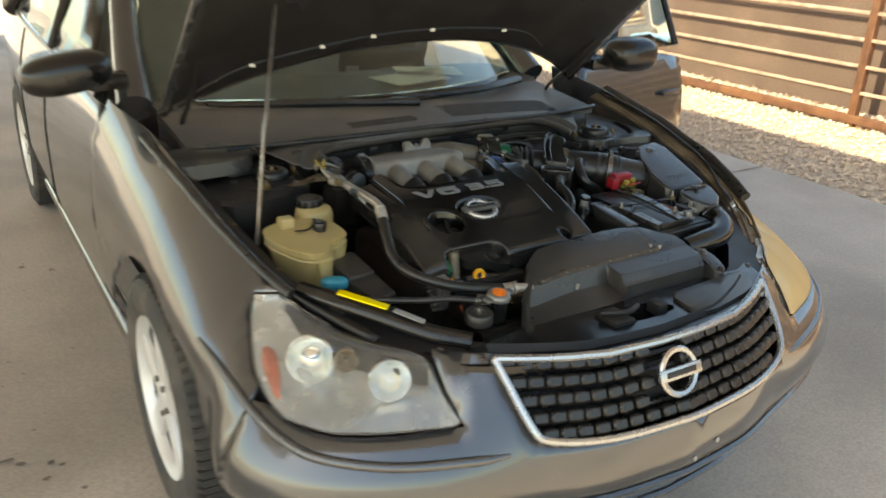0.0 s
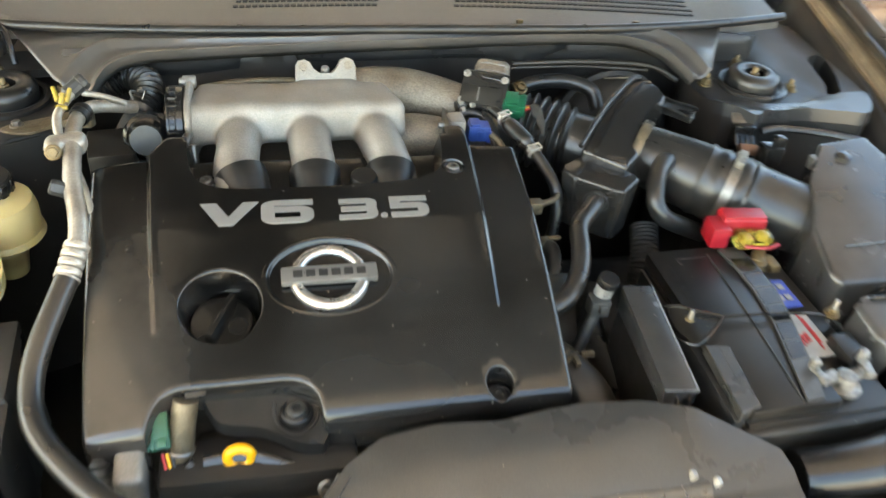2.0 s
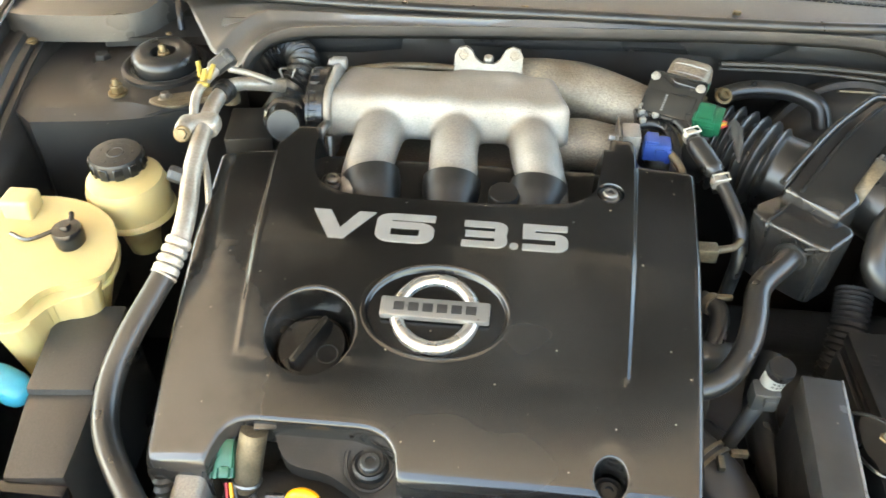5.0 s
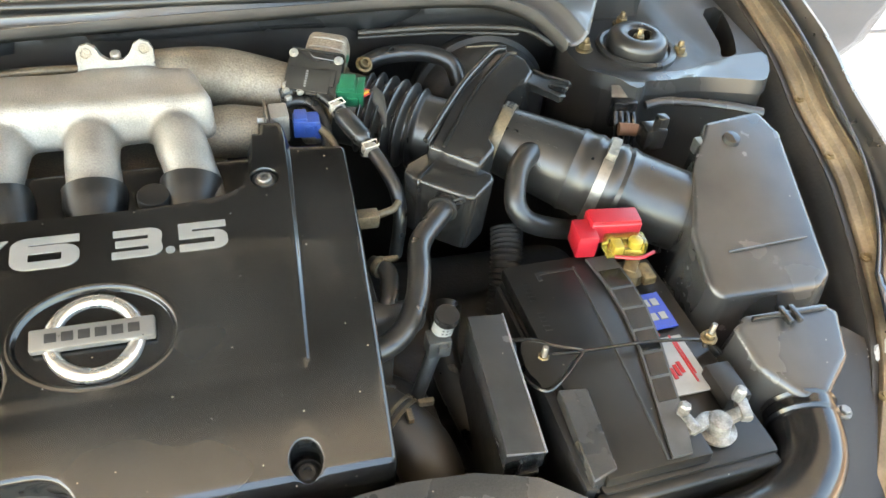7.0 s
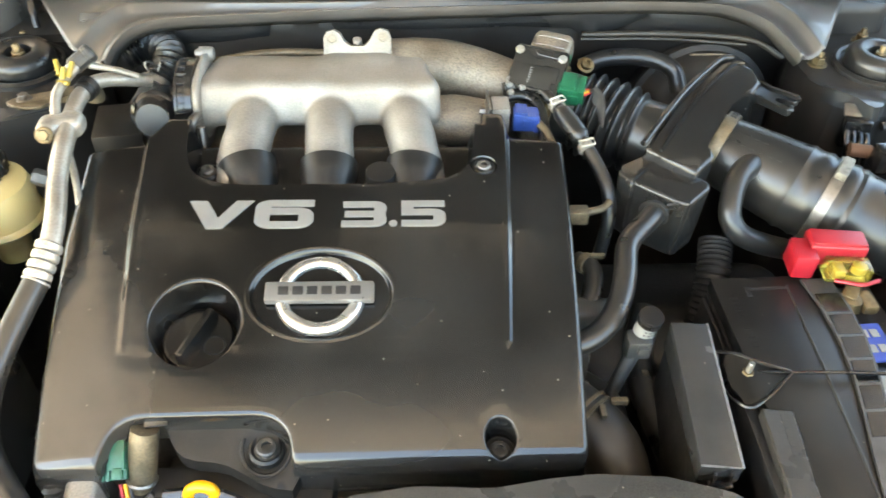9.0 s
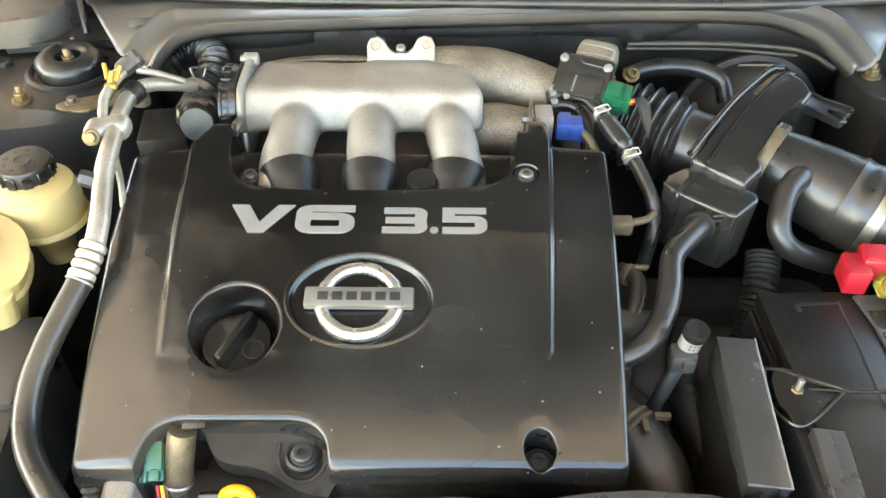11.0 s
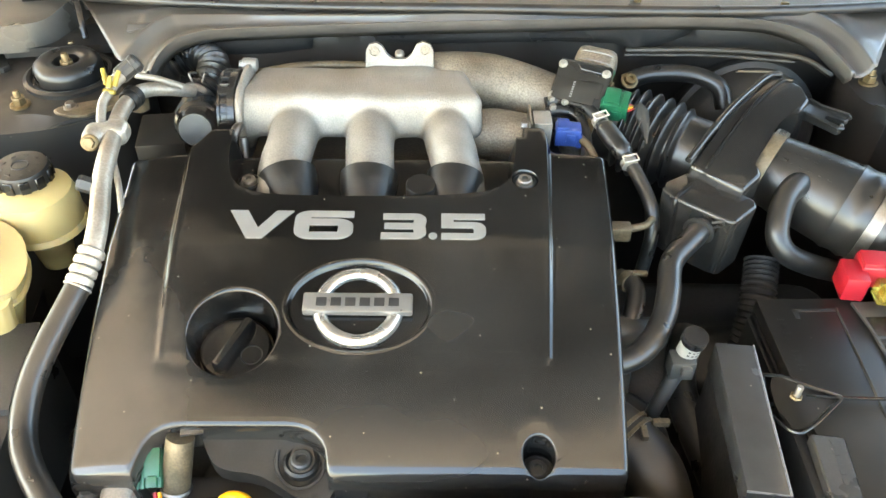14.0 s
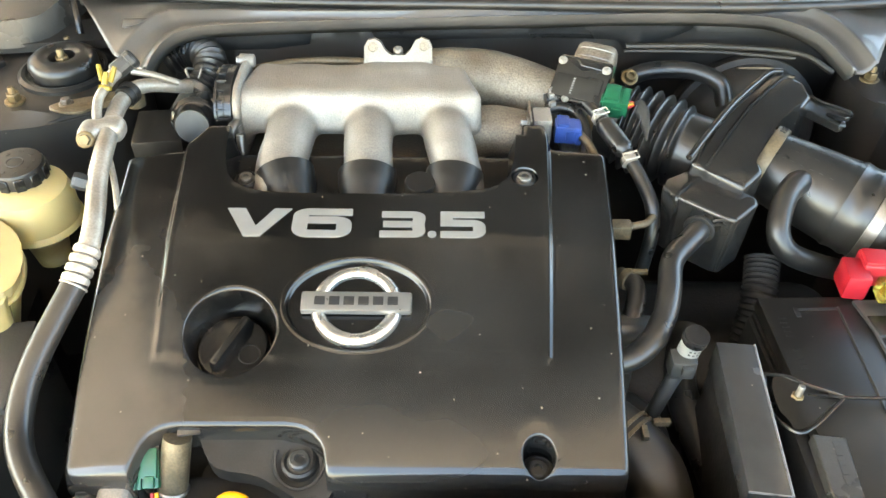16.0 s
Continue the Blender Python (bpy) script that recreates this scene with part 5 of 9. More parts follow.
    bm = bmesh.new()
    prism(bm, rounded([(0.176, -0.744), (0.258, -0.746), (0.445, -0.728), (0.430, -0.772), (0.405, -0.815), (0.300, -0.840), (0.190, -0.862), (0.160, -0.838)], 1), 0.728, 0.7385, 0.003, 2)
    part("cover_plate", bm, M_BAND, sup, "grey plastic cover plate")
    bm = bmesh.new()
    rbox(bm, (0.06, 0.07, 0.03), (-0.02, -0.775, 0.725), 0.006)
    tube(bm, [(-0.05, -0.76, 0.745), (0.0, -0.79, 0.75), (0.05, -0.77, 0.745)], 0.007, 8, 4)
    rbox(bm, (0.03, 0.04, 0.03), (0.11, -0.775, 0.73), 0.005)
    part("hood_latch", bm, M_DARK, sup, "dark steel hood latch")
    # flat corner panels between the rails and the support
    for side in (-1, 1):
        poly = [(XC + side * a, b) for a, b in ((0.34, -0.735), (0.42, -0.69), (0.50, -0.62), (0.56, -0.54), (0.60, -0.46), (0.66, -0.42), (0.70, -0.46), (0.68, -0.56), (0.62, -0.64), (0.54, -0.72), (0.45, -0.77), (0.36, -0.79))]
        bm = bmesh.new()
        plate(bm, poly, lambda x, y: V(x, y, 0.722 + 0.17 * max(0, y + 0.745)), 0.03, skirt=V(0, 0, -0.05))
        corner = part("corner_panel", bm, M_INNER if side > 0 else M_DARK, car, "dirty painted corner panel behind the headlight")
        for x, y in ((0.60, -0.52), (0.47, -0.71)):
            bolt("bolt", corner, (XC + side * x, y, 0.723 + 0.17 * (y + 0.745)), (0, 0, 1), 0.006, 0.006, M_STEEL)
    # diagonal member with the sticker
    for side in (-1,):
        bm = bmesh.new()
        P = [(XC + side * a, b, c) for a, b, c in ((0.66, -0.44, 0.795), (0.608, -0.527, 0.793), (0.534, -0.607, 0.772), (0.47, -0.67, 0.752), (0.40, -0.72, 0.738))]
        tube(bm, P, 0.019, 10, 4, flat=0.55)
        bar = part("corner_member", bm, M_PLASTIC, car, "black corner bracket behind the headlight")
        if side < 0:
            bm = bmesh.new()
            a, b = V(-0.573, -0.527, 0.814), V(-0.499, -0.607, 0.796)
            d = b - a
            rbox(bm, (d.length, 0.020, 0.004), Matrix.Translation((a + b) / 2) @ d.to_track_quat("X", "Z").to_matrix().to_4x4(), 0.001)
            part("sticker", bm, M_AMBERY, bar, "bright yellow sticker strip")
            bm = bmesh.new()
            a, b = V(-0.490, -0.617, 0.793), V(-0.445, -0.665, 0.776)
            d = b - a
            rbox(bm, (d.length, 0.016, 0.003), Matrix.Translation((a + b) / 2) @ d.to_track_quat("X", "Z").to_matrix().to_4x4(), 0.001)
            part("sticker", bm, M_WHITE, bar, "pale paper sticker strip")


make_bay()

# ---- engine ----
def cz(y):
    return float(np.interp(y, [-0.56, -0.528, -0.513, -0.511, -0.509, -0.505, -0.500, -0.490, -0.43, -0.365, -0.29, -0.21, -0.13, 0.0], [0.735, 0.772, 0.8065, 0.8115, 0.8150, 0.8188, 0.8215, 0.8258, 0.849, 0.870, 0.890, 0.899, 0.9085, 0.924]))


RECESS = rounded([(-0.262, -0.05), (-0.263, -0.19), (-0.236, -0.231), (-0.134, -0.2325), (-0.02, -0.2305), (0.045, -0.219), (0.056, -0.165), (0.064, -0.05)], 3)
OVAL = circle(-0.105, -0.361, 0.0695, 48, 0.0465)


def ridge_x(y):
    k = (y + 0.14) / -0.274
    return -0.306 + 0.018 * k, 0.092 - 0.017 * k


OIL_HOLE = circle(-0.223, -0.388, 0.0425, 40, 0.0415)
BOLT_HOLE = circle(0.061, -0.4945, 0.0145, 24, 0.0165)
NOTCH = [(-0.2955, -0.513), (-0.295, -0.508), (-0.292, -0.499), (-0.288, -0.489), (-0.2815, -0.4805), (-0.273, -0.4755), (-0.264, -0.4733), (-0.255, -0.4727), (-0.164, -0.472), (-0.154, -0.4728), (-0.145, -0.4753), (-0.138, -0.479), (-0.132, -0.485), (-0.1285, -0.491), (-0.127, -0.498), (-0.1255, -0.508), (-0.1245, -0.513)]
FLANKS = [(0.138, -0.513), (0.1402, -0.506), (0.157, -0.158), (0.152, -0.154), (0.101, -0.150), (0.097, -0.147), (0.091, -0.122), (0.088, -0.118), (0.066, -0.118), (0.0635, -0.135), (-0.262, -0.135), (-0.263, -0.126),
          (-0.285, -0.126), (-0.290, -0.129), (-0.306, -0.157), (-0.311, -0.160), (-0.369, -0.162), (-0.374, -0.167), (-0.354, -0.504), (-0.352, -0.513)]


def drop(d, r, h):
    """A rounded edge: how far the surface has fallen at distance d from the rim."""
    return 0.0 if d >= r else h * (1 - math.sqrt(max(0.0, 1 - (1 - d / r) ** 2)))


def cover_z(x, y):
    z = cz(y)
    l, r = ridge_x(y)
    k = smoothstep(-0.10, -0.414, y)
    h = 0.0085 * (1 - k) + 0.0014 * k
    fade = smoothstep(-0.418, -0.411, y)
    h *= fade
    raise_ = smoothstep(l - 0.0045, l + 0.0005, x) * (1 - smoothstep(r - 0.0005, r + 0.0045, x))
    z += h * raise_ + 0.0010 * smoothstep(0.004, 0.0, min(abs(x - l - 0.002), abs(x - r + 0.002))) * fade
    p = (x, y)
    z -= 1.8 * max(0.0, l - x) ** 2 + 0.25 * max(0.0, x - r) ** 2
    rim = edge_distance(p, RECESS)
    if inside(p, RECESS):
        z -= 0.032 * smoothstep(0, 0.006, rim)
    z += 0.0008 * math.exp(-(rim / 0.002) ** 2)
    e = math.sqrt(((x + 0.105) / 0.0695) ** 2 + ((y + 0.361) / 0.0465) ** 2)
    z += 0.0009 * math.exp(-((e - 1.03) / 0.022) ** 2)
    if e < 1:
        z -= 0.0045 * smoothstep(1.0, 0.95, e)
    d = math.hypot(x - 0.063, y + 0.204)
    z -= 0.006 * smoothstep(0.0145, 0.0115, d)
    z -= drop(edge_distance(p, FLANKS, False), 0.007, 0.0065)
    z -= drop(edge_distance(p, NOTCH, False), 0.005, 0.0045)
    z -= drop(edge_distance(p, OIL_HOLE), 0.004, 0.0035) + drop(edge_distance(p, BOLT_HOLE), 0.003, 0.0025)
    return z


def make_engine_cover():
    cover = group("engine_cover", "satin black plastic engine cover with silver lettering and a chrome badge", "engine cover", (-0.105, -0.33, 0.80))
    outline = [(-0.352, -0.513)] + NOTCH + FLANKS[:-1]
    ys = np.linspace(-0.430, -0.10, 34)
    lines = [(RECESS, True), (inset(RECESS, 0.003), True), (inset(RECESS, 0.006), True), *((circle(-0.105, -0.361, 0.0695 * e, 72, 0.0465 * e), True) for e in (0.935, 0.95, 0.965, 0.98, 1.0, 1.015, 1.03, 1.045, 1.065, 1.09)),
             (circle(0.063, -0.204, 0.0145, 20), True), (circle(0.063, -0.204, 0.0115, 20), True),
             ([(ridge_x(-0.411)[0], -0.411), (ridge_x(-0.411)[1], -0.411)], False), ([(ridge_x(-0.418)[0], -0.418), (ridge_x(-0.418)[1], -0.418)], False),
             *(([(a, y), (b, y)], False) for a, b in ((-0.352, -0.2965), (-0.1235, 0.139)) for y in (-0.495, -0.500, -0.505, -0.509, -0.511))]
    for o in (-0.0065, -0.0045, -0.003, -0.0015, 0.0, 0.001, 0.002, 0.003, 0.0045, 0.0065):
        lines.append(([(ridge_x(y)[0] + o, y) for y in ys], False))
        lines.append(([(ridge_x(y)[1] - o, y) for y in ys], False))
    fine = resample(outline, 0.006)
    for o in (0.0005, 0.0015, 0.003, 0.005, 0.0075):
        lines.append((inset(fine, o), True))
    for o in (0.0003, 0.001, 0.002, 0.004):
        lines.append((circle(-0.223, -0.388, 0.0425 + o, 44, 0.0415 + o), True))
        lines.append((circle(0.061, -0.4945, 0.0145 + o * 0.4, 24, 0.0165 + o * 0.4), True))
    bm = bmesh.new()
    plate(bm, outline, lambda x, y: V(x, y, cover_z(x, y)), 0.007, holes=[OIL_HOLE, BOLT_HOLE], lines=lines,
          skirt=lambda c: V(c.x + (-0.223 - c.x) * 0.16, c.y + (-0.388 - c.y) * 0.16, c.z - 0.030) if math.hypot(c.x + 0.223, c.y + 0.388) < 0.046 else V(c.x, c.y + (0.0 if c.y > -0.511 else 0.003), c.z - (0.03 if c.y > -0.511 else 0.045)))
    shell = part("shell", bm, M_COVER, cover, angle=40)
    # sleeves where the runners enter
    for k, (x0, x1) in enumerate(((-0.204, -0.190), (-0.108, -0.108), (-0.009, -0.015))):
        bm = bmesh.new()
        tube(bm, [(x0 * 0.7 + x1 * 0.3, -0.171, 0.8835), (x0 * 0.4 + x1 * 0.6, -0.186, 0.8765), (x1, -0.204, 0.866), (x1, -0.216, 0.855), (x1, -0.224, 0.842)], [0.0325, 0.032, 0.028, 0.022, 0.014], 28, 5)
        part("runner_sleeve", bm, M_CUP, cover, "worn black sleeve round an intake runner")
    bm = bmesh.new()
    lathe(bm, [(0.017, -0.012), (0.017, 0.004), (0.0155, 0.006), (0.0001, 0.0065)], axis((-0.049, -0.200, 0.890), (0, -0.12, 1)), 28)
    part("plug", bm, M_CUP, cover, "round black plug")
    # fixing bolts
    for p, r in (((-0.240, -0.186, 0.882), 0.0075), ((0.063, -0.204, 0.900), 0.0075), ((-0.151, -0.488, 0.798), 0.0095), ((0.061, -0.497, 0.80), 0.0085)):
        bm = bmesh.new()
        lathe(bm, [(r * 1.75, -0.004), (r * 1.75, 0.003), (r * 1.5, 0.005), (r * 1.2, 0.002)], axis(p, (0, -0.1, 1)), 24)
        part("bolt_boss", bm, M_CUP, cover)
        bolt("bolt", cover, Vector(p) + V(0, 0, 0.001), (0, -0.1, 1), r, 0.007, M_DARK if p[0] == 0.061 else M_GREYCON if p[0] == -0.151 else M_STEEL, socket=True)
    # lower shelf in the front notch
    bm = bmesh.new()
    plate(bm, rounded([(-0.222, -0.497), (-0.234, -0.488), (-0.245, -0.466), (-0.245, -0.460), (-0.115, -0.460), (-0.118, -0.524), (-0.150, -0.520), (-0.172, -0.508), (-0.19, -0.500)], 1), lambda x, y: V(x, y, 0.812 - 0.45 * (-0.468 - y) - 0.004 * smoothstep(0.024, 0.018, math.hypot(x + 0.151, y + 0.488))), 0.006, skirt=V(0, 0.002, -0.02))
    part("shelf", bm, M_CUP, cover)
    bm = bmesh.new()
    tube(bm, [V(-0.151, -0.488, 0.803) + V(0.0225 * math.cos(a), 0.0225 * math.sin(a), -0.012 * math.sin(a) * -1) for a in np.linspace(radians(160), radians(375), 15)], 0.0022, 6, 1)
    part("boss_wall", bm, M_CUP, cover)
    bm = bmesh.new()
    tube(bm, [(-0.245, -0.515, 0.768), (-0.20, -0.515, 0.770), (-0.16, -0.527, 0.762), (-0.12, -0.532, 0.758)], 0.007, 8, 4, flat=0.6)
    part("lower_lip", bm, M_COVER, cover, "lower moulded lip of the cover")
    # badge: ring, crossbar and bar in place of the maker's name
    slope = (0, -0.235, 1)
    m = axis((-0.106, -0.3615, cz(-0.3615) - 0.0005), slope)
    bm = bmesh.new()
    lathe(bm, [(0.0300, -0.004), (0.0303, 0.0005), (0.0318, 0.0032), (0.0345, 0.0050), (0.0375, 0.0055), (0.0405, 0.0046), (0.0428, 0.0024), (0.0438, -0.0005), (0.0438, -0.004)], m, 64, cap=False)
    badge = part("badge_ring", bm, M_CHROME, cover, "polished chrome ring badge")
    bm = bmesh.new()
    rbox(bm, (0.105, 0.0215, 0.009), m @ Matrix.Translation((0, 0.0, 0.004)), 0.0025)
    part("crossbar", bm, M_BADGE, badge, "brushed silver crossbar")
    for k in range(6):
        bm = bmesh.new()
        rbox(bm, (0.0100, 0.0092, 0.001), m @ Matrix.Translation((-0.0345 + 0.0138 * k, 0.0, 0.0087)), 0.0003)
        part("name_bar", bm, M_MARK, badge, "dark upright bar on the crossbar")
    # lettering, reads V6 3.5, in wide square strokes
    def letter(x0, width, height, y0, faces=(), strokes=(), hx=0.128, hy=0.115):
        b = bmesh.new()

        def at(u, v):
            x, y = x0 + u * width, y0 + v * height
            return b.verts.new((x, y, cover_z(x, y) + 0.0012))
        for f in faces:
            b.faces.new([at(*p) for p in f])
        for path in strokes:
            P = [Vector((p[0], p[1])) for p in path]
            prev = None
            for i, p in enumerate(P):
                d = (P[min(i + 1, len(P) - 1)] - P[max(i - 1, 0)]).normalized()
                o = Vector((-d.y * hx, d.x * hy))
                pair = (at(*(p + o)), at(*(p - o)))
                if prev:
                    b.faces.new((prev[0], prev[1], pair[1], pair[0]))
                prev = pair
        bmesh.ops.remove_doubles(b, verts=b.verts[:], dist=1e-5)
        bmesh.ops.recalc_face_normals(b, faces=b.faces[:])
        rim = [(e.verts[0], e.verts[1]) for e in b.edges if len(e.link_faces) == 1]
        low = {}
        for v in {v for e in rim for v in e}:
            low[v] = b.verts.new(v.co - V(0, 0, 0.0016))
        for v, w in rim:
            b.faces.new((v, w, low[w], low[v]))
        return part("lettering", b, M_LETTER, cover, "raised satin silver lettering", smooth=False)

    def turn(cu, cv, a0, a1, ru=0.14, rv=0.17):
        return [(cu + ru * math.cos(radians(a)), cv + rv * math.sin(radians(a))) for a in np.linspace(a0, a1, 7)]
    lo, hi, le, ri = 0.115, 0.885, 0.128, 0.872
    ya = -0.2908
    letter(-0.2445, 0.066, 0.0365, ya, faces=[[(0, 1), (0.32, 0), (0.48, 0.37), (0.28, 1)], [(0.32, 0), (0.56, 0), (0.48, 0.37)], [(0.56, 0), (1, 1), (0.73, 1), (0.48, 0.37)]])
    letter(-0.1765, 0.060, 0.0370, ya, strokes=[[(1.0, hi)] + turn(le + 0.14, hi - 0.17, 90, 180) + turn(le + 0.14, lo + 0.17, 180, 270) + turn(ri - 0.14, lo + 0.17, 270, 360) + turn(ri - 0.14, 0.60 - 0.15, 0, 90, 0.14, 0.15) + [(0.257, 0.60)]])
    letter(-0.0880, 0.0455, 0.0335, ya + 0.001, strokes=[[(0.03, hi)] + turn(ri - 0.12, hi - 0.14, 90, 0, 0.12, 0.14) + [(ri - 0.02, 0.56), (ri - 0.03, 0.5), (ri - 0.02, 0.44)] + turn(ri - 0.12, lo + 0.14, 0, -90, 0.12, 0.14) + [(0.0, lo)], [(0.07, 0.5), (0.71, 0.5)]], hx=0.14)
    letter(-0.0395, 0.0085, 0.0080, ya + 0.001, faces=[[(0.5 + 0.5 * math.cos(a), 0.5 + 0.5 * math.sin(a)) for a in np.linspace(0, 2 * math.pi, 17)[:-1]]])
    letter(-0.0268, 0.0450, 0.0340, ya + 0.001, faces=[[(0, 1), (0, 0.44), (0.28, 0.44), (0.28, 1)]], strokes=[[(1.0, hi), (0.28, hi)], [(0.28, 0.555)] + turn(ri - 0.13, 0.555 - 0.15, 90, 0, 0.13, 0.15) + turn(ri - 0.13, lo + 0.15, 0, -90, 0.13, 0.15) + [(0.0, lo)]], hx=0.14)
    return cover


make_engine_cover()


def make_oil_cap():
    cap = group("oil_filler_cap", "black ribbed oil filler cap with a raised grip", "oil cap", (-0.223, -0.392, 0.80))
    m = axis((-0.223, -0.390, 0.839), (0, -0.2, 1))
    bm = bmesh.new()
    lathe(bm, [(0.034, -0.03), (0.034, 0.0), (0.032, 0.003), (0.029, 0.0035), (0.0001, 0.0035)], m, 40)
    body = part("cap", bm, M_COVER, cap)
    bm = bmesh.new()
    rbox(bm, (0.011, 0.060, 0.016), m @ Matrix.Rotation(radians(-26), 4, "Z") @ Matrix.Translation((0, 0, 0.010)), 0.003, 2, top=(0.7, 0.95))
    part("grip", bm, M_COVER, cap, "raised grip bar")
    bm = bmesh.new()
    tube(bm, [m @ V(0.017 + 0.010 * math.cos(a), -0.008 + 0.010 * math.sin(a), 0.0035) for a in np.linspace(0, 6.28, 20)], 0.0006, 5, 1)
    part("mark", bm, M_MARK, cap)


make_oil_cap()


def make_manifold():
    man = group("intake_manifold", "rough cast aluminium intake plenum with three runners", "intake manifold", (-0.12, -0.05, 0.87))
    runners = (((-0.197, -0.050, 0.886), (-0.198, -0.085, 0.8925), (-0.201, -0.115, 0.8925), (-0.2035, -0.145, 0.889), (-0.206, -0.170, 0.881), (-0.206, -0.188, 0.873)),
               ((-0.112, -0.050, 0.886), (-0.111, -0.085, 0.8925), (-0.110, -0.115, 0.8925), (-0.109, -0.145, 0.889), (-0.108, -0.170, 0.881), (-0.108, -0.188, 0.873)),
               ((-0.028, -0.050, 0.886), (-0.024, -0.085, 0.8925), (-0.018, -0.115, 0.8925), (-0.0125, -0.145, 0.889), (-0.007, -0.170, 0.881), (-0.006, -0.188, 0.873)))

    def field(X, Y, Z):
        wide = 1.0 + 1.6 * (-0.075 - Y) * (Y > -0.12)
        f = box_field(-0.125 + (X + 0.125) / wide, Y - 0.30 * (Z - 0.90), Z + 0.10 * (Y + 0.05), (-0.125, -0.051, 0.904), (0.288, 0.088, 0.054), 0.012)
        f = melt(f, box_field(X, Y, Z, (-0.078, -0.010, 0.905), (0.076, 0.034, 0.040), 0.010), 0.016)
        f = melt(f, box_field(X, Y, Z, (-0.262, -0.055, 0.888), (0.020, 0.080, 0.055), 0.010), 0.016)
        arms = None
        for pts in runners:
            g = rod_field(X, Y, Z, pts, (0.026, 0.0275, 0.0282, 0.0278, 0.0275, 0.0275))
            arms = g if arms is None else np.minimum(arms, g)
        return melt(f, arms, 0.0075) + 0.0006 * np.sin(X * 90) * np.sin(Y * 110)
    bm = bmesh.new()
    casting(bm, field, (-0.30, -0.22, 0.84), (0.05, 0.025, 0.95), 0.0034)
    part("plenum", bm, M_ALU, man, angle=70)
    # round black end with ribs, on a cast flange
    end = axis((-0.273, -0.054, 0.893), (-1, 0, 0))
    bm = bmesh.new()
    lathe(bm, [(0.047, -0.006), (0.050, -0.004), (0.050, 0.004), (0.047, 0.006), (0.047, 0.012), (0.049, 0.013), (0.049, 0.016), (0.044, 0.018), (0.03, 0.020), (0.0001, 0.020)], end, 48)
    lid = part("end_plate", bm, M_PLASTIC, man, "round black ribbed end cover")
    for k in range(26):
        bm = bmesh.new()
        rbox(bm, (0.0045, 0.0022, 0.012), end @ Matrix.Rotation(2 * math.pi * k / 26, 4, "Z") @ Matrix.Translation((0.0480, 0, 0.008)), 0.0006, 1)
        part("rib", bm, M_BAND if k % 5 == 0 else M_PLASTIC, lid)
    bm = bmesh.new()
    casting(bm, lambda X, Y, Z: melt(((np.abs((Y + 0.054) / 0.0525) ** 3.2 + np.abs((Z - 0.892) / 0.0495) ** 3.2) ** (1 / 3.2) - 1) * 0.05, np.abs(X + 0.2625) - 0.0045, -0.004), (-0.276, -0.118, 0.83), (-0.246, 0.012, 0.955), 0.003)
    lathe(bm, [(0.0085, -0.009), (0.0085, 0.006), (0.007, 0.008)], axis((-0.262, -0.012, 0.932), (1, 0, 0)), 18)
    part("flange", bm, M_ALU, man)
    bolt("bolt", man, (-0.268, -0.012, 0.932), (-1, 0, 0.1), 0.005, 0.008, M_STEEL)
    bm = bmesh.new()
    tube(bm, [(-0.262, -0.106, 0.905), (-0.264, -0.117, 0.907), (-0.268, -0.126, 0.898), (-0.271, -0.130, 0.875), (-0.264, -0.132, 0.855), (-0.257, -0.125, 0.870), (-0.258, -0.115, 0.895)], 0.0055, 10, 5)
    part("lever", bm, M_STEEL, man)
    # lifting bracket behind
    tilt = Matrix.Translation((-0.080, -0.004, 0.916)) @ Matrix.Rotation(radians(-22), 4, "X")
    ear = [(-0.042, -0.01), (-0.041, 0.030), (-0.037, 0.037), (-0.028, 0.039), (-0.021, 0.035), (-0.016, 0.026), (-0.008, 0.020), (0.008, 0.020), (0.015, 0.026), (0.021, 0.037), (0.029, 0.041), (0.038, 0.038), (0.042, 0.030), (0.043, -0.01)]
    bm = bmesh.new()
    plate(bm, ear, lambda x, z: tilt @ V(x, -0.006, z), 0.008, skirt=lambda c: c + tilt.to_3x3() @ V(0, 0.016, 0))
    bmesh.ops.bevel(bm, geom=[e for e in bm.edges if len(e.link_faces) == 2 and e.calc_face_angle() > 1.2], offset=0.002, segments=2, affect="EDGES")
    lug = part("lifting_lug", bm, M_ALU, man, "twin cast lifting lugs")
    for x, z in ((-0.031, 0.029), (0.032, 0.031)):
        bm = bmesh.new()
        lathe(bm, [(0.0062, 0.0), (0.0062, 0.0015), (0.0050, 0.0015), (0.0045, -0.004), (0.0001, -0.004)], axis(tilt @ V(x, -0.0065, z), tilt.to_3x3() @ V(0, -1, 0)), 18)
        part("hole", bm, M_ALU_DIRTY, lug)
    bm = bmesh.new()
    lathe(bm, [(0.006, -0.012), (0.006, 0.006), (0.004, 0.008), (0.0001, 0.008)], axis(tilt @ V(0.0, 0.004, 0.022), (0, -0.3, 1)), 14)
    part("stub", bm, M_ALU, lug)
    # throttle elbow
    bm = bmesh.new()
    tube(bm, [(-0.060, 0.018, 0.896), (-0.010, 0.014, 0.898), (0.035, 0.010, 0.897), (0.080, 0.000, 0.891), (0.130, -0.018, 0.882)], [0.034, 0.037, 0.037, 0.0345, 0.032], 36, 6)
    part("elbow", bm, M_ALU_DIRTY, man, "stained cast aluminium throttle elbow")
    bm = bmesh.new()
    tube(bm, [(-0.01, -0.06, 0.862), (0.04, -0.062, 0.868), (0.10, -0.066, 0.862)], [0.030, 0.032, 0.028], 20, 5)
    rbox(bm, (0.30, 0.20, 0.10), (-0.12, -0.06, 0.80), 0.02, 2)
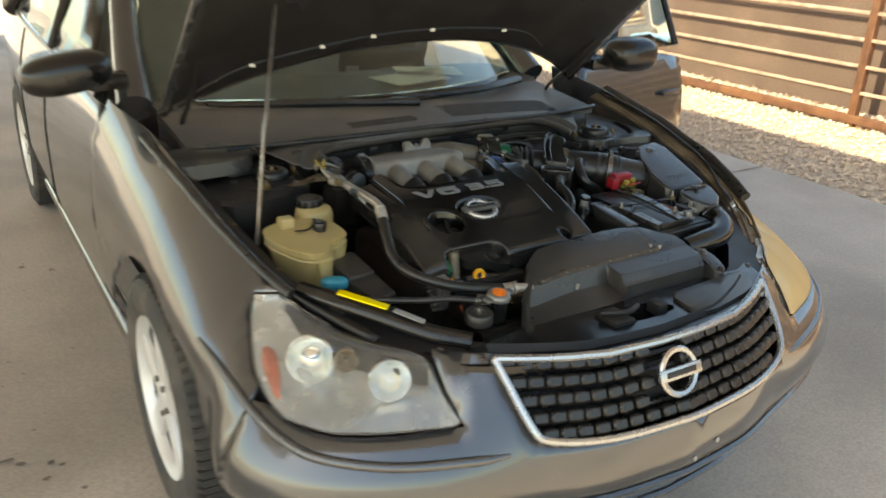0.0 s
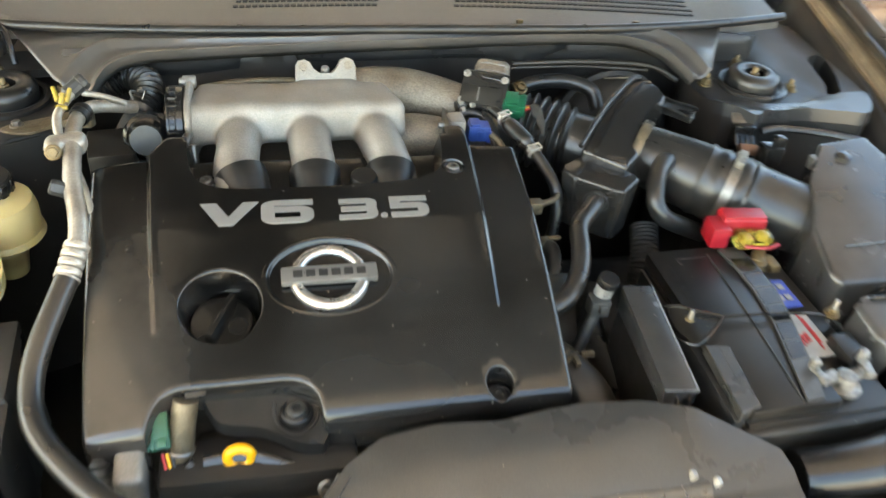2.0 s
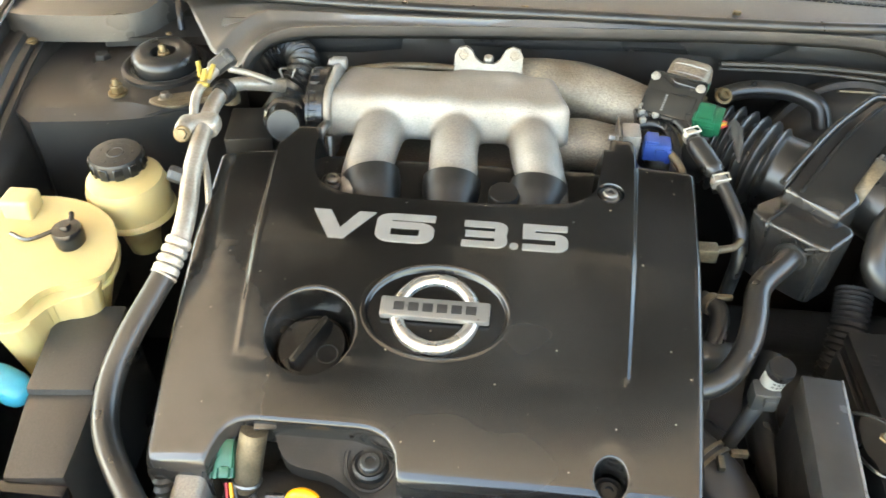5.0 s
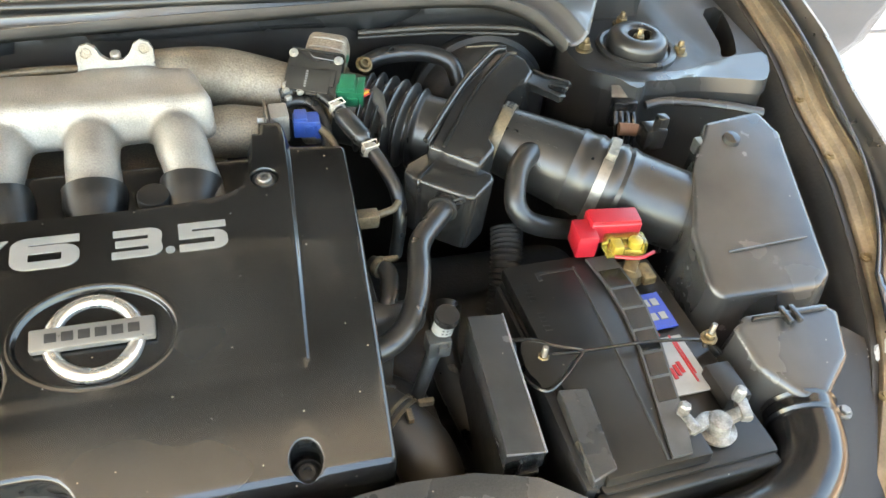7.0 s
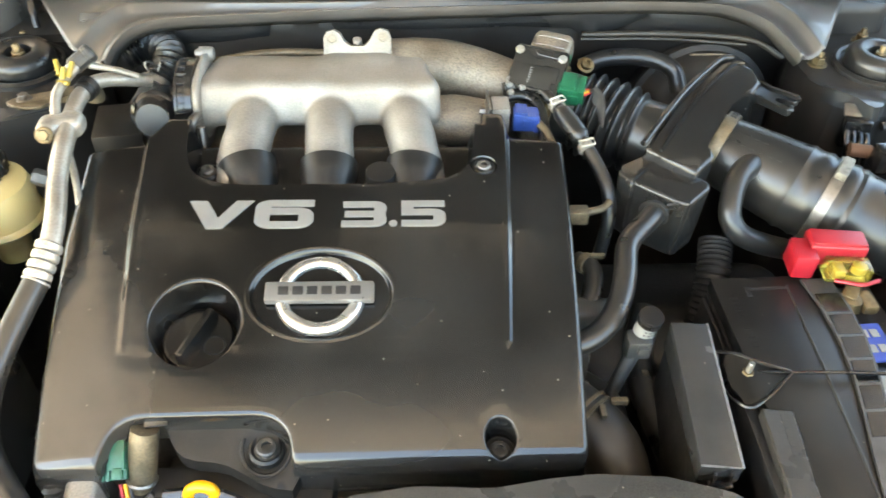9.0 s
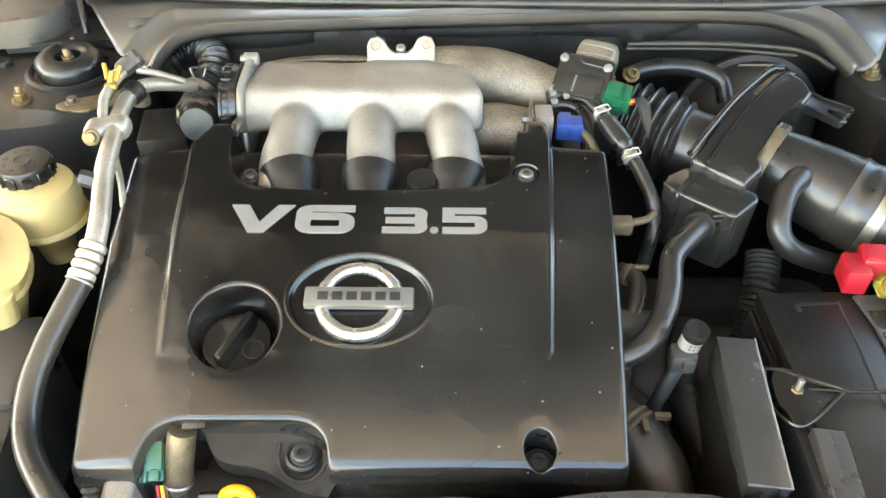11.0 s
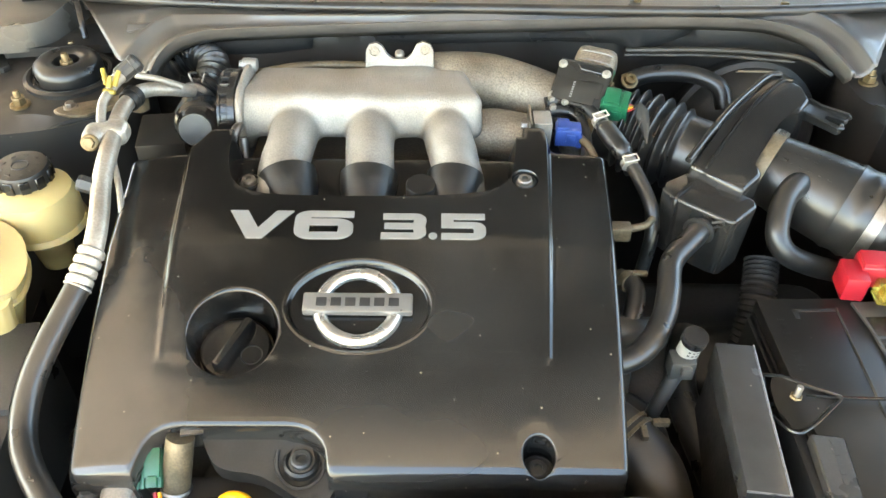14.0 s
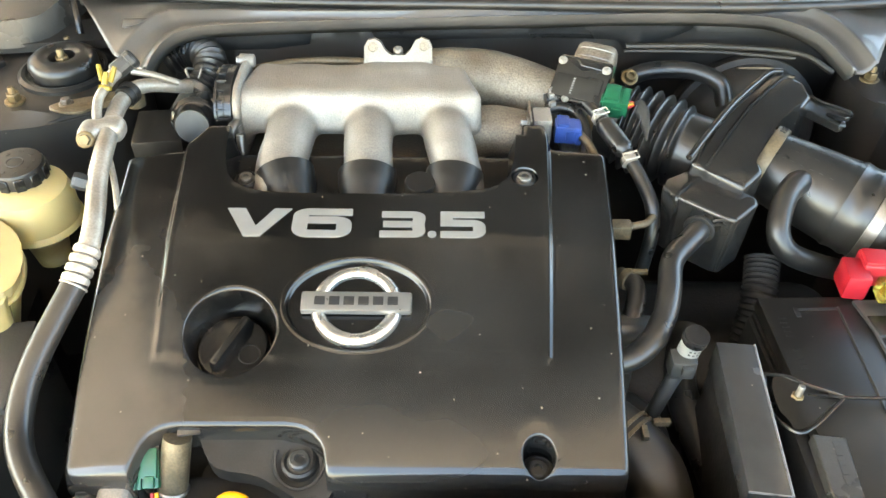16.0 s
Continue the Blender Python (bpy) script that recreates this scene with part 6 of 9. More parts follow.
    part("lower_casting", bm, M_ALU_DIRTY, man, "stained lower manifold casting")
    bm = bmesh.new()
    tube(bm, [(-0.262, 0.006, 0.910), (-0.20, 0.014, 0.917), (-0.13, 0.016, 0.917), (-0.07, 0.03, 0.90)], 0.0055, 10, 4)
    part("vacuum_pipe", bm, M_TAN, man, "thin brownish metal pipe")


make_manifold()


def make_throttle():
    th = group("throttle_body", "throttle actuator with dark housing and silver motor", "throttle body", (0.15, -0.01, 0.85))
    bm = bmesh.new()
    rbox(bm, (0.055, 0.075, 0.075), (0.150, -0.020, 0.868), 0.012, 3)
    part("housing", bm, M_ALU_DIRTY, th)
    m = Matrix.Translation((0.1425, -0.034, 0.920)) @ Matrix.Rotation(radians(-23), 4, "Z") @ Matrix.Rotation(radians(34), 4, "X")
    bm = bmesh.new()
    rbox(bm, (0.066, 0.058, 0.016), m, 0.003, 2)
    act = part("actuator", bm, M_GLOSS, th, "dark plastic actuator cover")
    bm = bmesh.new()
    rbox(bm, (0.052, 0.030, 0.006), m @ Matrix.Translation((-0.003, -0.012, 0.0095)), 0.002, 2)
    rbox(bm, (0.020, 0.022, 0.005), m @ Matrix.Translation((0.018, -0.006, 0.0095)), 0.002, 2)
    part("raised_panel", bm, M_GLOSS, act)
    bm = bmesh.new()
    tube(bm, [m @ V(x, 0.0275, 0.0085) for x in (-0.031, 0.031)], 0.0012, 6, 1)
    tube(bm, [m @ V(-0.010, 0.026, 0.0085), m @ V(-0.004, 0.019, 0.0085), m @ V(0.022, 0.018, 0.0085)], 0.0010, 6, 1)
    part("rib", bm, M_GLOSS, act)
    for k in range(7):
        bm = bmesh.new()
        rbox(bm, (0.0026, 0.0017, 0.0006), m @ Matrix.Translation((-0.006, -0.021 + 0.0032 * k, 0.0127)), 0)
        part("print", bm, M_PRINT, act, smooth=False)
    for x, y in ((-0.028, 0.021), (0.027, 0.019), (-0.028, -0.022)):
        bolt("screw", th, m @ V(x, y, 0.008), m.to_3x3() @ V(0, 0, 1), 0.0038, 0.004, M_ALU, socket=True)
    mm = Matrix.Translation((0.167, 0.018, 0.917)) @ Matrix.Rotation(radians(-23), 4, "Z") @ Matrix.Rotation(radians(20), 4, "X")
    bm = bmesh.new()
    rbox(bm, (0.052, 0.044, 0.040), mm, 0.014, 4)
    motor = part("motor", bm, M_ALU_DIRTY, th, "silver motor housing")
    for y in (-0.007, 0.007):
        bm = bmesh.new()
        tube(bm, [mm @ V(-0.0262, y, -0.004), mm @ V(-0.0222, y, 0.0155), mm @ V(-0.012, y, 0.0203), mm @ V(0.012, y, 0.0203), mm @ V(0.0222, y, 0.0155), mm @ V(0.0262, y, -0.004)], 0.0010, 6, 3)
        part("seam", bm, M_ALU, motor)
    bm = bmesh.new()
    lathe(bm, [(0.005, 0.0), (0.005, 0.001), (0.0001, 0.001)], axis(mm @ V(0.0258, -0.005, 0.002), mm.to_3x3() @ V(1, -0.1, 0.1)), 14)
    part("dot", bm, M_GREEN, motor)
    bolt("bolt", th, (0.214, 0.016, 0.900), (0.1, -0.6, 0.8), 0.0075, 0.008, M_BRASS, socket=True)
    con = group("connector_plug", "green plastic connector plug with coloured wires", "connector", (0.182, -0.066, 0.89))
    mc = Matrix.Translation((0.182, -0.058, 0.908)) @ Matrix.Rotation(radians(-17), 4, "Z") @ Matrix.Rotation(radians(16), 4, "X")
    bm = bmesh.new()
    rbox(bm, (0.032, 0.026, 0.026), mc, 0.002)
    plug = part("plug", bm, M_GREEN, con)
    for size, at in (((0.018, 0.024, 0.004), (-0.004, 0.002, 0.0145)), ((0.008, 0.027, 0.028), (0.0125, 0, 0.0)), ((0.012, 0.003, 0.012), (0.004, -0.0140, 0.0)), ((0.003, 0.028, 0.027), (-0.0145, 0, 0))):
        bm = bmesh.new()
        rbox(bm, size, mc @ Matrix.Translation(at), 0.0008)
        part("rib", bm, M_GREEN, plug)
    for k, mt in enumerate((M_LABELRED, M_DIP, M_YELLOW, M_LABELRED)):
        bm = bmesh.new()
        tube(bm, [mc @ V(0.015, -0.008 + 0.004 * k, 0.002), (0.205, -0.066 + 0.0022 * k, 0.909), (0.211, -0.073 + 0.001 * k, 0.904)], 0.0013, 6, 4)
        part("wire", bm, mt, con)
    bm = bmesh.new()
    tube(bm, [(0.207, -0.062, 0.911), (0.2125, -0.075, 0.907), (0.2145, -0.092, 0.899), (0.2145, -0.110, 0.889)], [0.0075, 0.0085, 0.006, 0.0012], 10, 4, flat=0.4)
    part("boot", bm, M_GREYCON, con, "grey shrink boot")


make_throttle()


def make_valve():
    v = group("purge_valve", "small silver solenoid valve with a blue plug", "solenoid valve", (0.09, -0.105, 0.88))
    bm = bmesh.new()
    rbox(bm, (0.022, 0.030, 0.036), (0.092, -0.088, 0.893), 0.003)
    part("body", bm, M_ALU, v)
    bm = bmesh.new()
    rbox(bm, (0.0025, 0.044, 0.050), (0.0775, -0.088, 0.890), 0.0008)
    part("bracket", bm, M_STEEL, v, "plated steel bracket")
    bolt("bolt", v, (0.0765, -0.088, 0.898), (-1, 0, 0.1), 0.0045, 0.009, M_STEEL)
    mb = Matrix.Translation((0.122, -0.098, 0.894)) @ Matrix.Rotation(radians(-4), 4, "Z")
    bm = bmesh.new()
    rbox(bm, (0.030, 0.022, 0.022), mb, 0.002)
    plug = part("plug", bm, M_BLUE, v, "blue plastic plug")
    for size, at in (((0.014, 0.020, 0.004), (-0.006, 0.001, 0.0125)), ((0.010, 0.0025, 0.010), (0.003, -0.012, 0.001)), ((0.006, 0.024, 0.018), (0.0135, 0, -0.003))):
        bm = bmesh.new()
        rbox(bm, size, mb @ Matrix.Translation(at), 0.0008)
        part("rib", bm, M_BLUE, plug)
    for p in ((0.106, -0.050, 0.912), (0.107, -0.062, 0.908), (0.122, -0.056, 0.912)):
        bm = bmesh.new()
        rbox(bm, (0.008, 0.006, 0.007), Matrix.Translation(p) @ Matrix.Rotation(0.4, 4, "Z"), 0.002)
        part("clip", bm, M_ALU, v)
    for r, pts in ((0.0065, ((0.100, -0.060, 0.898), (0.118, -0.058, 0.901), (0.136, -0.066, 0.899), (0.144, -0.088, 0.893), (0.144, -0.115, 0.885), (0.140, -0.135, 0.870))), (0.005, ((0.136, -0.104, 0.893), (0.146, -0.122, 0.890), (0.152, -0.142, 0.880), (0.150, -0.155, 0.865)))):
        bm = bmesh.new()
        tube(bm, pts, r, 12, 5)
        part("hose", bm, M_RUBBER if r > 0.006 else M_TAN, v)
    h = group("breather_hose", "thin black breather hose with pale clips", "hose", (0.18, -0.13, 0.84))
    bm = bmesh.new()
    tube(bm, [(0.100, -0.048, 0.905), (0.122, -0.044, 0.908), (0.143, -0.055, 0.908), (0.157, -0.078, 0.906), (0.164, -0.094, 0.903)], 0.0075, 14, 6)
    part("tube", bm, M_RUBBER, h)
    bm = bmesh.new()
    tube(bm, [(0.164, -0.092, 0.903), (0.166, -0.099, 0.902), (0.174, -0.118, 0.899), (0.181, -0.135, 0.896), (0.184, -0.142, 0.894)], [0.0075, 0.0115, 0.0122, 0.0118, 0.008], 18, 6)
    part("sleeve", bm, M_RUBBER, h, "thick black rubber sleeve")
    bm = bmesh.new()
    tube(bm, [(0.183, -0.138, 0.895), (0.190, -0.150, 0.888), (0.200, -0.170, 0.877), (0.209, -0.195, 0.862), (0.211, -0.212, 0.835), (0.205, -0.225, 0.79)], 0.0080, 14, 6)
    part("tube", bm, M_RUBBER, h)
    for p, d in (((0.161, -0.086, 0.9045), (0.35, -0.9, -0.15)), ((0.1865, -0.152, 0.891), (0.25, -0.9, -0.3))):
        mk = axis(p, d)
        bm = bmesh.new()
        lathe(bm, [(0.0085, -0.0035), (0.0096, -0.0035), (0.0096, 0.0035), (0.0085, 0.0035)], mk, 20)
        clip = part("clip", bm, M_PIPE, h, "pale spring clip")
        up = (Vector((0, -0.35, 1)) - Vector(d) * Vector((0, -0.35, 1)).dot(Vector(d)) / Vector(d).length_squared).normalized()
        q = Vector(p) + up * 0.0105
        side = Vector(d).normalized().cross(up)
        w, l = side * 0.0085, Vector(d).normalized() * 0.0042
        bm = bmesh.new()
        tube(bm, [q + w + l, q + w - l, q - w - l, q - w + l, q + w + l], 0.0012, 6, 1)
        part("ear", bm, M_PIPE, clip)


make_valve()


def make_air_intake():
    b = group("intake_duct", "black corrugated rubber intake duct with tan clamp", "air duct", (0.24, -0.07, 0.80))
    bm = bmesh.new()
    P = smooth_path([(0.165, -0.022, 0.868), (0.215, -0.045, 0.863), (0.265, -0.078, 0.860), (0.325, -0.115, 0.858)], 44)
    n = len(P)
    R = []
    for i in range(n):
        u = i / (n - 1)
        R.append(0.045 + (0.0055 * math.cos(u * 2 * math.pi * 12) + 0.0045) * smoothstep(0.22, 0.28, u) * smoothstep(0.70, 0.64, u))
    tube(bm, P, R, 28, 1)
    part("bellows", bm, M_RUBBER, b)
    bm = bmesh.new()
    lathe(bm, [(0.048, -0.005), (0.050, -0.005), (0.050, 0.005), (0.048, 0.005)], axis(P[5], P[6] - P[4]), 32)
    part("clamp", bm, M_BRASS, b)
    bm = bmesh.new()
    tube(bm, [(0.215, 0.045, 0.880), (0.25, 0.048, 0.892), (0.30, 0.045, 0.894), (0.335, 0.030, 0.886), (0.345, 0.015, 0.862)], 0.0115, 12, 5)
    part("hose", bm, M_RUBBER, b)
    r = group("intake_resonator", "black plastic intake resonator box with a forked tab", "air duct", (0.30, -0.15, 0.70))
    def rz(x, y):
        return 0.900 + 0.158 * (y + 0.172)
    bm = bmesh.new()
    prism(bm, [(0.250, -0.166), (0.318, -0.076), (0.378, -0.014), (0.398, -0.010), (0.416, -0.030), (0.418, -0.055), (0.404, -0.072), (0.366, -0.092), (0.318, -0.161), (0.329, -0.165), (0.329, -0.180), (0.302, -0.205), (0.266, -0.178)], 0.81, rz, 0.006, 3, flare=0.004)
    upper = part("upper_box", bm, M_GLOSS, r)
    bm = bmesh.new()
    tube(bm, [(0.268, -0.172, rz(0, -0.172) + 0.0005), (0.330, -0.086, rz(0, -0.086) + 0.0005), (0.388, -0.024, rz(0, -0.024) + 0.0005), (0.406, -0.020, rz(0, -0.02) + 0.0005)], 0.0022, 6, 5)
    part("seam", bm, M_GLOSS, upper)
    bm = bmesh.new()
    prism(bm, [(0.217, -0.188), (0.226, -0.178), (0.258, -0.152), (0.318, -0.208), (0.316, -0.220), (0.286, -0.247), (0.276, -0.244), (0.230, -0.207)], 0.805, lambda x, y: 0.885, 0.007, 3, flare=-0.004)
    lower = part("lower_box", bm, M_GLOSS, r)
    bm = bmesh.new()
    tube(bm, [(0.231, -0.2095, 0.82), (0.231, -0.2090, 0.870), (0.233, -0.203, 0.8855), (0.268, -0.168, 0.8858)], 0.0022, 6, 4)
    part("seam", bm, M_GLOSS, lower)
    bm = bmesh.new()
    fork = [(0.398, -0.030), (0.414, -0.030), (0.430, -0.029), (0.440, -0.042), (0.468, -0.060), (0.467, -0.069), (0.459, -0.073), (0.443, -0.062), (0.437, -0.063), (0.435, -0.070), (0.450, -0.085), (0.449, -0.092), (0.442, -0.094), (0.419, -0.067), (0.404, -0.055)]
    prism(bm, fork, 0.894, lambda x, y: 0.903 - 0.05 * (x - 0.40), 0.0012, 1)
    tab = part("tab", bm, M_GLOSS, r, "forked plastic mounting tab")
    for pts in (fork[2:6], fork[10:15]):
        bm = bmesh.new()
        tube(bm, [V(x, y, 0.9045 - 0.05 * (x - 0.40)) for x, y in pts], 0.0024, 6, 1)
        part("edge", bm, M_GLOSS, tab)
    bm = bmesh.new()
    tube(bm, [(0.249, -0.163, rz(0, -0.163) + 0.003), (0.283, -0.118, rz(0, -0.118) + 0.004), (0.318, -0.074, rz(0, -0.074) + 0.004), (0.352, -0.038, rz(0, -0.038) + 0.003), (0.378, -0.013, rz(0, -0.013) + 0.001), (0.394, -0.009, rz(0, -0.009))], 0.0040, 10, 5)
    part("rim", bm, M_GLOSS, r, "raised joint rim along the box")
    t = group("intake_tube", "thick black rubber intake tube with a steel band", "air duct", (0.45, -0.18, 0.78))
    bm = bmesh.new()
    P = smooth_path([(0.335, -0.100, 0.868), (0.368, -0.124, 0.862), (0.42, -0.162, 0.853), (0.470, -0.200, 0.846), (0.52, -0.232, 0.836), (0.59, -0.274, 0.824)], 12)
    n = len(P)
    R = []
    for i in range(n):
        u = i / (n - 1)
        ring = sum(0.0025 * math.exp(-((u - c) / 0.012) ** 2) for c in (0.47, 0.53, 0.63, 0.67))
        R.append(0.040 + 0.011 * smoothstep(0.05, 0.5, u) - 0.002 * smoothstep(0.6, 1.0, u) + ring)
    tube(bm, P, R, 36, 1)
    part("tube", bm, M_RUBBER, t)
    for row, count in ((-0.35, 7), (-0.05, 4), (0.25, 6)):
        for q in range(count):
            i = int(n * 0.22) + 2 * q
            d = (P[i + 1] - P[i - 1]).normalized()
            up = V(0.1, -0.45, 0.88)
            up = (up - d * up.dot(d)).normalized()
            up = (Matrix.Rotation(row, 3, d) @ up).normalized()
            f = Matrix((d, up.cross(d), up)).transposed().to_4x4()
            bm = bmesh.new()
            rbox(bm, (0.0045, 0.0035, 0.0012), Matrix.Translation(P[i] + up * R[i]) @ f, 0)
            part("moulded_mark", bm, M_RUBBER, t, smooth=False)
    k = int(n * 0.58)
    m = axis(P[k], P[k + 1] - P[k - 1])
    bm = bmesh.new()
    lathe(bm, [(R[k] + 0.001, -0.0065), (R[k] + 0.0035, -0.0065), (R[k] + 0.0035, 0.0065), (R[k] + 0.001, 0.0065)], m, 40)
    band = part("band", bm, M_STEEL, t, "worn steel hose band")
    bm = bmesh.new()
    rbox(bm, (0.012, 0.030, 0.012), m @ Matrix.Rotation(radians(100), 4, "Z") @ Matrix.Translation((R[k] + 0.006, 0, 0)), 0.002)
    part("screw", bm, M_CORRODE, band)
    bm = bmesh.new()
    lathe(bm, [(0.043, -0.007), (0.0465, -0.007), (0.0472, 0.0), (0.0465, 0.007), (0.043, 0.007)], axis(P[9], P[10] - P[8]), 36)
    clamp = part("clamp", bm, M_TAN, t, "tan hose clamp")
    for q in range(9):
        bm = bmesh.new()
        rbox(bm, (0.0016, 0.0022, 0.007), axis(P[9], P[10] - P[8]) @ Matrix.Rotation(radians(30 + 7 * q), 4, "Z") @ Matrix.Translation((0.0470, 0, 0)), 0)
        part("slot", bm, M_DARK, clamp, smooth=False)
    bm = bmesh.new()
    tube(bm, [(0.402, -0.158, 0.862), (0.380, -0.170, 0.878), (0.358, -0.192, 0.878), (0.346, -0.215, 0.866), (0.344, -0.232, 0.850), (0.358, -0.240, 0.833), (0.392, -0.236, 0.814), (0.44, -0.21, 0.78)], [0.018, 0.015, 0.013, 0.0127, 0.0127, 0.0127, 0.0127, 0.0127], 22, 6)
    part("bypass_elbow", bm, M_RUBBER, t, "glossy black hose elbow")
    s = group("air_sensor", "small black sensor plug in the intake tube", "sensor", (0.55, -0.15, 0.85))
    bm = bmesh.new()
    rbox(bm, (0.03, 0.025, 0.03), (0.553, -0.150, 0.872), 0.004)
    rbox(bm, (0.014, 0.014, 0.018), (0.560, -0.152, 0.893), 0.003)
    part("body", bm, M_PLASTIC, s)
    a = group("air_filter_box", "glossy black plastic air filter housing", "air filter box", (0.61, -0.29, 0.70))
    bm = bmesh.new()
    prism(bm, [(0.606, -0.172), (0.690, -0.160), (0.703, -0.20), (0.662, -0.398), (0.645, -0.408), (0.520, -0.408), (0.510, -0.390), (0.520, -0.320), (0.562, -0.238)], 0.66, lambda x, y: 0.903 + 0.21 * (y + 0.17) - 0.006 * smoothstep(-0.345, -0.36, y), 0.009, 4, flare=0.026)
    body = part("lid", bm, M_HOUSING, a)
    bm = bmesh.new()
    lathe(bm, [(0.012, -0.004), (0.010, 0.004), (0.0001, 0.006)], axis((0.628, -0.205, 0.897), (0, -0.2, 1)), 20)
    part("dimple", bm, M_PLASTIC, a)
    bm = bmesh.new()
    rbox(bm, (0.016, 0.016, 0.02), (0.592, -0.198, 0.885), 0.003)
    part("catch", bm, M_STEEL, a)
    bm = bmesh.new()
    tube(bm, [(0.548, -0.358, 0.8625), (0.653, -0.352, 0.863)], 0.0012, 5, 1)
    part("crease", bm, M_PLASTIC, a)
    d = group("intake_snorkel", "black plastic intake snorkel with a curved hose", "air duct", (0.55, -0.52, 0.65))
    bm = bmesh.new()
    prism(bm, [(0.505, -0.452), (0.522, -0.440), (0.618, -0.440), (0.632, -0.452), (0.615, -0.500), (0.572, -0.535), (0.545, -0.535), (0.512, -0.498)], 0.66, lambda x, y: 0.853 + 0.25 * (y + 0.45), 0.010, 4, flare=0.026)
    part("box", bm, M_HOUSING, d)
    bm = bmesh.new()
    for x in (0.562, 0.574):
        rbox(bm, (0.006, 0.022, 0.006), (x, -0.452, 0.858), 0.001)
    rbox(bm, (0.09, 0.004, 0.006), (0.570, -0.449, 0.856), 0.001)
    part("catch", bm, M_PLASTIC, d)
    bm = bmesh.new()
    tube(bm, [(0.560, -0.49, 0.80), (0.553, -0.535, 0.797), (0.535, -0.580, 0.790), (0.490, -0.612, 0.783), (0.43, -0.620, 0.778), (0.36, -0.615, 0.77)], [0.040, 0.036, 0.036, 0.035, 0.033, 0.03], 24, 6, flat=0.9)
    part("hose", bm, M_PLASTIC, d)
    bm = bmesh.new()
    for q in ((0.556, -0.525, 0.797), (0.551, -0.540, 0.796)):
        lathe(bm, [(0.036, -0.003), (0.0385, 0), (0.036, 0.003)], axis(q, (-0.25, -1, -0.1)), 28)
    part("rib", bm, M_PLASTIC, d)


make_air_intake()


def make_booster():
    b = group("brake_booster", "round black brake booster with a faded label", "brake booster", (0.40, 0.06, 0.80))
    bm = bmesh.new()
    lathe(bm, [(0.096, -0.05), (0.100, -0.02), (0.104, -0.016), (0.104, -0.008), (0.097, -0.004), (0.092, 0.016), (0.078, 0.030), (0.05, 0.036), (0.0001, 0.036)], axis((0.400, 0.064, 0.790), (0, -1, 0.12)), 48)
    part("shell", bm, M_DARK, b)
    bm = bmesh.new()
    rbox(bm, (0.045, 0.008, 0.002), Matrix.Translation((0.385, 0.050, 0.896)) @ Matrix.Rotation(radians(-35), 4, "X"), 0)
    part("label", bm, M_TAN, b, "faded tan label", smooth=False)


make_booster()


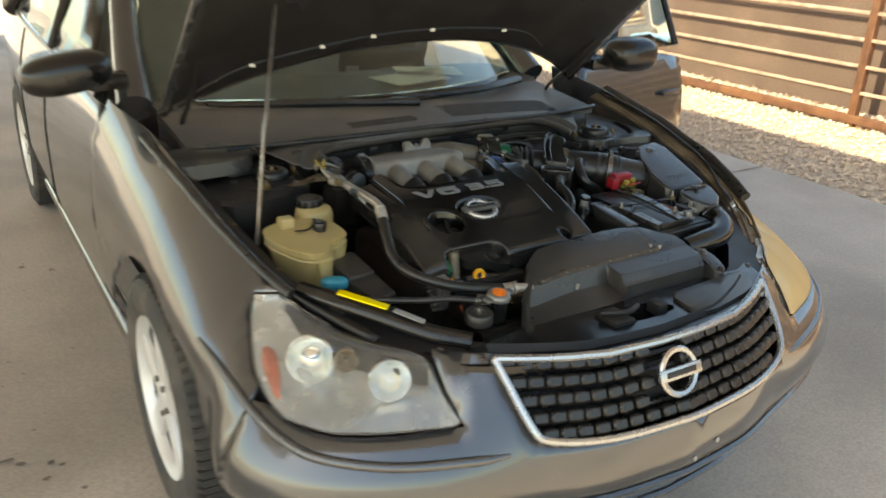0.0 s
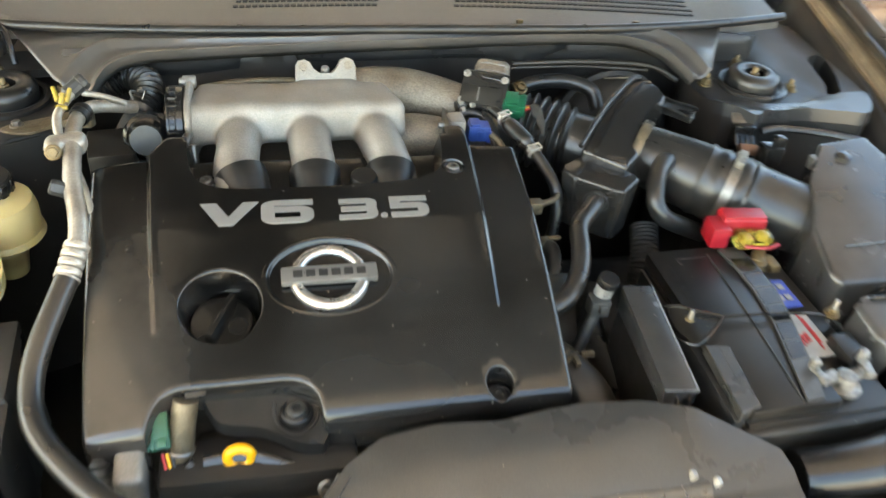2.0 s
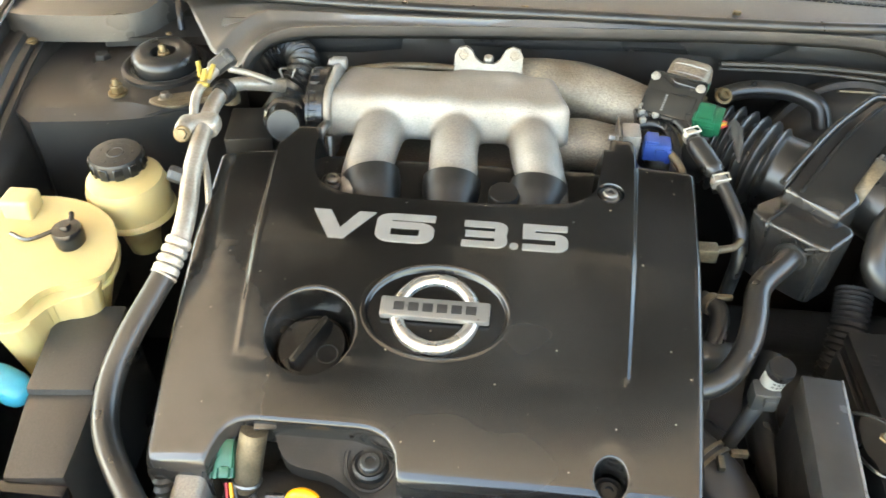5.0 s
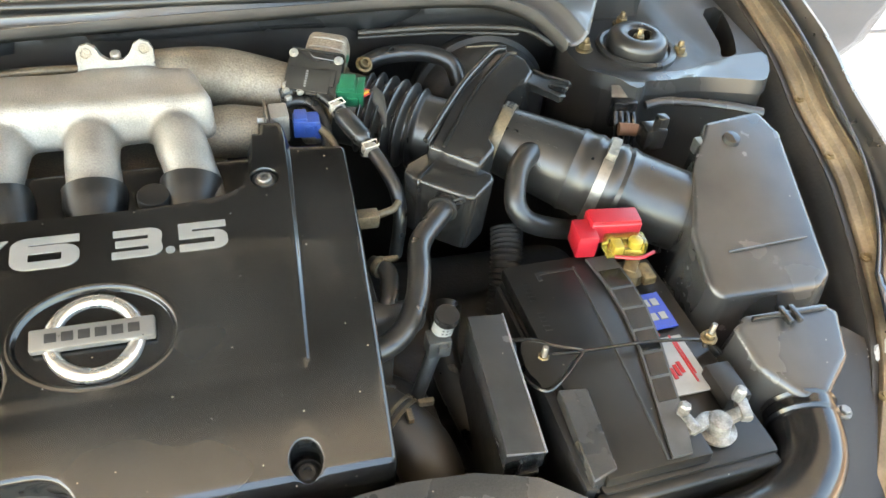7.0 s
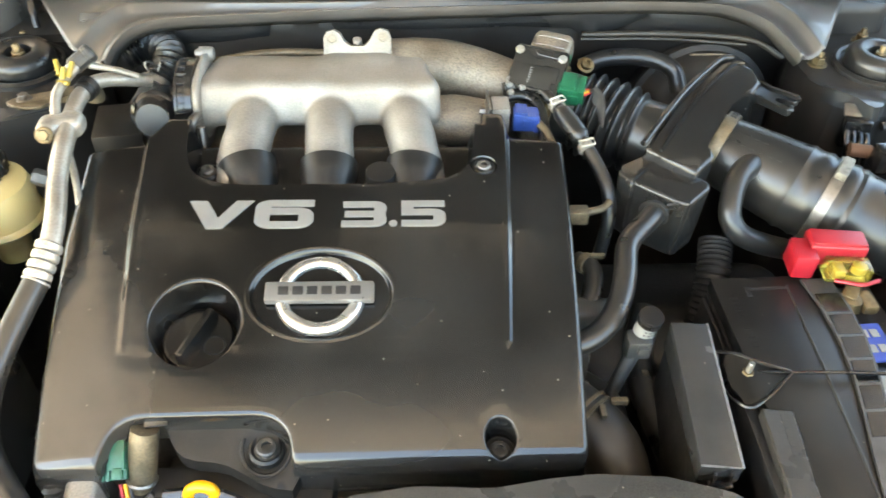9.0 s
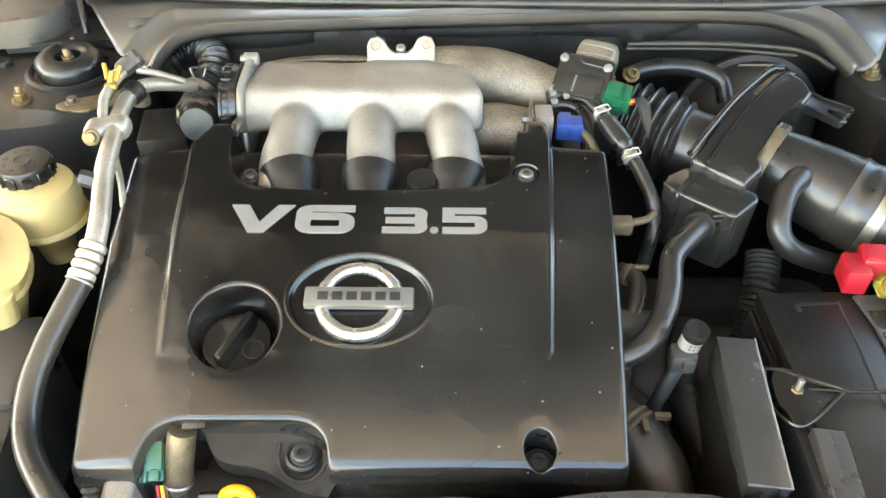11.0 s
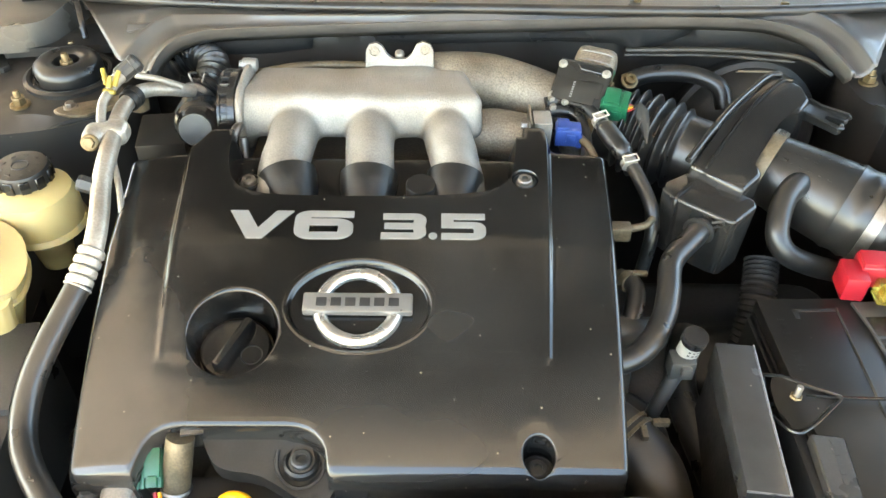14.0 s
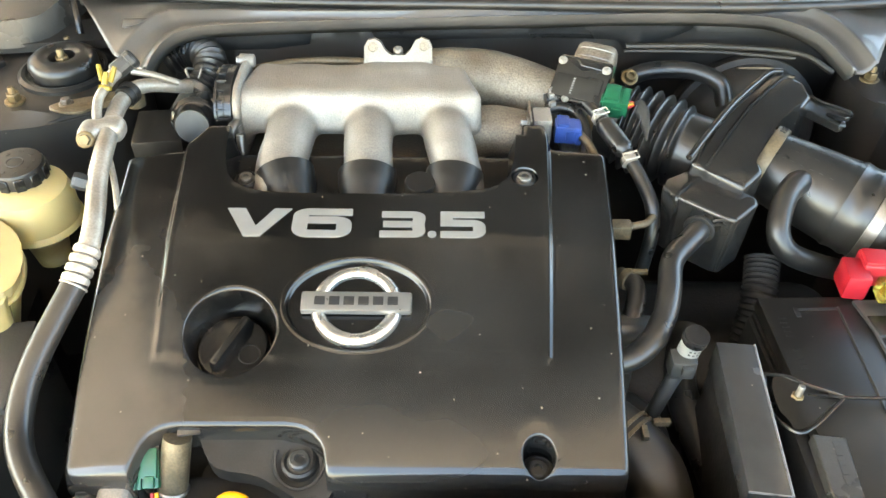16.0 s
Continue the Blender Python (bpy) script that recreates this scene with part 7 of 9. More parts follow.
def make_battery():
    b = group("battery", "dusty black car battery with side label and corroded terminal", "battery", (0.39, -0.44, 0.61))
    rot = Matrix.Translation((0.392, -0.443, 0)) @ Matrix.Rotation(radians(2.0), 4, "Z")
    bm = bmesh.new()
    rbox(bm, (0.188, 0.272, 0.20), rot @ Matrix.Translation((0.009, 0.003, 0.712)), 0.006)
    part("case", bm, M_BATTERY, b)
    bm = bmesh.new()
    rbox(bm, (0.108, 0.270, 0.016), rot @ Matrix.Translation((-0.028, 0.007, 0.820)), 0.003)
    part("lid", bm, M_BATTERY, b)
    # near-black facing puts the gap's deep shadow into the side's colour
    bm = bmesh.new()
    rbox(bm, (0.004, 0.262, 0.19), rot @ Matrix.Translation((-0.0865, 0.003, 0.712)), 0.001)
    part("side_wall", bm, M_DARK, b, "black battery side, darkened for the shaded gap")
    bm = bmesh.new()
    rbox(bm, (0.046, 0.004, 0.002), rot @ Matrix.Translation((-0.026, 0.124, 0.8275)), 0)
    rbox(bm, (0.005, 0.012, 0.002), rot @ Matrix.Translation((-0.047, 0.119, 0.8275)), 0)
    part("slot", bm, M_DARK, b, "dark moulded groove", smooth=False)
    bm = bmesh.new()
    for k in range(5):
        rbox(bm, (0.007, 0.0015, 0.0008), rot @ Matrix.Translation((-0.066, 0.112 - 0.006 * k, 0.8283)), 0)
        rbox(bm, (0.007, 0.0015, 0.0008), rot @ Matrix.Translation((-0.066, 0.070 - 0.006 * k, 0.8283)), 0)
    part("print", bm, M_BATTERY, b, "raised moulded marks", smooth=False)
    mid = [(0.031, 0.132, 0.016), (0.0358, 0.092, 0.0155), (0.0348, 0.049, 0.015), (0.0276, 0.0025, 0.0135), (0.0137, -0.053, 0.0125), (0.0055, -0.085, 0.0125), (-0.006, -0.124, 0.0105)]
    band = [(x - w, y) for x, y, w in mid] + [(x + w, y) for x, y, w in mid[::-1]]
    bm = bmesh.new()
    plate(bm, band, lambda x, y: rot @ V(x, y, 0.8315), 0.02, skirt=V(0, 0, -0.015))
    ladder = part("lid_edge", bm, M_BAND, b, "raised ribbed lid edge")

    def band_at(y):
        ys, xs, ws = [p[1] for p in mid[::-1]], [p[0] for p in mid[::-1]], [p[2] for p in mid[::-1]]
        return float(np.interp(y, ys, xs)), float(np.interp(y, ys, ws))
    for k in range(6):
        y0, y1 = 0.110 - 0.030 * k, 0.0835 - 0.030 * k
        (xa, wa), (xb, wb) = band_at(y0), band_at(y1)
        bm = bmesh.new()
        prism(bm, [(xa - wa + 0.0025, y0), (xa + wa - 0.0025, y0), (xb + wb - 0.0025, y1), (xb - wb + 0.0025, y1)], 0.829, 0.8322, 0.0004, 1, m=rot)
        part("pocket", bm, M_PLASTIC, ladder, "glossy black pocket")
    bm = bmesh.new()
    tube(bm, [rot @ V(x, y, 0.828) for x, y in ((-0.002, 0.126), (-0.008, 0.02), (-0.014, -0.06), (-0.019, -0.124))], 0.0018, 6, 3)
    part("seam", bm, M_DARK, b)
    for x, y in ((-0.052, 0.085), (-0.046, 0.035), (-0.040, -0.055), (-0.028, -0.108)):
        bm = bmesh.new()
        lathe(bm, [(0.009, 0.0), (0.009, 0.0008), (0.008, 0.0012), (0.0001, 0.0012)], rot @ Matrix.Translation((x, y, 0.8265)), 20)
        part("vent_plug", bm, M_BATTERY, b)
    bm = bmesh.new()
    rbox(bm, (0.034, 0.050, 0.002), rot @ Matrix.Translation((0.064, 0.053, 0.8165)), 0)
    part("label", bm, M_LABELBLUE, b, "blue and white printed label", smooth=False)
    bm = bmesh.new()
    rbox(bm, (0.007, 0.062, 0.003), rot @ Matrix.Translation((0.0495, 0.050, 0.8165)), 0)
    part("label", bm, M_LABELRED, b, "red label stripe", smooth=False)
    bm = bmesh.new()
    for x, y in ((0.059, 0.064), (0.059, 0.044), (0.070, 0.064), (0.070, 0.044)):
        rbox(bm, (0.008, 0.010, 0.001), rot @ Matrix.Translation((x, y, 0.8185)), 0)
    part("print", bm, M_WHITE, b, smooth=False)
    bm = bmesh.new()
    rbox(bm, (0.042, 0.072, 0.002), rot @ Matrix.Translation((0.054, -0.020, 0.8165)), 0)
    part("label", bm, M_WHITE, b, "white paper label with red print", smooth=False)
    bm = bmesh.new()
    for k in range(3):
        rbox(bm, (0.004, 0.014, 0.001), rot @ Matrix.Translation((0.042 + 0.0055 * k, -0.030 + 0.003 * k, 0.8180)), 0)
    for k in range(5):
        rbox(bm, (0.002, 0.022, 0.001), rot @ Matrix.Translation((0.062 + 0.003 * (k % 2), 0.006 - 0.010 * k, 0.8180)), 0)
    part("print", bm, M_LABELRED, b, smooth=False)
    bm = bmesh.new()
    rbox(bm, (0.028, 0.045, 0.018), rot @ Matrix.Translation((0.084, -0.058, 0.822)), 0.003)
    part("block", bm, M_BATTERY, b)
    # terminals
    bm = bmesh.new()
    lathe(bm, [(0.019, 0), (0.020, 0.004), (0.013, 0.006), (0.011, 0.018), (0.008, 0.019)], rot @ Matrix.Translation((0.048, -0.100, 0.816)), 24)
    rbox(bm, (0.030, 0.013, 0.009), rot @ Matrix.Translation((0.028, -0.097, 0.828)) @ Matrix.Rotation(0.3, 4, "Z"), 0.003)
    rbox(bm, (0.011, 0.021, 0.009), rot @ Matrix.Translation((0.019, -0.092, 0.829)) @ Matrix.Rotation(0.25, 4, "Z"), 0.003)
    rbox(bm, (0.026, 0.012, 0.010), rot @ Matrix.Translation((0.068, -0.096, 0.828)) @ Matrix.Rotation(0.2, 4, "Z"), 0.003)
    rbox(bm, (0.012, 0.024, 0.010), rot @ Matrix.Translation((0.079, -0.093, 0.830)) @ Matrix.Rotation(-0.25, 4, "Z"), 0.003)
    lathe(bm, [(0.006, 0), (0.006, 0.014), (0.004, 0.016)], rot @ Matrix.Translation((0.077, -0.082, 0.834)), 6)
    lathe(bm, [(0.006, 0), (0.006, 0.012), (0.004, 0.014)], rot @ Matrix.Translation((0.016, -0.083, 0.832)), 6)
    clamp = part("terminal", bm, M_CLAMP, b, "dull lead terminal clamp with bolts")
    bm = bmesh.new()
    crust = random.Random(31)
    for x0, y0, z0, n in ((0.020, -0.094, 0.831, 5), (0.079, -0.092, 0.833, 6), (0.050, -0.112, 0.820, 3)):
        for k in range(n):
            at = rot @ Matrix.Translation((x0 + crust.uniform(-0.007, 0.007), y0 + crust.uniform(-0.012, 0.012), z0 + crust.uniform(-0.006, 0.002)))
            bmesh.ops.create_icosphere(bm, subdivisions=1, radius=crust.uniform(0.0016, 0.0034), matrix=at @ Matrix.Diagonal((1, 1, 0.7, 1)))
    for v in bm.verts:
        v.co += V(*(0.0012 * noise.noise(v.co * 220 + V(k * 7, 0, 0)) for k in range(3)))
    part("crust", bm, M_CORRODE, clamp, "white corrosion on the clamp")
    bm = bmesh.new()
    lathe(bm, [(0.014, 0), (0.012, 0.012), (0.008, 0.014)], rot @ Matrix.Translation((0.062, 0.106, 0.816)), 20)
    rbox(bm, (0.032, 0.016, 0.012), rot @ Matrix.Translation((0.066, 0.116, 0.826)) @ Matrix.Rotation(0.9, 4, "Z"), 0.003)
    rbox(bm, (0.016, 0.026, 0.012), rot @ Matrix.Translation((0.077, 0.102, 0.824)), 0.003)
    part("terminal", bm, M_BRASS, b, "brass coloured terminal clamp")
    # hold-down bar
    hd = group("battery_bracket", "black steel battery hold-down bar with bolts", "bracket", (0.39, -0.43, 0.82))
    bm = bmesh.new()
    tube(bm, [(0.286, -0.428, 0.805), (0.305, -0.430, 0.826), (0.34, -0.437, 0.8335), (0.42, -0.441, 0.836), (0.475, -0.447, 0.832), (0.497, -0.452, 0.815)], [0.005, 0.004, 0.003, 0.003, 0.004, 0.008], 10, 5, flat=0.6)
    part("bar", bm, M_PLASTIC, hd)
    bm = bmesh.new()
    tube(bm, [(0.284, -0.404, 0.826), (0.300, -0.412, 0.832), (0.318, -0.424, 0.8335), (0.345, -0.4365, 0.834)], 0.0022, 8, 4)
    tube(bm, [(0.284, -0.404, 0.826), (0.280, -0.440, 0.820), (0.291, -0.472, 0.829), (0.309, -0.468, 0.8325), (0.345, -0.4385, 0.834)], 0.0018, 8, 4)
    part("end_loop", bm, M_PLASTIC, hd, "bent wire end loop")
    bm = bmesh.new()
    plate(bm, rounded([(0.287, -0.410), (0.299, -0.411), (0.313, -0.420), (0.340, -0.4345), (0.340, -0.4395), (0.328, -0.448), (0.307, -0.468), (0.291, -0.472), (0.290, -0.458), (0.284, -0.445)], 1), lambda x, y: V(x, y, 0.8325 - 0.006 * smoothstep(0.300, 0.284, x)), 0.008, skirt=V(0, 0, -0.003))
    part("end_plate", bm, M_BATTERY, hd, "dusty formed end plate of the hold-down")
    for p in ((0.304, -0.435, 0.812), (0.482, -0.448, 0.822)):
        bolt("bolt", hd, Vector(p) + V(0, 0, 0.014), (0, 0, 1), 0.006, 0.008, M_BRASS)
        bm = bmesh.new()
        lathe(bm, [(0.0032, 0), (0.0032, 0.034), (0.0025, 0.035)], Matrix.Translation(p), 12)
        part("stud", bm, M_STEEL, hd)
    # insulating jacket corner
    j = group("battery_jacket", "grey-black plastic jacket round the battery front", "battery jacket", (0.33, -0.57, 0.65))
    bm = bmesh.new()
    rbox(bm, (0.190, 0.016, 0.12), Matrix.Translation((0.403, -0.578, 0.748)) @ Matrix.Rotation(radians(2), 4, "Z"), 0.006, 3)
    part("front_panel", bm, M_BATTERY, j)
    # near-black side and paler flap carry shade and top light in their colour
    bm = bmesh.new()
    rbox(bm, (0.012, 0.15, 0.12), (0.301, -0.500, 0.758), 0.003)
    part("side_panel", bm, M_DARK, j)
    bm = bmesh.new()
    prism(bm, [(0.305, -0.474), (0.334, -0.478), (0.326, -0.566), (0.300, -0.574)], 0.80, 0.8295, 0.0012, 1)
    flap = part("flap", bm, M_SHROUD, j, "plastic jacket flap, paler for light from above")
    bm = bmesh.new()
    for k in range(6):
        rbox(bm, (0.005, 0.0065, 0.0006), (0.3225 - 0.0008 * k, -0.484 - 0.0095 * k, 0.8297), 0)
    part("print", bm, M_SHROUD, flap, "moulded marks", smooth=False)
    # red cover with fuse
    r = group("terminal_cover", "bright red plastic terminal cover with a clear yellow fuse", "terminal cover", (0.45, -0.27, 0.83))
    bm = bmesh.new()
    m = Matrix.Translation((0.441, -0.284, 0.852)) @ Matrix.Rotation(radians(-6), 4, "Z")
    rbox(bm, (0.060, 0.028, 0.028), m, 0.003, 3)
    rbox(bm, (0.024, 0.034, 0.030), m @ Matrix.Translation((-0.036, -0.012, -0.006)), 0.003)
    rbox(bm, (0.058, 0.024, 0.006), m @ Matrix.Translation((0.0, 0.0, 0.014)), 0.002)
    part("cap", bm, M_RED, r)
    bm = bmesh.new()
    rbox(bm, (0.046, 0.022, 0.020), m @ Matrix.Translation((0.010, -0.024, -0.008)), 0.002)
    part("fuse_holder", bm, M_CLEAR, r, "clear yellow fuse holder")
    bm = bmesh.new()
    lathe(bm, [(0.008, 0), (0.008, 0.008), (0.005, 0.010)], m @ Matrix.Translation((0.016, -0.034, 0.0)), 16)
    rbox(bm, (0.012, 0.016, 0.012), m @ Matrix.Translation((-0.004, -0.033, -0.002)), 0.002)
    part("fuse", bm, M_YELLOW, r)
    bm = bmesh.new()
    tube(bm, [m @ V(-0.01, -0.046, -0.004), m @ V(0.015, -0.054, 0.0), m @ V(0.036, -0.044, -0.002)], 0.0022, 8, 4)
    part("wire", bm, M_RED, r)


make_battery()


def make_right_small():
    f = group("fuse_box", "slim black relay box with a smooth lid", "fuse box", (0.26, -0.45, 0.70))
    bm = bmesh.new()
    corners = [(0.244, -0.371), (0.281, -0.374), (0.272, -0.533), (0.235, -0.529)]

    def top(x, y):
        return 0.834 + 0.07 * (y + 0.375)
    prism(bm, corners, 0.800, top, 0.002, 2)
    lid = part("lid", bm, M_HOUSING, f)
    # rim in a paler colour, a painted highlight along the lid's edge
    bm = bmesh.new()
    tube(bm, [V(x, y, top(x, y)) for x, y in corners[1:]], 0.0011, 6, 1)
    part("rim", bm, M_EDGEGLINT, lid, "raised lid rim, pale for its edge highlight")
    # base coloured darker than the lid to carry the shade low down
    bm = bmesh.new()
    prism(bm, [(x + (0.002 if x < 0.26 else -0.002), y + (-0.002 if y > -0.45 else 0.002)) for x, y in corners], 0.66, 0.810, 0.001, 1)
    part("base", bm, M_DARK, f, "grimy relay box base, darkened for shade")
    bm = bmesh.new()
    for x in (0.246, 0.262):
        rbox(bm, (0.003, 0.005, 0.022), (x, -0.536, 0.810), 0.001)
    rbox(bm, (0.022, 0.007, 0.010), (0.254, -0.537, 0.800), 0.001)
    part("catch", bm, M_PLASTIC, f)
    s = group("diagnostic_plug", "black capped plug with a pale label ring", "connector", (0.212, -0.39, 0.80))
    bm = bmesh.new()
    lathe(bm, [(0.0120, 0.014), (0.0125, 0.016), (0.0125, 0.022), (0.0118, 0.024), (0.0001, 0.0242)], axis((0.213, -0.386, 0.840), (0.1, -0.12, 1)), 24)
    part("cap", bm, M_PLASTIC, s)
    bm = bmesh.new()
    lathe(bm, [(0.0108, -0.004), (0.0108, 0.0145)], axis((0.213, -0.386, 0.840), (0.1, -0.12, 1)), 24)
    label = part("label", bm, M_PRINT, s, "pale printed label ring")
    for q in range(14):
        bm = bmesh.new()
        rbox(bm, (0.0006, 0.0022, 0.0018), axis((0.213, -0.386, 0.840), (0.1, -0.12, 1)) @ Matrix.Rotation(radians(-150 + 22 * (q % 7)), 4, "Z") @ Matrix.Translation((0.0109, 0, 0.004 + 0.005 * (q // 7))), 0)
        part("print", bm, M_MARK, label, smooth=False)
    bm = bmesh.new()
    rbox(bm, (0.024, 0.020, 0.024), (0.207, -0.393, 0.826), 0.003)
    rbox(bm, (0.010, 0.024, 0.010), (0.209, -0.396, 0.830), 0.001)
    tube(bm, [(0.205, -0.395, 0.82), (0.196, -0.400, 0.79), (0.18, -0.40, 0.70)], 0.0075, 10, 4)
    part("socket", bm, M_GREYCON, s, "grey plug housing")
    h = group("breather_pipe", "glossy black breather pipe", "hose", (0.2, -0.33, 0.80))
    bm = bmesh.new()
    tube(bm, [(0.262, -0.224, 0.862), (0.246, -0.246, 0.864), (0.215, -0.282, 0.860), (0.205, -0.320, 0.854), (0.195, -0.350, 0.846), (0.176, -0.378, 0.836), (0.150, -0.392, 0.828), (0.11, -0.392, 0.82)], 0.0122, 20, 6)
    part("pipe", bm, M_RUBBER, h)
    bm = bmesh.new()
    lathe(bm, [(0.0162, -0.002), (0.0172, 0), (0.0162, 0.002)], axis((0.252, -0.237, 0.8635), (0.5, 0.8, 0)), 20)
    tube(bm, [(0.262, -0.243, 0.880), (0.270, -0.246, 0.884), (0.276, -0.240, 0.874), (0.264, -0.240, 0.872)], 0.0016, 6, 3)
    part("clamp", bm, M_DARK, h)
    c = group("coolant_hose", "thick brown-black coolant hose with a spring clamp", "hose", (0.18, -0.46, 0.65))
    bm = bmesh.new()
    tube(bm, [(0.115, -0.405, 0.762), (0.150, -0.432, 0.764), (0.180, -0.472, 0.750), (0.184, -0.515, 0.71), (0.165, -0.55, 0.64)], 0.032, 24, 6)
    part("hose", bm, M_HOSE, c)
    bm = bmesh.new()
    for q in (-0.004, 0.004):
        lathe(bm, [(0.0325, q - 0.0018), (0.0342, q - 0.0018), (0.0342, q + 0.0018), (0.0325, q + 0.0018)], axis((0.156, -0.438, 0.763), (0.65, -0.72, -0.12)), 28)
    rbox(bm, (0.016, 0.006, 0.007), (0.188, -0.432, 0.786), 0.001)
    rbox(bm, (0.006, 0.014, 0.007), (0.166, -0.452, 0.797), 0.001)
    part("clamp", bm, M_TAN, c, "rusty spring clamp")
    w = group("water_pipes", "jumble of dark coolant pipes and brackets beside the engine", "pipe", (0.19, -0.30, 0.60))
    bm = bmesh.new()
    tube(bm, [(0.12, -0.335, 0.815), (0.17, -0.34, 0.812), (0.20, -0.33, 0.80)], 0.018, 16, 4)
    part("stub", bm, M_GREYCON, w, "grey pipe stub")
    bm = bmesh.new()
    tube(bm, [(0.165, -0.275, 0.83), (0.178, -0.295, 0.835), (0.172, -0.325, 0.825), (0.155, -0.345, 0.81)], 0.010, 12, 4)
    tube(bm, [(0.15, -0.36, 0.74), (0.19, -0.40, 0.74), (0.20, -0.46, 0.72)], 0.014, 12, 4)
    tube(bm, [(0.26, -0.27, 0.74), (0.24, -0.34, 0.72), (0.26, -0.45, 0.70)], 0.018, 12, 4)
    part("hose", bm, M_RUBBER, w)
    P = smooth_path([(0.345, -0.215, 0.80), (0.335, -0.255, 0.775), (0.325, -0.285, 0.73), (0.32, -0.30, 0.66)], 24)
    bm = bmesh.new()
    tube(bm, P, [0.019 + 0.0015 * math.cos(i * 2.1) for i in range(len(P))], 18, 1)
    part("conduit", bm, M_DARK, w, "black corrugated wiring conduit")
    bm = bmesh.new()
    lathe(bm, [(0.0115, -0.004), (0.0125, 0), (0.0115, 0.004)], axis((0.172, -0.285, 0.834), (0.5, -0.8, 0.2)), 18)
    rbox(bm, (0.016, 0.005, 0.005), (0.183, -0.285, 0.845), 0.001)
    part("clamp", bm, M_TAN, w)
    bm = bmesh.new()
    rbox(bm, (0.026, 0.016, 0.018), (0.168, -0.230, 0.856), 0.003)
    part("tan_plug", bm, M_TAN, w, "pale plug on a bracket")
    bm = bmesh.new()
    tube(bm, [(0.180, -0.229, 0.859), (0.198, -0.225, 0.861), (0.207, -0.215, 0.862)], 0.0042, 10, 3)
    part("pin", bm, M_TAN, w)
    for p in ((0.165, -0.43, 0.76), (0.175, -0.41, 0.755), (0.16, -0.39, 0.75)):
        bolt("bolt", w, p, (0.4, -0.3, 1), 0.008, 0.012, M_ENGINE)
    e = group("engine_block", "oily brown cast engine block deep below the cover", "engine", (-0.1, -0.3, 0.4))
    bm = bmesh.new()
    rbox(bm, (0.46, 0.34, 0.36), (-0.11, -0.28, 0.60), 0.03, 2)
    rbox(bm, (0.10, 0.30, 0.10), (0.12, -0.24, 0.755), 0.02, 2)
    rbox(bm, (0.34, 0.09, 0.08), (-0.09, -0.485, 0.700), 0.02, 2)
    part("block", bm, M_ENGINE, e)
    bm = bmesh.new()
    rbox(bm, (0.20, 0.06, 0.05), (-0.19, -0.510, 0.742), 0.012, 2)
    part("valve_cover", bm, M_DARK, e, "black valve cover edge")
    # dark mass added to block the bright gap below the resonator
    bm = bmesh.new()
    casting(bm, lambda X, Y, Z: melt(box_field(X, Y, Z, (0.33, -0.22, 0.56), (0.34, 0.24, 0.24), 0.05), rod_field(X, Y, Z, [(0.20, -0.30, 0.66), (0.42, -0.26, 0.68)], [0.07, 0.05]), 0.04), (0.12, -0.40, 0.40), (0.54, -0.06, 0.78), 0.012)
    part("gap_filler", bm, M_DARK, e, "black filler mass that closes a bright gap deep in the bay")
    for p in ((-0.225, -0.548, 0.735), (-0.125, -0.545, 0.742), (-0.10, -0.555, 0.722)):
        bolt("bolt", e, p, (0, -1, 0.5), 0.007, 0.010, M_STEEL)
    bm = bmesh.new()
    rbox(bm, (0.20, 0.035, 0.02), (-0.05, -0.555, 0.715), 0.006)
    part("heat_shield", bm, M_TAN, e, "rust-stained heat shield edge")
    d = group("dipstick", "orange yellow plastic dipstick handle", "dipstick", (-0.208, -0.515, 0.70))
    bm = bmesh.new()
    m = Matrix.Translation((-0.210, -0.516, 0.772)) @ Matrix.Rotation(radians(78), 4, "X")
    tube(bm, [m @ V(0.0118 * math.cos(a), 0.0105 * math.sin(a), 0) for a in np.linspace(0, 2 * math.pi, 25)], 0.0056, 10, 1, caps=False)
    tube(bm, [m @ V(0, -0.009, 0), m @ V(0, -0.022, -0.004)], 0.004, 8, 1)
    part("handle", bm, M_DIP, d)
    bm = bmesh.new()
    tube(bm, [m @ V(0, -0.020, -0.004), (-0.207, -0.53, 0.72), (-0.205, -0.545, 0.60)], 0.006, 8, 4)
    part("tube", bm, M_DARK, d)


make_right_small()


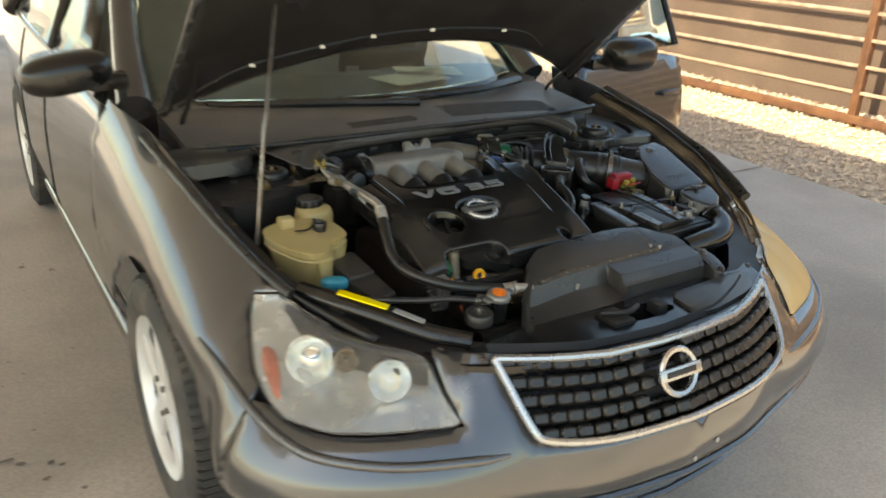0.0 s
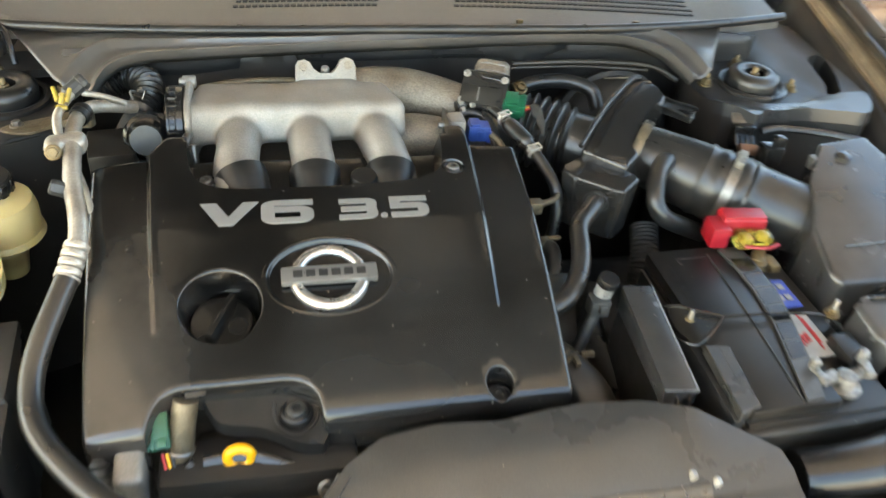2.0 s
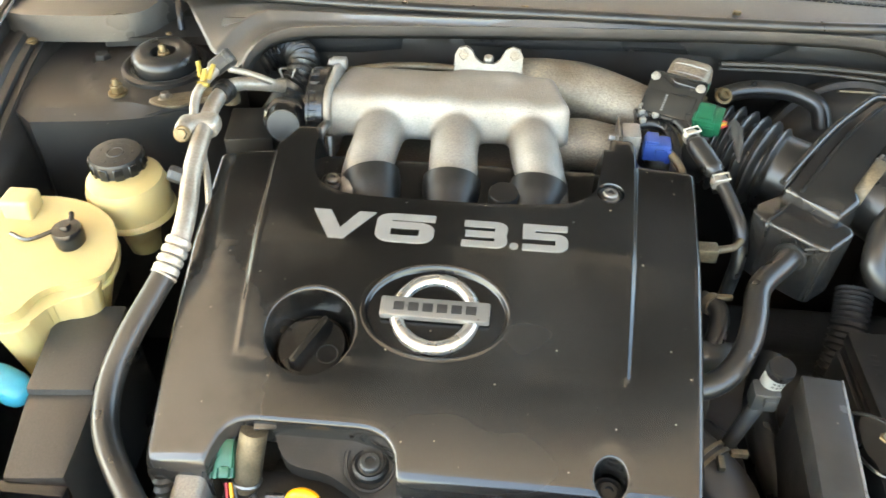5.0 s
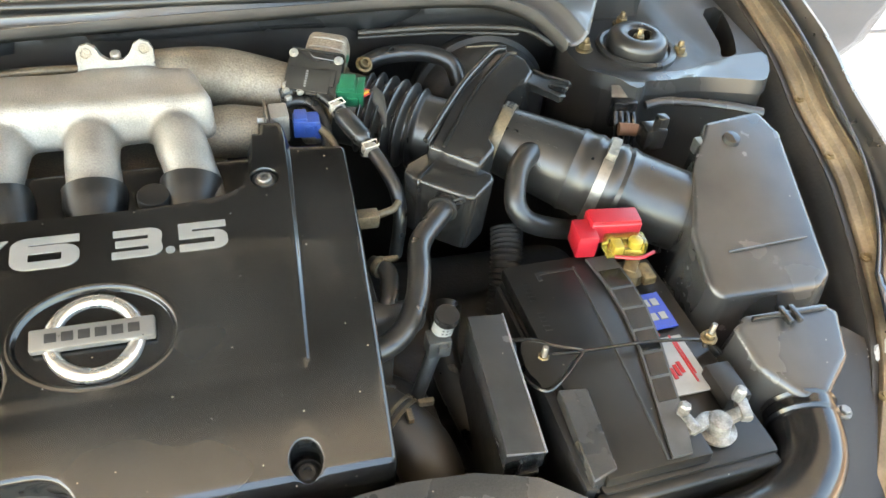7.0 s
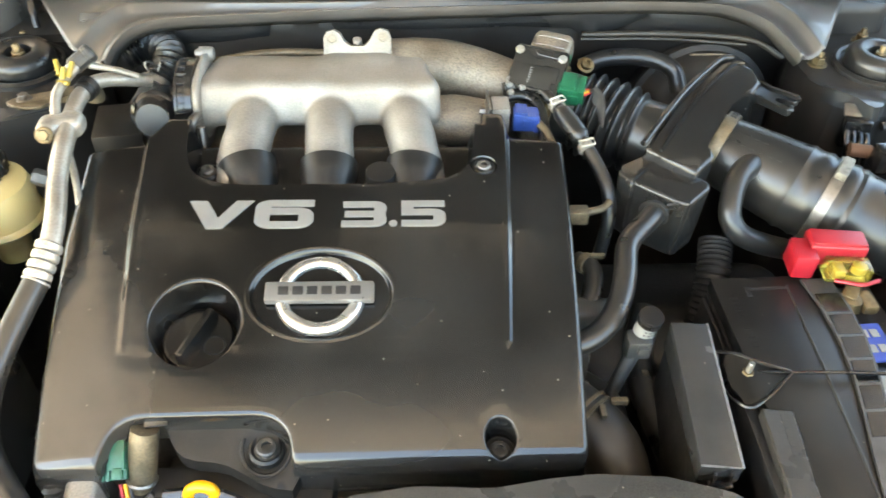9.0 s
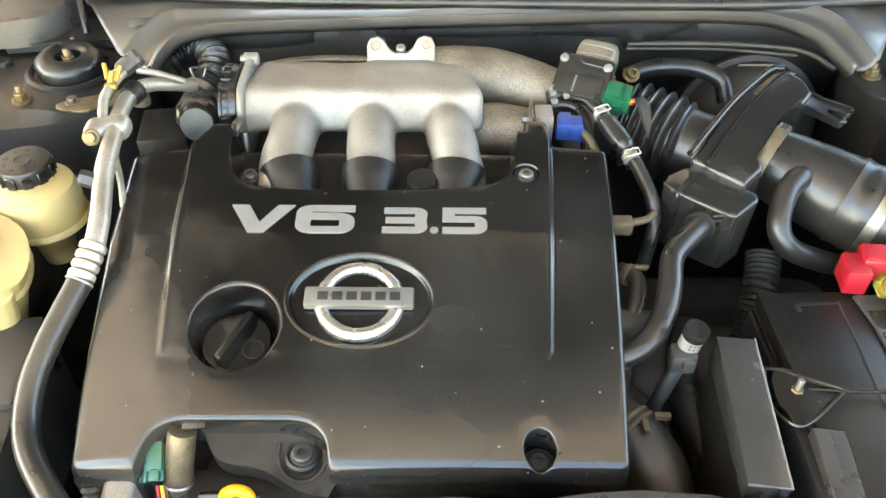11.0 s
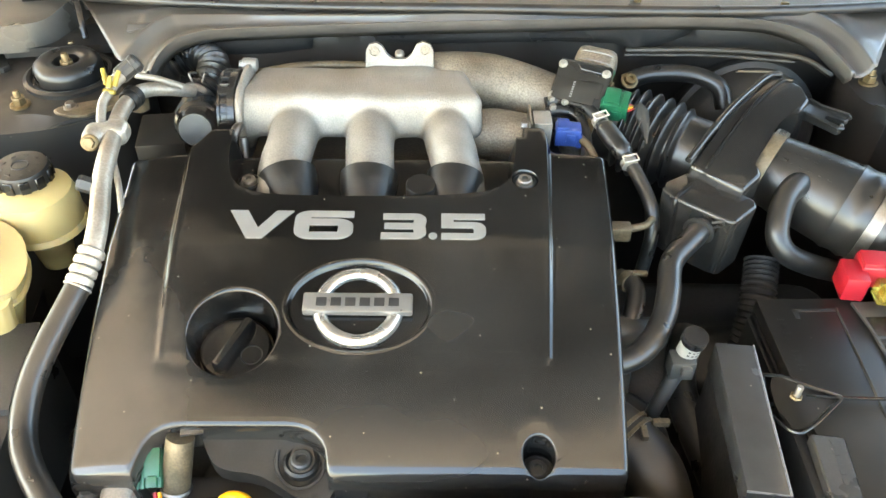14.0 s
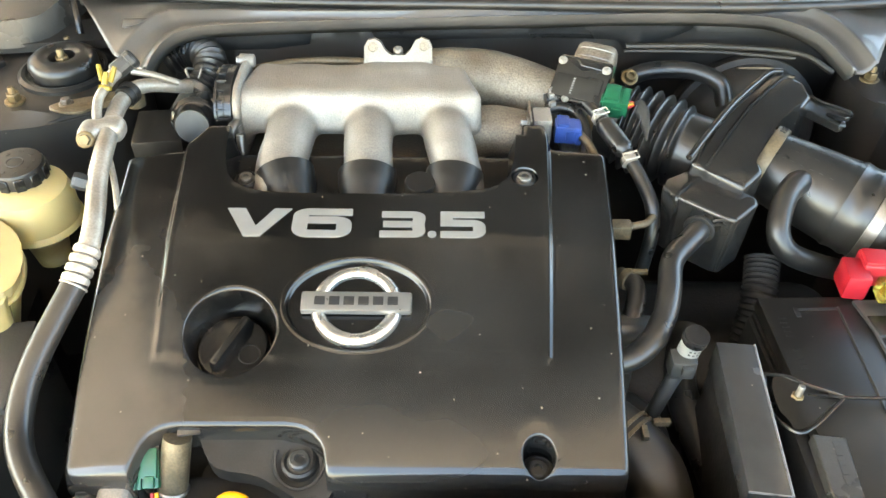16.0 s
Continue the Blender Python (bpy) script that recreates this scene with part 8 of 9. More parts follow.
def make_left():
    p = group("refrigerant_line", "dull aluminium refrigerant pipe joined to a black hose", "pipe", (-0.39, -0.2, 0.80))
    bm = bmesh.new()
    tube(bm, [(-0.392, -0.145, 0.921), (-0.387, -0.190, 0.918), (-0.381, -0.230, 0.915), (-0.372, -0.270, 0.910), (-0.367, -0.300, 0.905), (-0.367, -0.325, 0.896)], 0.0102, 20, 6)
    part("pipe", bm, M_PIPE, p)
    bm = bmesh.new()
    tube(bm, [(-0.335, -0.022, 0.900), (-0.358, -0.037, 0.911), (-0.376, -0.047, 0.917), (-0.388, -0.060, 0.920), (-0.395, -0.085, 0.921), (-0.396, -0.110, 0.921), (-0.393, -0.145, 0.921)], [0.008, 0.0082, 0.0085, 0.009, 0.0095, 0.0095, 0.0095], 18, 6)
    part("pipe", bm, M_PIPE, p)
    bm = bmesh.new()
    for k in range(4):
        q = V(-0.3675 - 0.0022 * k, -0.320 - 0.0085 * k, 0.898 - 0.0045 * k)
        lathe(bm, [(0.0112, -0.0045), (0.0132, -0.0025), (0.0132, 0.0025), (0.0112, 0.0045)], axis(q, (-0.22, -0.85, -0.42)), 22)
    part("crimp", bm, M_PIPE, p, "ribbed aluminium crimp")
    bm = bmesh.new()
    lathe(bm, [(0.0125, -0.001), (0.0138, 0.0), (0.0138, 0.0014), (0.0118, 0.0014)], axis((-0.3755, -0.3495, 0.881), (-0.3, -0.8, -0.42)), 24)
    part("end_ring", bm, M_PIPE, p)
    bm = bmesh.new()
    tube(bm, [(-0.373, -0.344, 0.884), (-0.385, -0.378, 0.868), (-0.396, -0.413, 0.852), (-0.403, -0.448, 0.832), (-0.396, -0.487, 0.815), (-0.370, -0.525, 0.802), (-0.33, -0.565, 0.793), (-0.28, -0.597, 0.787), (-0.215, -0.624, 0.782)], 0.0122, 20, 6)
    part("hose", bm, M_RUBBER, p, "thick black rubber hose")
    bm = bmesh.new()
    for k in range(3):
        lathe(bm, [(0.012, -0.005), (0.0145, -0.003), (0.0145, 0.003), (0.012, 0.005)], axis((-0.214 + 0.011 * k, -0.624 - 0.002 * k, 0.782), (1, -0.2, 0)), 20)
    tube(bm, [(-0.19, -0.628, 0.782), (-0.15, -0.632, 0.775), (-0.10, -0.62, 0.74)], 0.010, 12, 4)
    part("crimp", bm, M_PIPE, p)
    bm = bmesh.new()
    casting(bm, lambda X, Y, Z: melt(box_field(X, Y, Z, (-0.390, -0.144, 0.920), (0.028, 0.030, 0.026), 0.011), rod_field(X, Y, Z, [(-0.411, -0.150, 0.923), (-0.409, -0.164, 0.925)], [0.0115, 0.0115]), 0.010), (-0.435, -0.19, 0.895), (-0.365, -0.12, 0.945), 0.0024)
    part("joint_block", bm, M_PIPE, p, "aluminium joint block")
    bolt("bolt", p, (-0.408, -0.175, 0.927), (0.1, -0.9, 0.5), 0.0065, 0.006, M_BRASS)
    bm = bmesh.new()
    tube(bm, [(-0.406, -0.142, 0.926), (-0.411, -0.122, 0.931), (-0.413, -0.104, 0.935), (-0.409, -0.083, 0.939), (-0.402, -0.064, 0.943)], 0.0055, 14, 5)
    part("thin_pipe", bm, M_PIPE, p)
    bm = bmesh.new()
    tube(bm, [(-0.392, -0.050, 0.938), (-0.368, -0.045, 0.930), (-0.343, -0.038, 0.916)], 0.004, 10, 4)
    part("thin_pipe", bm, M_PIPE, p)
    bm = bmesh.new()
    for a, b in (((-0.414, -0.082, 0.944), (-0.420, -0.068, 0.956)), ((-0.404, -0.086, 0.944), (-0.399, -0.074, 0.957)), ((-0.409, -0.090, 0.944), (-0.407, -0.082, 0.955)), ((-0.415, -0.091, 0.940), (-0.402, -0.093, 0.940))):
        tube(bm, [a, b], [0.0036, 0.0026], 8, 1)
    part("clip", bm, M_YELLOW, p, "yellow plastic pipe clip")
    cap = axis((-0.397, -0.051, 0.947), (0.70, 0.42, 0.45))
    bm = bmesh.new()
    lathe(bm, [(0.0085, -0.016), (0.0105, -0.013), (0.0105, 0.006), (0.0115, 0.007), (0.0115, 0.012), (0.0095, 0.015), (0.0001, 0.0155)], cap, 12)
    part("service_cap", bm, M_GREYCON, p, "dark grey service port cap", angle=25)
    bm = bmesh.new()
    lathe(bm, [(0.0058, -0.030), (0.0068, -0.022), (0.0068, -0.014)], cap, 14)
    part("service_port", bm, M_PIPE, p)
    for y, r in ((-0.070, 0.0135), (-0.079, 0.0128)):
        bm = bmesh.new()
        lathe(bm, [(r - 0.001, -0.0045), (r, -0.003), (r, 0.003), (r - 0.001, 0.0045)], axis((-0.3915 - 0.2 * (-0.070 - y), y, 0.921), (0.35, 1, 0)), 22)
        part("collar", bm, M_CUP, p, "dark rubber collar")
    bm = bmesh.new()
    lathe(bm, [(0.0078, -0.014), (0.0088, -0.011), (0.0088, 0.009), (0.0074, 0.012), (0.0001, 0.0125)], axis((-0.392, -0.236, 0.916), (-0.85, -0.10, 0.45)), 6)
    tube(bm, [(-0.388, -0.235, 0.914), (-0.379, -0.232, 0.912)], 0.0055, 10, 1)
    part("valve_cap", bm, M_GREYCON, p, "dark hexagonal valve cap", angle=20)
    bm = bmesh.new()
    tube(bm, [(-0.384, -0.185, 0.910), (-0.372, -0.215, 0.897), (-0.362, -0.25, 0.88)], 0.0036, 8, 4)
    part("stay", bm, M_PIPE, p)
    k = group("pipe_bracket", "stained steel bracket holding the pipe to the strut tower", "bracket", (-0.45, -0.09, 0.88))
    bm = bmesh.new()
    prism(bm, rounded([(-0.494, -0.062), (-0.492, -0.076), (-0.455, -0.084), (-0.438, -0.068), (-0.410, -0.062), (-0.385, -0.072), (-0.378, -0.050), (-0.41, -0.042), (-0.445, -0.044)], 2), 0.897, lambda x, y: 0.900 + 0.25 * max(0, x + 0.445), 0.001, 1)
    part("plate", bm, M_TAN, k)
    bolt("bolt", k, (-0.4735, -0.064, 0.901), (0, 0, 1), 0.0060, 0.007, M_STEEL)
    # corrugated breather and solenoid beside the plenum
    c = group("corrugated_hose", "black corrugated hose with a clamp", "hose", (-0.33, 0.0, 0.85))
    P = smooth_path([(-0.385, 0.052, 0.893), (-0.362, 0.060, 0.903), (-0.338, 0.054, 0.908), (-0.322, 0.034, 0.905), (-0.322, 0.010, 0.896), (-0.330, -0.008, 0.887)], 16)
    R = [0.0195 + 0.0022 * math.cos(i * 1.35) for i in range(len(P))]
    bm = bmesh.new()
    tube(bm, P, R, 24, 1)
    part("hose", bm, M_RUBBER, c)
    bm = bmesh.new()
    tube(bm, [(-0.329, -0.004, 0.889), (-0.337, -0.020, 0.881), (-0.350, -0.042, 0.865)], [0.0165, 0.0175, 0.0175], 20, 4)
    part("coupling", bm, M_GREYCON, c, "dark grey hose coupling")
    bm = bmesh.new()
    mk = axis((-0.332, -0.010, 0.887), (-0.35, -0.75, -0.45))
    lathe(bm, [(0.0205, -0.004), (0.0218, -0.004), (0.0218, 0.004), (0.0205, 0.004)], mk, 24)
    for q in (-0.006, 0.006):
        tube(bm, [(-0.332 + q, -0.014, 0.908), (-0.331 + q * 1.6, -0.010, 0.918), (-0.328 + q, -0.002, 0.914)], 0.0016, 6, 3)
    part("clamp", bm, M_STEEL, c, "dull spring clamp")
    s = group("control_solenoid", "round black solenoid on a plastic bracket", "solenoid", (-0.31, -0.1, 0.85))
    head = axis((-0.316, -0.084, 0.891), (0.03, -0.93, 0.30)) @ Matrix.Scale(1.15, 4)
    bm = bmesh.new()
    lathe(bm, [(0.0235, -0.035), (0.0240, -0.004), (0.0262, -0.003), (0.0262, 0.002), (0.0245, 0.004), (0.0225, 0.005), (0.0190, 0.0175), (0.0172, 0.0195)], head, 36)
    part("body", bm, M_PLASTIC, s)
    bm = bmesh.new()
    lathe(bm, [(0.0172, 0.0185), (0.0165, 0.0202), (0.0001, 0.0206)], head, 30)
    part("face", bm, M_GREYCON, s, "satin grey end face")
    bm = bmesh.new()
    rbox(bm, (0.058, 0.070, 0.10), Matrix.Translation((-0.362, -0.083, 0.835)) @ Matrix.Rotation(radians(8), 4, "Z"), 0.004, 2)
    part("bracket", bm, M_BATTERY, s)
    bm = bmesh.new()
    rbox(bm, (0.024, 0.034, 0.05), (-0.303, -0.062, 0.882), 0.005, 2)
    part("neck", bm, M_PLASTIC, s)
    # power steering reservoir
    r = group("steering_fluid_reservoir", "yellowed plastic fluid reservoir with a ribbed black cap", "reservoir", (-0.485, -0.19, 0.76))
    bm = bmesh.new()
    lathe(bm, [(0.018, 0.77), (0.024, 0.805), (0.037, 0.818), (0.046, 0.8255), (0.049, 0.828), (0.048, 0.833), (0.046, 0.835), (0.046, 0.862), (0.042, 0.876), (0.033, 0.882), (0.026, 0.884)], Matrix.Translation((-0.481, -0.193, 0)), 40)
    part("body", bm, M_BOTTLE, r)
    bm = bmesh.new()
    n = 40
    lathe(bm, [(0.029, 0.880), (0.0295, 0.899), (0.028, 0.902), (0.024, 0.9025), (0.0001, 0.9025)], Matrix.Translation((-0.488, -0.184, 0)), n)
    cap = part("cap", bm, M_CAP, r, "ribbed black screw cap")
    bm = bmesh.new()
    for q in range(11):
        a = 2 * math.pi * q / 11
        rbox(bm, (0.0035, 0.0105, 0.018), Matrix.Translation((-0.488 + 0.0295 * math.cos(a), -0.184 + 0.0295 * math.sin(a), 0.890)) @ Matrix.Rotation(a, 4, "Z"), 0.001, 1)
    part("rib", bm, M_PLASTIC, cap)
    bm = bmesh.new()
    tube(bm, [(-0.488 + 0.009 * math.cos(a), -0.184 + 0.009 * math.sin(a), 0.9027) for a in np.linspace(0, 6.28, 20)], 0.0008, 5, 1)
    for q in range(9):
        a = 2 * math.pi * q / 9 + 0.2
        rbox(bm, (0.003, 0.005, 0.0008), Matrix.Translation((-0.488 + 0.019 * math.cos(a), -0.184 + 0.019 * math.sin(a), 0.9028)) @ Matrix.Rotation(a, 4, "Z"), 0)
    part("mark", bm, M_MARK, cap)
    # coolant reservoir
    w = group("coolant_reservoir", "large yellowed translucent coolant reservoir with a small black cap", "reservoir", (-0.53, -0.32, 0.65))
    bm = bmesh.new()
    prism(bm, rounded([(-0.645, -0.275), (-0.62, -0.235), (-0.53, -0.225), (-0.470, -0.250), (-0.450, -0.30), (-0.458, -0.335), (-0.515, -0.350), (-0.525, -0.388), (-0.57, -0.392), (-0.61, -0.35)], 2), 0.72, lambda x, y: 0.858 + 0.16 * (y + 0.30) - 0.25 * max(0, x + 0.47), 0.016, 4, flare=-0.045)
    part("tank", bm, M_BOTTLE, w)
    bm = bmesh.new()
    prism(bm, rounded([(-0.545, -0.295), (-0.47, -0.305), (-0.455, -0.34), (-0.51, -0.358), (-0.52, -0.395), (-0.565, -0.395)], 2), 0.70, lambda x, y: 0.842 + 0.25 * (y + 0.33), 0.014, 4, flare=-0.020)
    part("front_bulge", bm, M_BOTTLE, w)
    bm = bmesh.new()
    P = resample(rounded([(-0.640, -0.277), (-0.615, -0.240), (-0.53, -0.230), (-0.474, -0.254), (-0.455, -0.30), (-0.462, -0.332), (-0.518, -0.346), (-0.528, -0.384), (-0.57, -0.388), (-0.606, -0.35)], 2), 0.012)
    P = [V(x, y, 0.836 + 0.16 * (y + 0.30)) for x, y in P]
    tube(bm, P + P[:1], 0.0035, 8, 1, caps=False)
    part("weld_seam", bm, M_BOTTLE, w, "moulded seam round the tank")
    bm = bmesh.new()
    rbox(bm, (0.035, 0.030, 0.030), (-0.575, -0.250, 0.872), 0.006, 3)
    part("filler_lip", bm, M_BOTTLE, w)
    bm = bmesh.new()
    lathe(bm, [(0.0155, 0.855), (0.0165, 0.872), (0.015, 0.876), (0.006, 0.877), (0.005, 0.881), (0.0001, 0.881)], Matrix.Translation((-0.507, -0.286, 0)), 26)
    tube(bm, [(-0.507, -0.274, 0.874), (-0.512, -0.262, 0.876)], 0.003, 8, 1)
    part("cap", bm, M_PLASTIC, w, "small black push-on cap")
    bm = bmesh.new()
    tube(bm, [(-0.52, -0.290, 0.874), (-0.545, -0.30, 0.868), (-0.57, -0.29, 0.866)], 0.0025, 6, 4)
    part("strap", bm, M_PLASTIC, w)
    t = group("washer_filler_cap", "turquoise plastic washer filler cap", "cap", (-0.52, -0.42, 0.75))
    bm = bmesh.new()
    blob(bm, (0.062, 0.034, 0.030), Matrix.Translation((-0.535, -0.425, 0.783)) @ Matrix.Rotation(radians(-20), 4, "Z"), 3, 24)
    part("cap", bm, M_TEAL, t)
    # relay box below the reservoirs
    b = group("relay_box", "dusty black plastic relay box with a stepped lid", "relay box", (-0.47, -0.43, 0.65))
    bm = bmesh.new()
    prism(bm, [(-0.515, -0.335), (-0.442, -0.325), (-0.438, -0.432), (-0.506, -0.438)], 0.64, lambda x, y: 0.800 + 0.1 * (y + 0.40), 0.006, 2)
    prism(bm, [(-0.507, -0.434), (-0.436, -0.428), (-0.432, -0.520), (-0.490, -0.526)], 0.64, lambda x, y: 0.787 + 0.1 * (y + 0.45), 0.006, 2)
    part("lid", bm, M_SHROUD, b)
    bm = bmesh.new()
    rbox(bm, (0.07, 0.012, 0.02), (-0.462, -0.530, 0.765), 0.003)
    part("catch", bm, M_PLASTIC, b)
    # connectors at the front corner of the engine
    g = group("cam_sensor_plug", "green plug and tan metal bracket at the cover's front notch", "connector", (-0.28, -0.49, 0.75))
    gm = Matrix.Translation((-0.288, -0.489, 0.790)) @ Matrix.Rotation(radians(4), 4, "Z") @ Matrix.Rotation(radians(35), 4, "X")
    bm = bmesh.new()
    rbox(bm, (0.024, 0.036, 0.020), gm, 0.002)
    plug = part("plug", bm, M_GREEN, g)
    for size, at in (((0.014, 0.026, 0.006), (0.004, 0.004, 0.012)), ((0.003, 0.037, 0.022), (-0.009, 0, 0.0015)), ((0.003, 0.037, 0.022), (-0.004, 0, 0.0015)), ((0.008, 0.010, 0.010), (0.005, -0.012, 0.011))):
        bm = bmesh.new()
        rbox(bm, size, gm @ Matrix.Translation(at), 0.0008)
        part("rib", bm, M_GREEN, plug)
    bm = bmesh.new()
    rbox(bm, (0.016, 0.012, 0.010), gm @ Matrix.Translation((0.004, 0.020, 0.006)), 0.002)
    part("latch", bm, M_DARK, plug, "black latch")
    bm = bmesh.new()
    tube(bm, [(-0.258, -0.478, 0.822), (-0.261, -0.484, 0.808), (-0.266, -0.496, 0.778), (-0.268, -0.502, 0.762)], [0.0125, 0.0130, 0.0130, 0.0120], 20, 4)
    bracket = part("bracket", bm, M_TAN, g, "tan plated sensor barrel")
    bm = bmesh.new()
    rbox(bm, (0.020, 0.008, 0.003), Matrix.Translation((-0.249, -0.473, 0.8235)) @ Matrix.Rotation(radians(10), 4, "Z"), 0.001)
    part("ear", bm, M_STEEL, bracket)
    bm = bmesh.new()
    lathe(bm, [(0.0135, -0.002), (0.0145, 0), (0.0135, 0.002)], axis((-0.267, -0.4985, 0.771), (-0.1, -0.3, -0.8)), 20)
    part("collar", bm, M_STEEL, bracket)
    for q in range(3):
        bm = bmesh.new()
        tube(bm, [(-0.284 + 0.004 * q, -0.506, 0.776), (-0.279 + 0.004 * q, -0.522, 0.757), (-0.268, -0.54, 0.70)], 0.0018, 6, 4)
        part("wire", bm, (M_LABELRED, M_DIP, M_MARK)[q], g)
    bm = bmesh.new()
    tube(bm, [(-0.262, -0.512, 0.765), (-0.250, -0.520, 0.752), (-0.245, -0.535, 0.72)], 0.0075, 12, 4)
    part("loom", bm, M_RUBBER, g, "black taped wires")
    a = group("camshaft_actuator", "grey cast timing actuator beside the engine corner", "actuator", (-0.32, -0.5, 0.68))
    bm = bmesh.new()
    rbox(bm, (0.028, 0.05, 0.08), Matrix.Translation((-0.313, -0.512, 0.752)) @ Matrix.Rotation(radians(12), 4, "X"), 0.008, 3)
    part("body", bm, M_ALU, a)
    bm = bmesh.new()
    P = smooth_path([(-0.343, -0.488, 0.800), (-0.342, -0.508, 0.775), (-0.335, -0.535, 0.72)], 12)
    tube(bm, P, [0.010 + 0.001 * math.cos(i * 3.14) for i in range(len(P))], 14, 1)
    part("conduit", bm, M_GREYCON, a, "ribbed grey wire conduit")
    # radiator cap and small hose
    rc = group("radiator_filler", "silver coolant pressure cap with an orange warning label", "radiator filler", (-0.254, -0.655, 0.76))
    m = Matrix.Translation((-0.254, -0.655, 0.790)) @ Matrix.Rotation(radians(7), 4, "X")
    bm = bmesh.new()
    lathe(bm, [(0.026, -0.008), (0.027, -0.002), (0.025, 0.004), (0.022, 0.0065), (0.0001, 0.0075)], m, 36)
    for q in (0.2, 0.2 + math.pi):
        rbox(bm, (0.026, 0.020, 0.007), m @ Matrix.Rotation(q, 4, "Z") @ Matrix.Translation((0.028, 0, -0.002)), 0.0032, 3)
    part("cap", bm, M_BADGE, rc)
    bm = bmesh.new()
    lathe(bm, [(0.0160, 0.0066), (0.0160, 0.0078), (0.0001, 0.0085)], m, 28)
    part("label", bm, M_ORANGE, rc, "round orange label")
    bm = bmesh.new()
    lathe(bm, [(0.022, -0.06), (0.022, -0.008)], m, 24)
    tube(bm, [(-0.27, -0.65, 0.77), (-0.30, -0.645, 0.775)], 0.006, 10, 1)
    part("neck", bm, M_PLASTIC, rc)
    oh = group("overflow_hose", "thin black overflow hose", "hose", (-0.4, -0.6, 0.75))
    bm = bmesh.new()
    tube(bm, [(-0.285, -0.648, 0.780), (-0.315, -0.640, 0.785), (-0.36, -0.620, 0.790), (-0.42, -0.598, 0.790), (-0.48, -0.565, 0.790), (-0.52, -0.53, 0.785), (-0.54, -0.48, 0.77)], 0.0068, 12, 6)
    part("hose", bm, M_RUBBER, oh)
    bm = bmesh.new()
    for x in (-0.298, -0.306):
        lathe(bm, [(0.0078, -0.002), (0.0085, 0), (0.0078, 0.002)], axis((x, -0.644, 0.783), (1, -0.3, 0)), 16)
    part("clip", bm, M_STEEL, oh)
    lc = group("mount_bushing", "round grey radiator mount bushing", "bushing", (-0.315, -0.675, 0.74))
    bm = bmesh.new()
    lathe(bm, [(0.030, -0.02), (0.030, 0.0), (0.027, 0.004), (0.014, 0.004), (0.012, 0.001)], axis((-0.315, -0.672, 0.768), (0, -0.1, 1)), 28)
    part("bush", bm, M_SHROUD, lc)
    bolt("bolt", lc, (-0.315, -0.672, 0.770), (0, -0.1, 1), 0.006, 0.012, M_STEEL)


make_left()


def shroud_z(x, y):
    hump = 0.828 - 0.11 * max(0, -0.01 - x) - 0.16 * max(0, x - 0.25) - 0.06 * max(0, -0.08 - x)
    fold = 0.792 - 0.012 * max(0, -x / 0.15) * smoothstep(0.0, -0.15, x)
    if y > -0.640:
        k = (y + 0.640) / 0.105
        return fold + (hump - fold) * (1 - (1 - min(k, 1)) ** 2.0)
    right = fold - 0.16 * (-0.640 - y) - 0.020 * smoothstep(-0.688, -0.704, y)
    left = fold - 0.006 - 0.034 * smoothstep(-0.640, -0.658, y) - 0.36 * max(0, -0.655 - y)
    return left + (right - left) * smoothstep(0.067, 0.072, x)


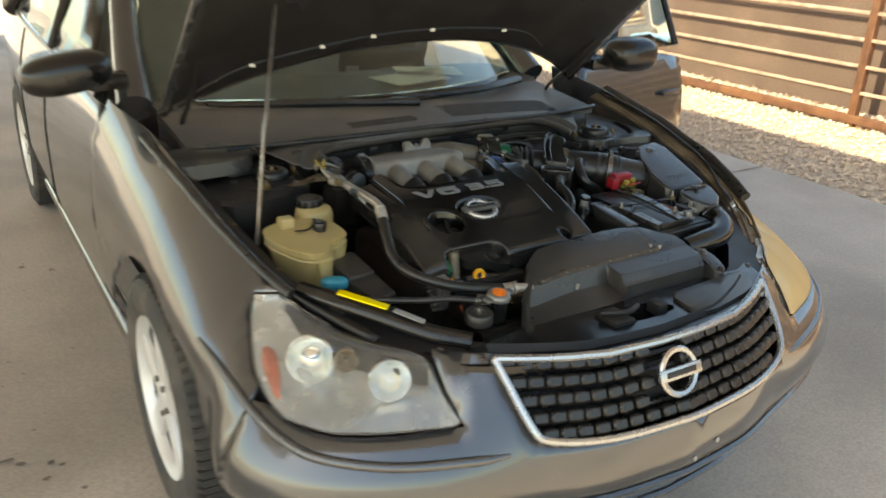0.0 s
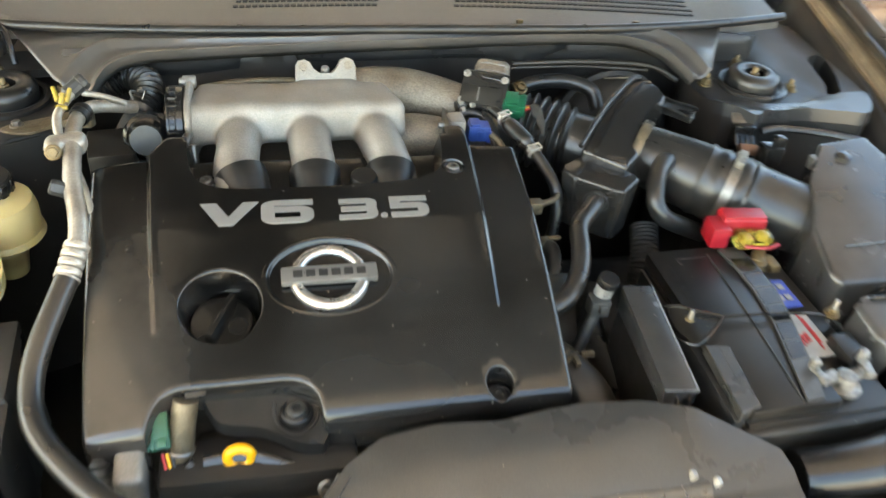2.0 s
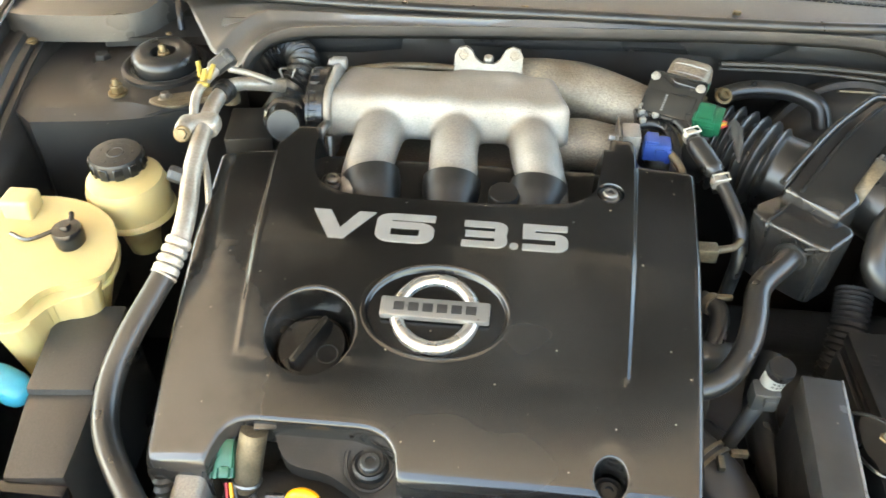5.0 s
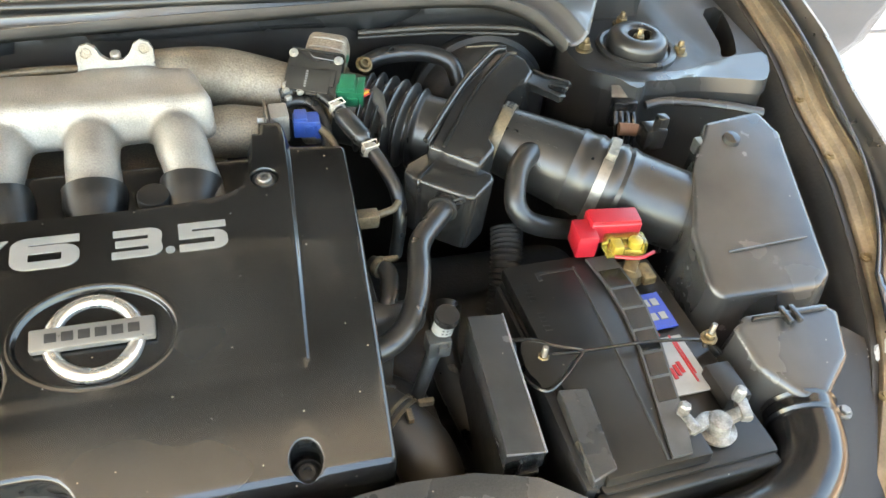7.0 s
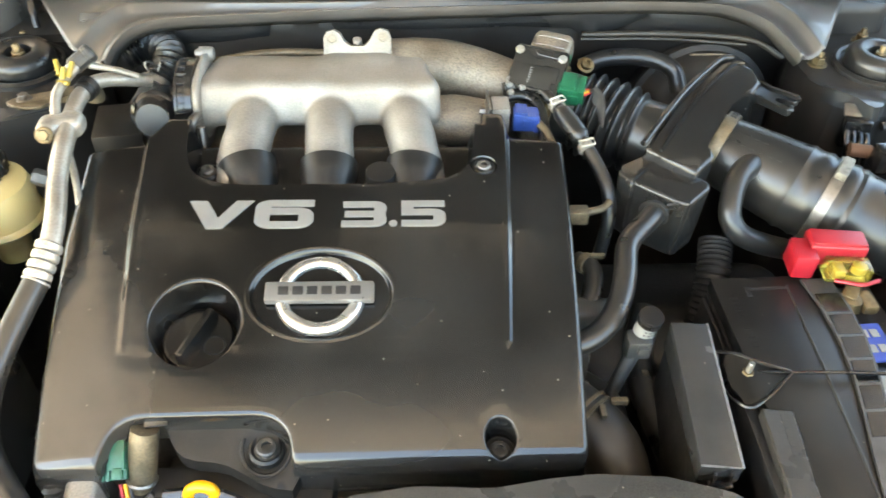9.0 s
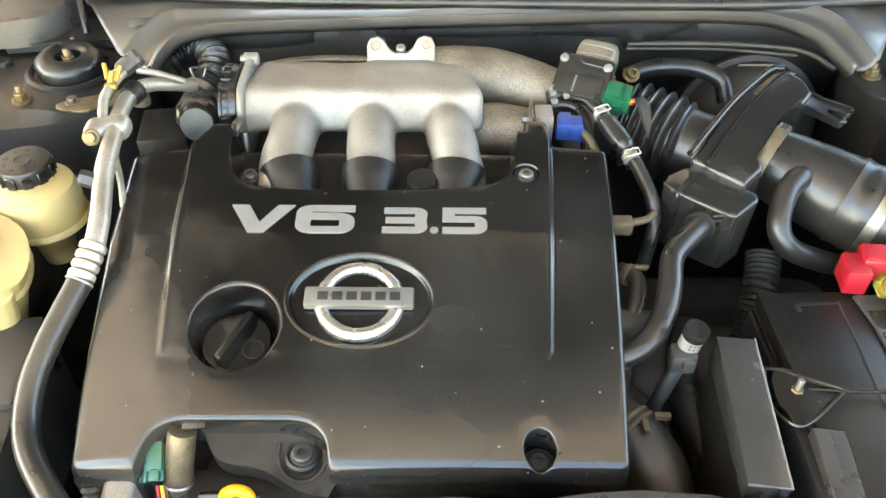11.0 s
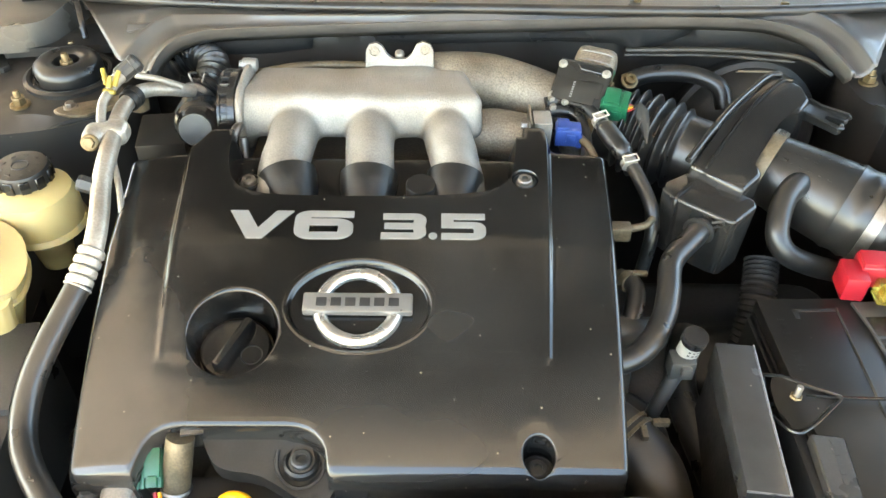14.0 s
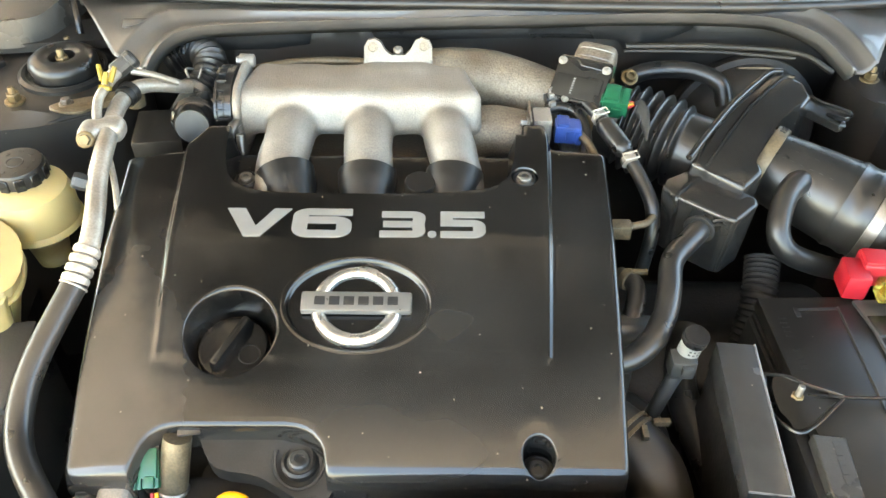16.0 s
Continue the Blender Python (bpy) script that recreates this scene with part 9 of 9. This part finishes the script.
def make_shroud():
    g = group("radiator_shroud", "dusty black plastic radiator air guide with a raised hump", "air guide", (0.1, -0.64, 0.72))
    rear = [(-0.108, -0.570), (-0.072, -0.549), (-0.02, -0.545), (0.048, -0.549), (0.10, -0.541), (0.14, -0.538), (0.20, -0.542), (0.256, -0.558), (0.336, -0.604)]
    outline = [(-0.222, -0.716), (-0.205, -0.682), (-0.178, -0.642), (-0.149, -0.612)] + rear + [(0.342, -0.625), (0.341, -0.663), (0.338, -0.706), (0.0722, -0.708), (0.0715, -0.716)]
    lines = [([(-0.20, y), (0.36, y)], False) for y in (-0.6385, -0.640, -0.645, -0.650, -0.656, -0.688, -0.694, -0.700)]
    lines += [([(x, -0.72), (x, -0.641)], False) for x in (0.067, 0.0695, 0.072)]
    bm = bmesh.new()
    plate(bm, outline, lambda x, y: V(x, y, shroud_z(x, y)), 0.010, lines=lines, skirt=lambda c: c + (V(0, 0.006, -0.06) if c.y > -0.62 else V(0, -0.001, -0.035)))
    part("guide", bm, M_SHROUD, g, angle=32)
    bm = bmesh.new()
    tube(bm, [V(x, -0.6365 + 0.002 * math.sin(x * 12), shroud_z(x, -0.637) + 0.0012) for x in np.linspace(-0.130, 0.245, 24)], 0.0062, 8, 1, flat=0.45)
    strip = part("edge_strip", bm, M_STRIP, g, "brown perished foam strip along the fold")
    rnd = random.Random(5)
    for k in range(17):
        x = -0.122 + 0.0225 * k
        bm = bmesh.new()
        rbox(bm, (0.0012, 0.012, 0.0012), Matrix.Translation((x, -0.6365 + 0.002 * math.sin(x * 12), shroud_z(x, -0.637) + 0.0042)) @ Matrix.Rotation(rnd.uniform(-0.5, 0.5), 4, "Z"), 0)
        part("crease", bm, M_TAN if k % 3 else M_PIPE, strip, smooth=False)
    bm = bmesh.new()
    tube(bm, [(-0.112, -0.578, 0.806), (-0.150, -0.628, 0.790), (-0.182, -0.662, 0.768), (-0.212, -0.705, 0.742), (-0.226, -0.738, 0.735)], 0.010, 8, 5, flat=0.4)
    part("side_flange", bm, M_SHROUD, g)
    for x, y, z in ((0.228, -0.622, 0.801), (0.252, -0.630, 0.797), (-0.030, -0.655, 0.762)):
        bm = bmesh.new()
        rbox(bm, (0.007, 0.008, 0.014), Matrix.Translation((x, y, z)) @ Matrix.Rotation(radians(20), 4, "Y"), 0.002)
        part("clip", bm, M_PIPE, g, "pale plastic clip")
    b = group("mount_bracket", "dirty grey radiator mount bracket with a bolt", "bracket", (0.36, -0.70, 0.72))
    bm = bmesh.new()
    prism(bm, rounded([(0.350, -0.650), (0.386, -0.668), (0.392, -0.735), (0.350, -0.750), (0.344, -0.70)], 2), 0.70, lambda x, y: 0.786 + 0.4 * (y + 0.66), 0.006, 3)
    part("bracket", bm, M_SHROUD, b)
    bolt("bolt", b, (0.366, -0.675, 0.781), (0, -0.35, 1), 0.007, 0.006, M_STEEL)
    bolt("bolt", b, (0.366, -0.735, 0.757), (0, -0.35, 1), 0.006, 0.006, M_ENGINE)
    # radiator and fan below
    r = group("radiator", "dark finned radiator with its fan housing in shadow", "radiator", (0.05, -0.62, 0.35))
    bm = bmesh.new()
    rbox(bm, (0.70, 0.05, 0.36), (0.05, -0.69, 0.53), 0.01)
    part("core", bm, M_DARK, r)
    bm = bmesh.new()
    rbox(bm, (0.66, 0.06, 0.34), (0.05, -0.62, 0.52), 0.02)
    part("fan_housing", bm, M_PLASTIC, r)


make_shroud()
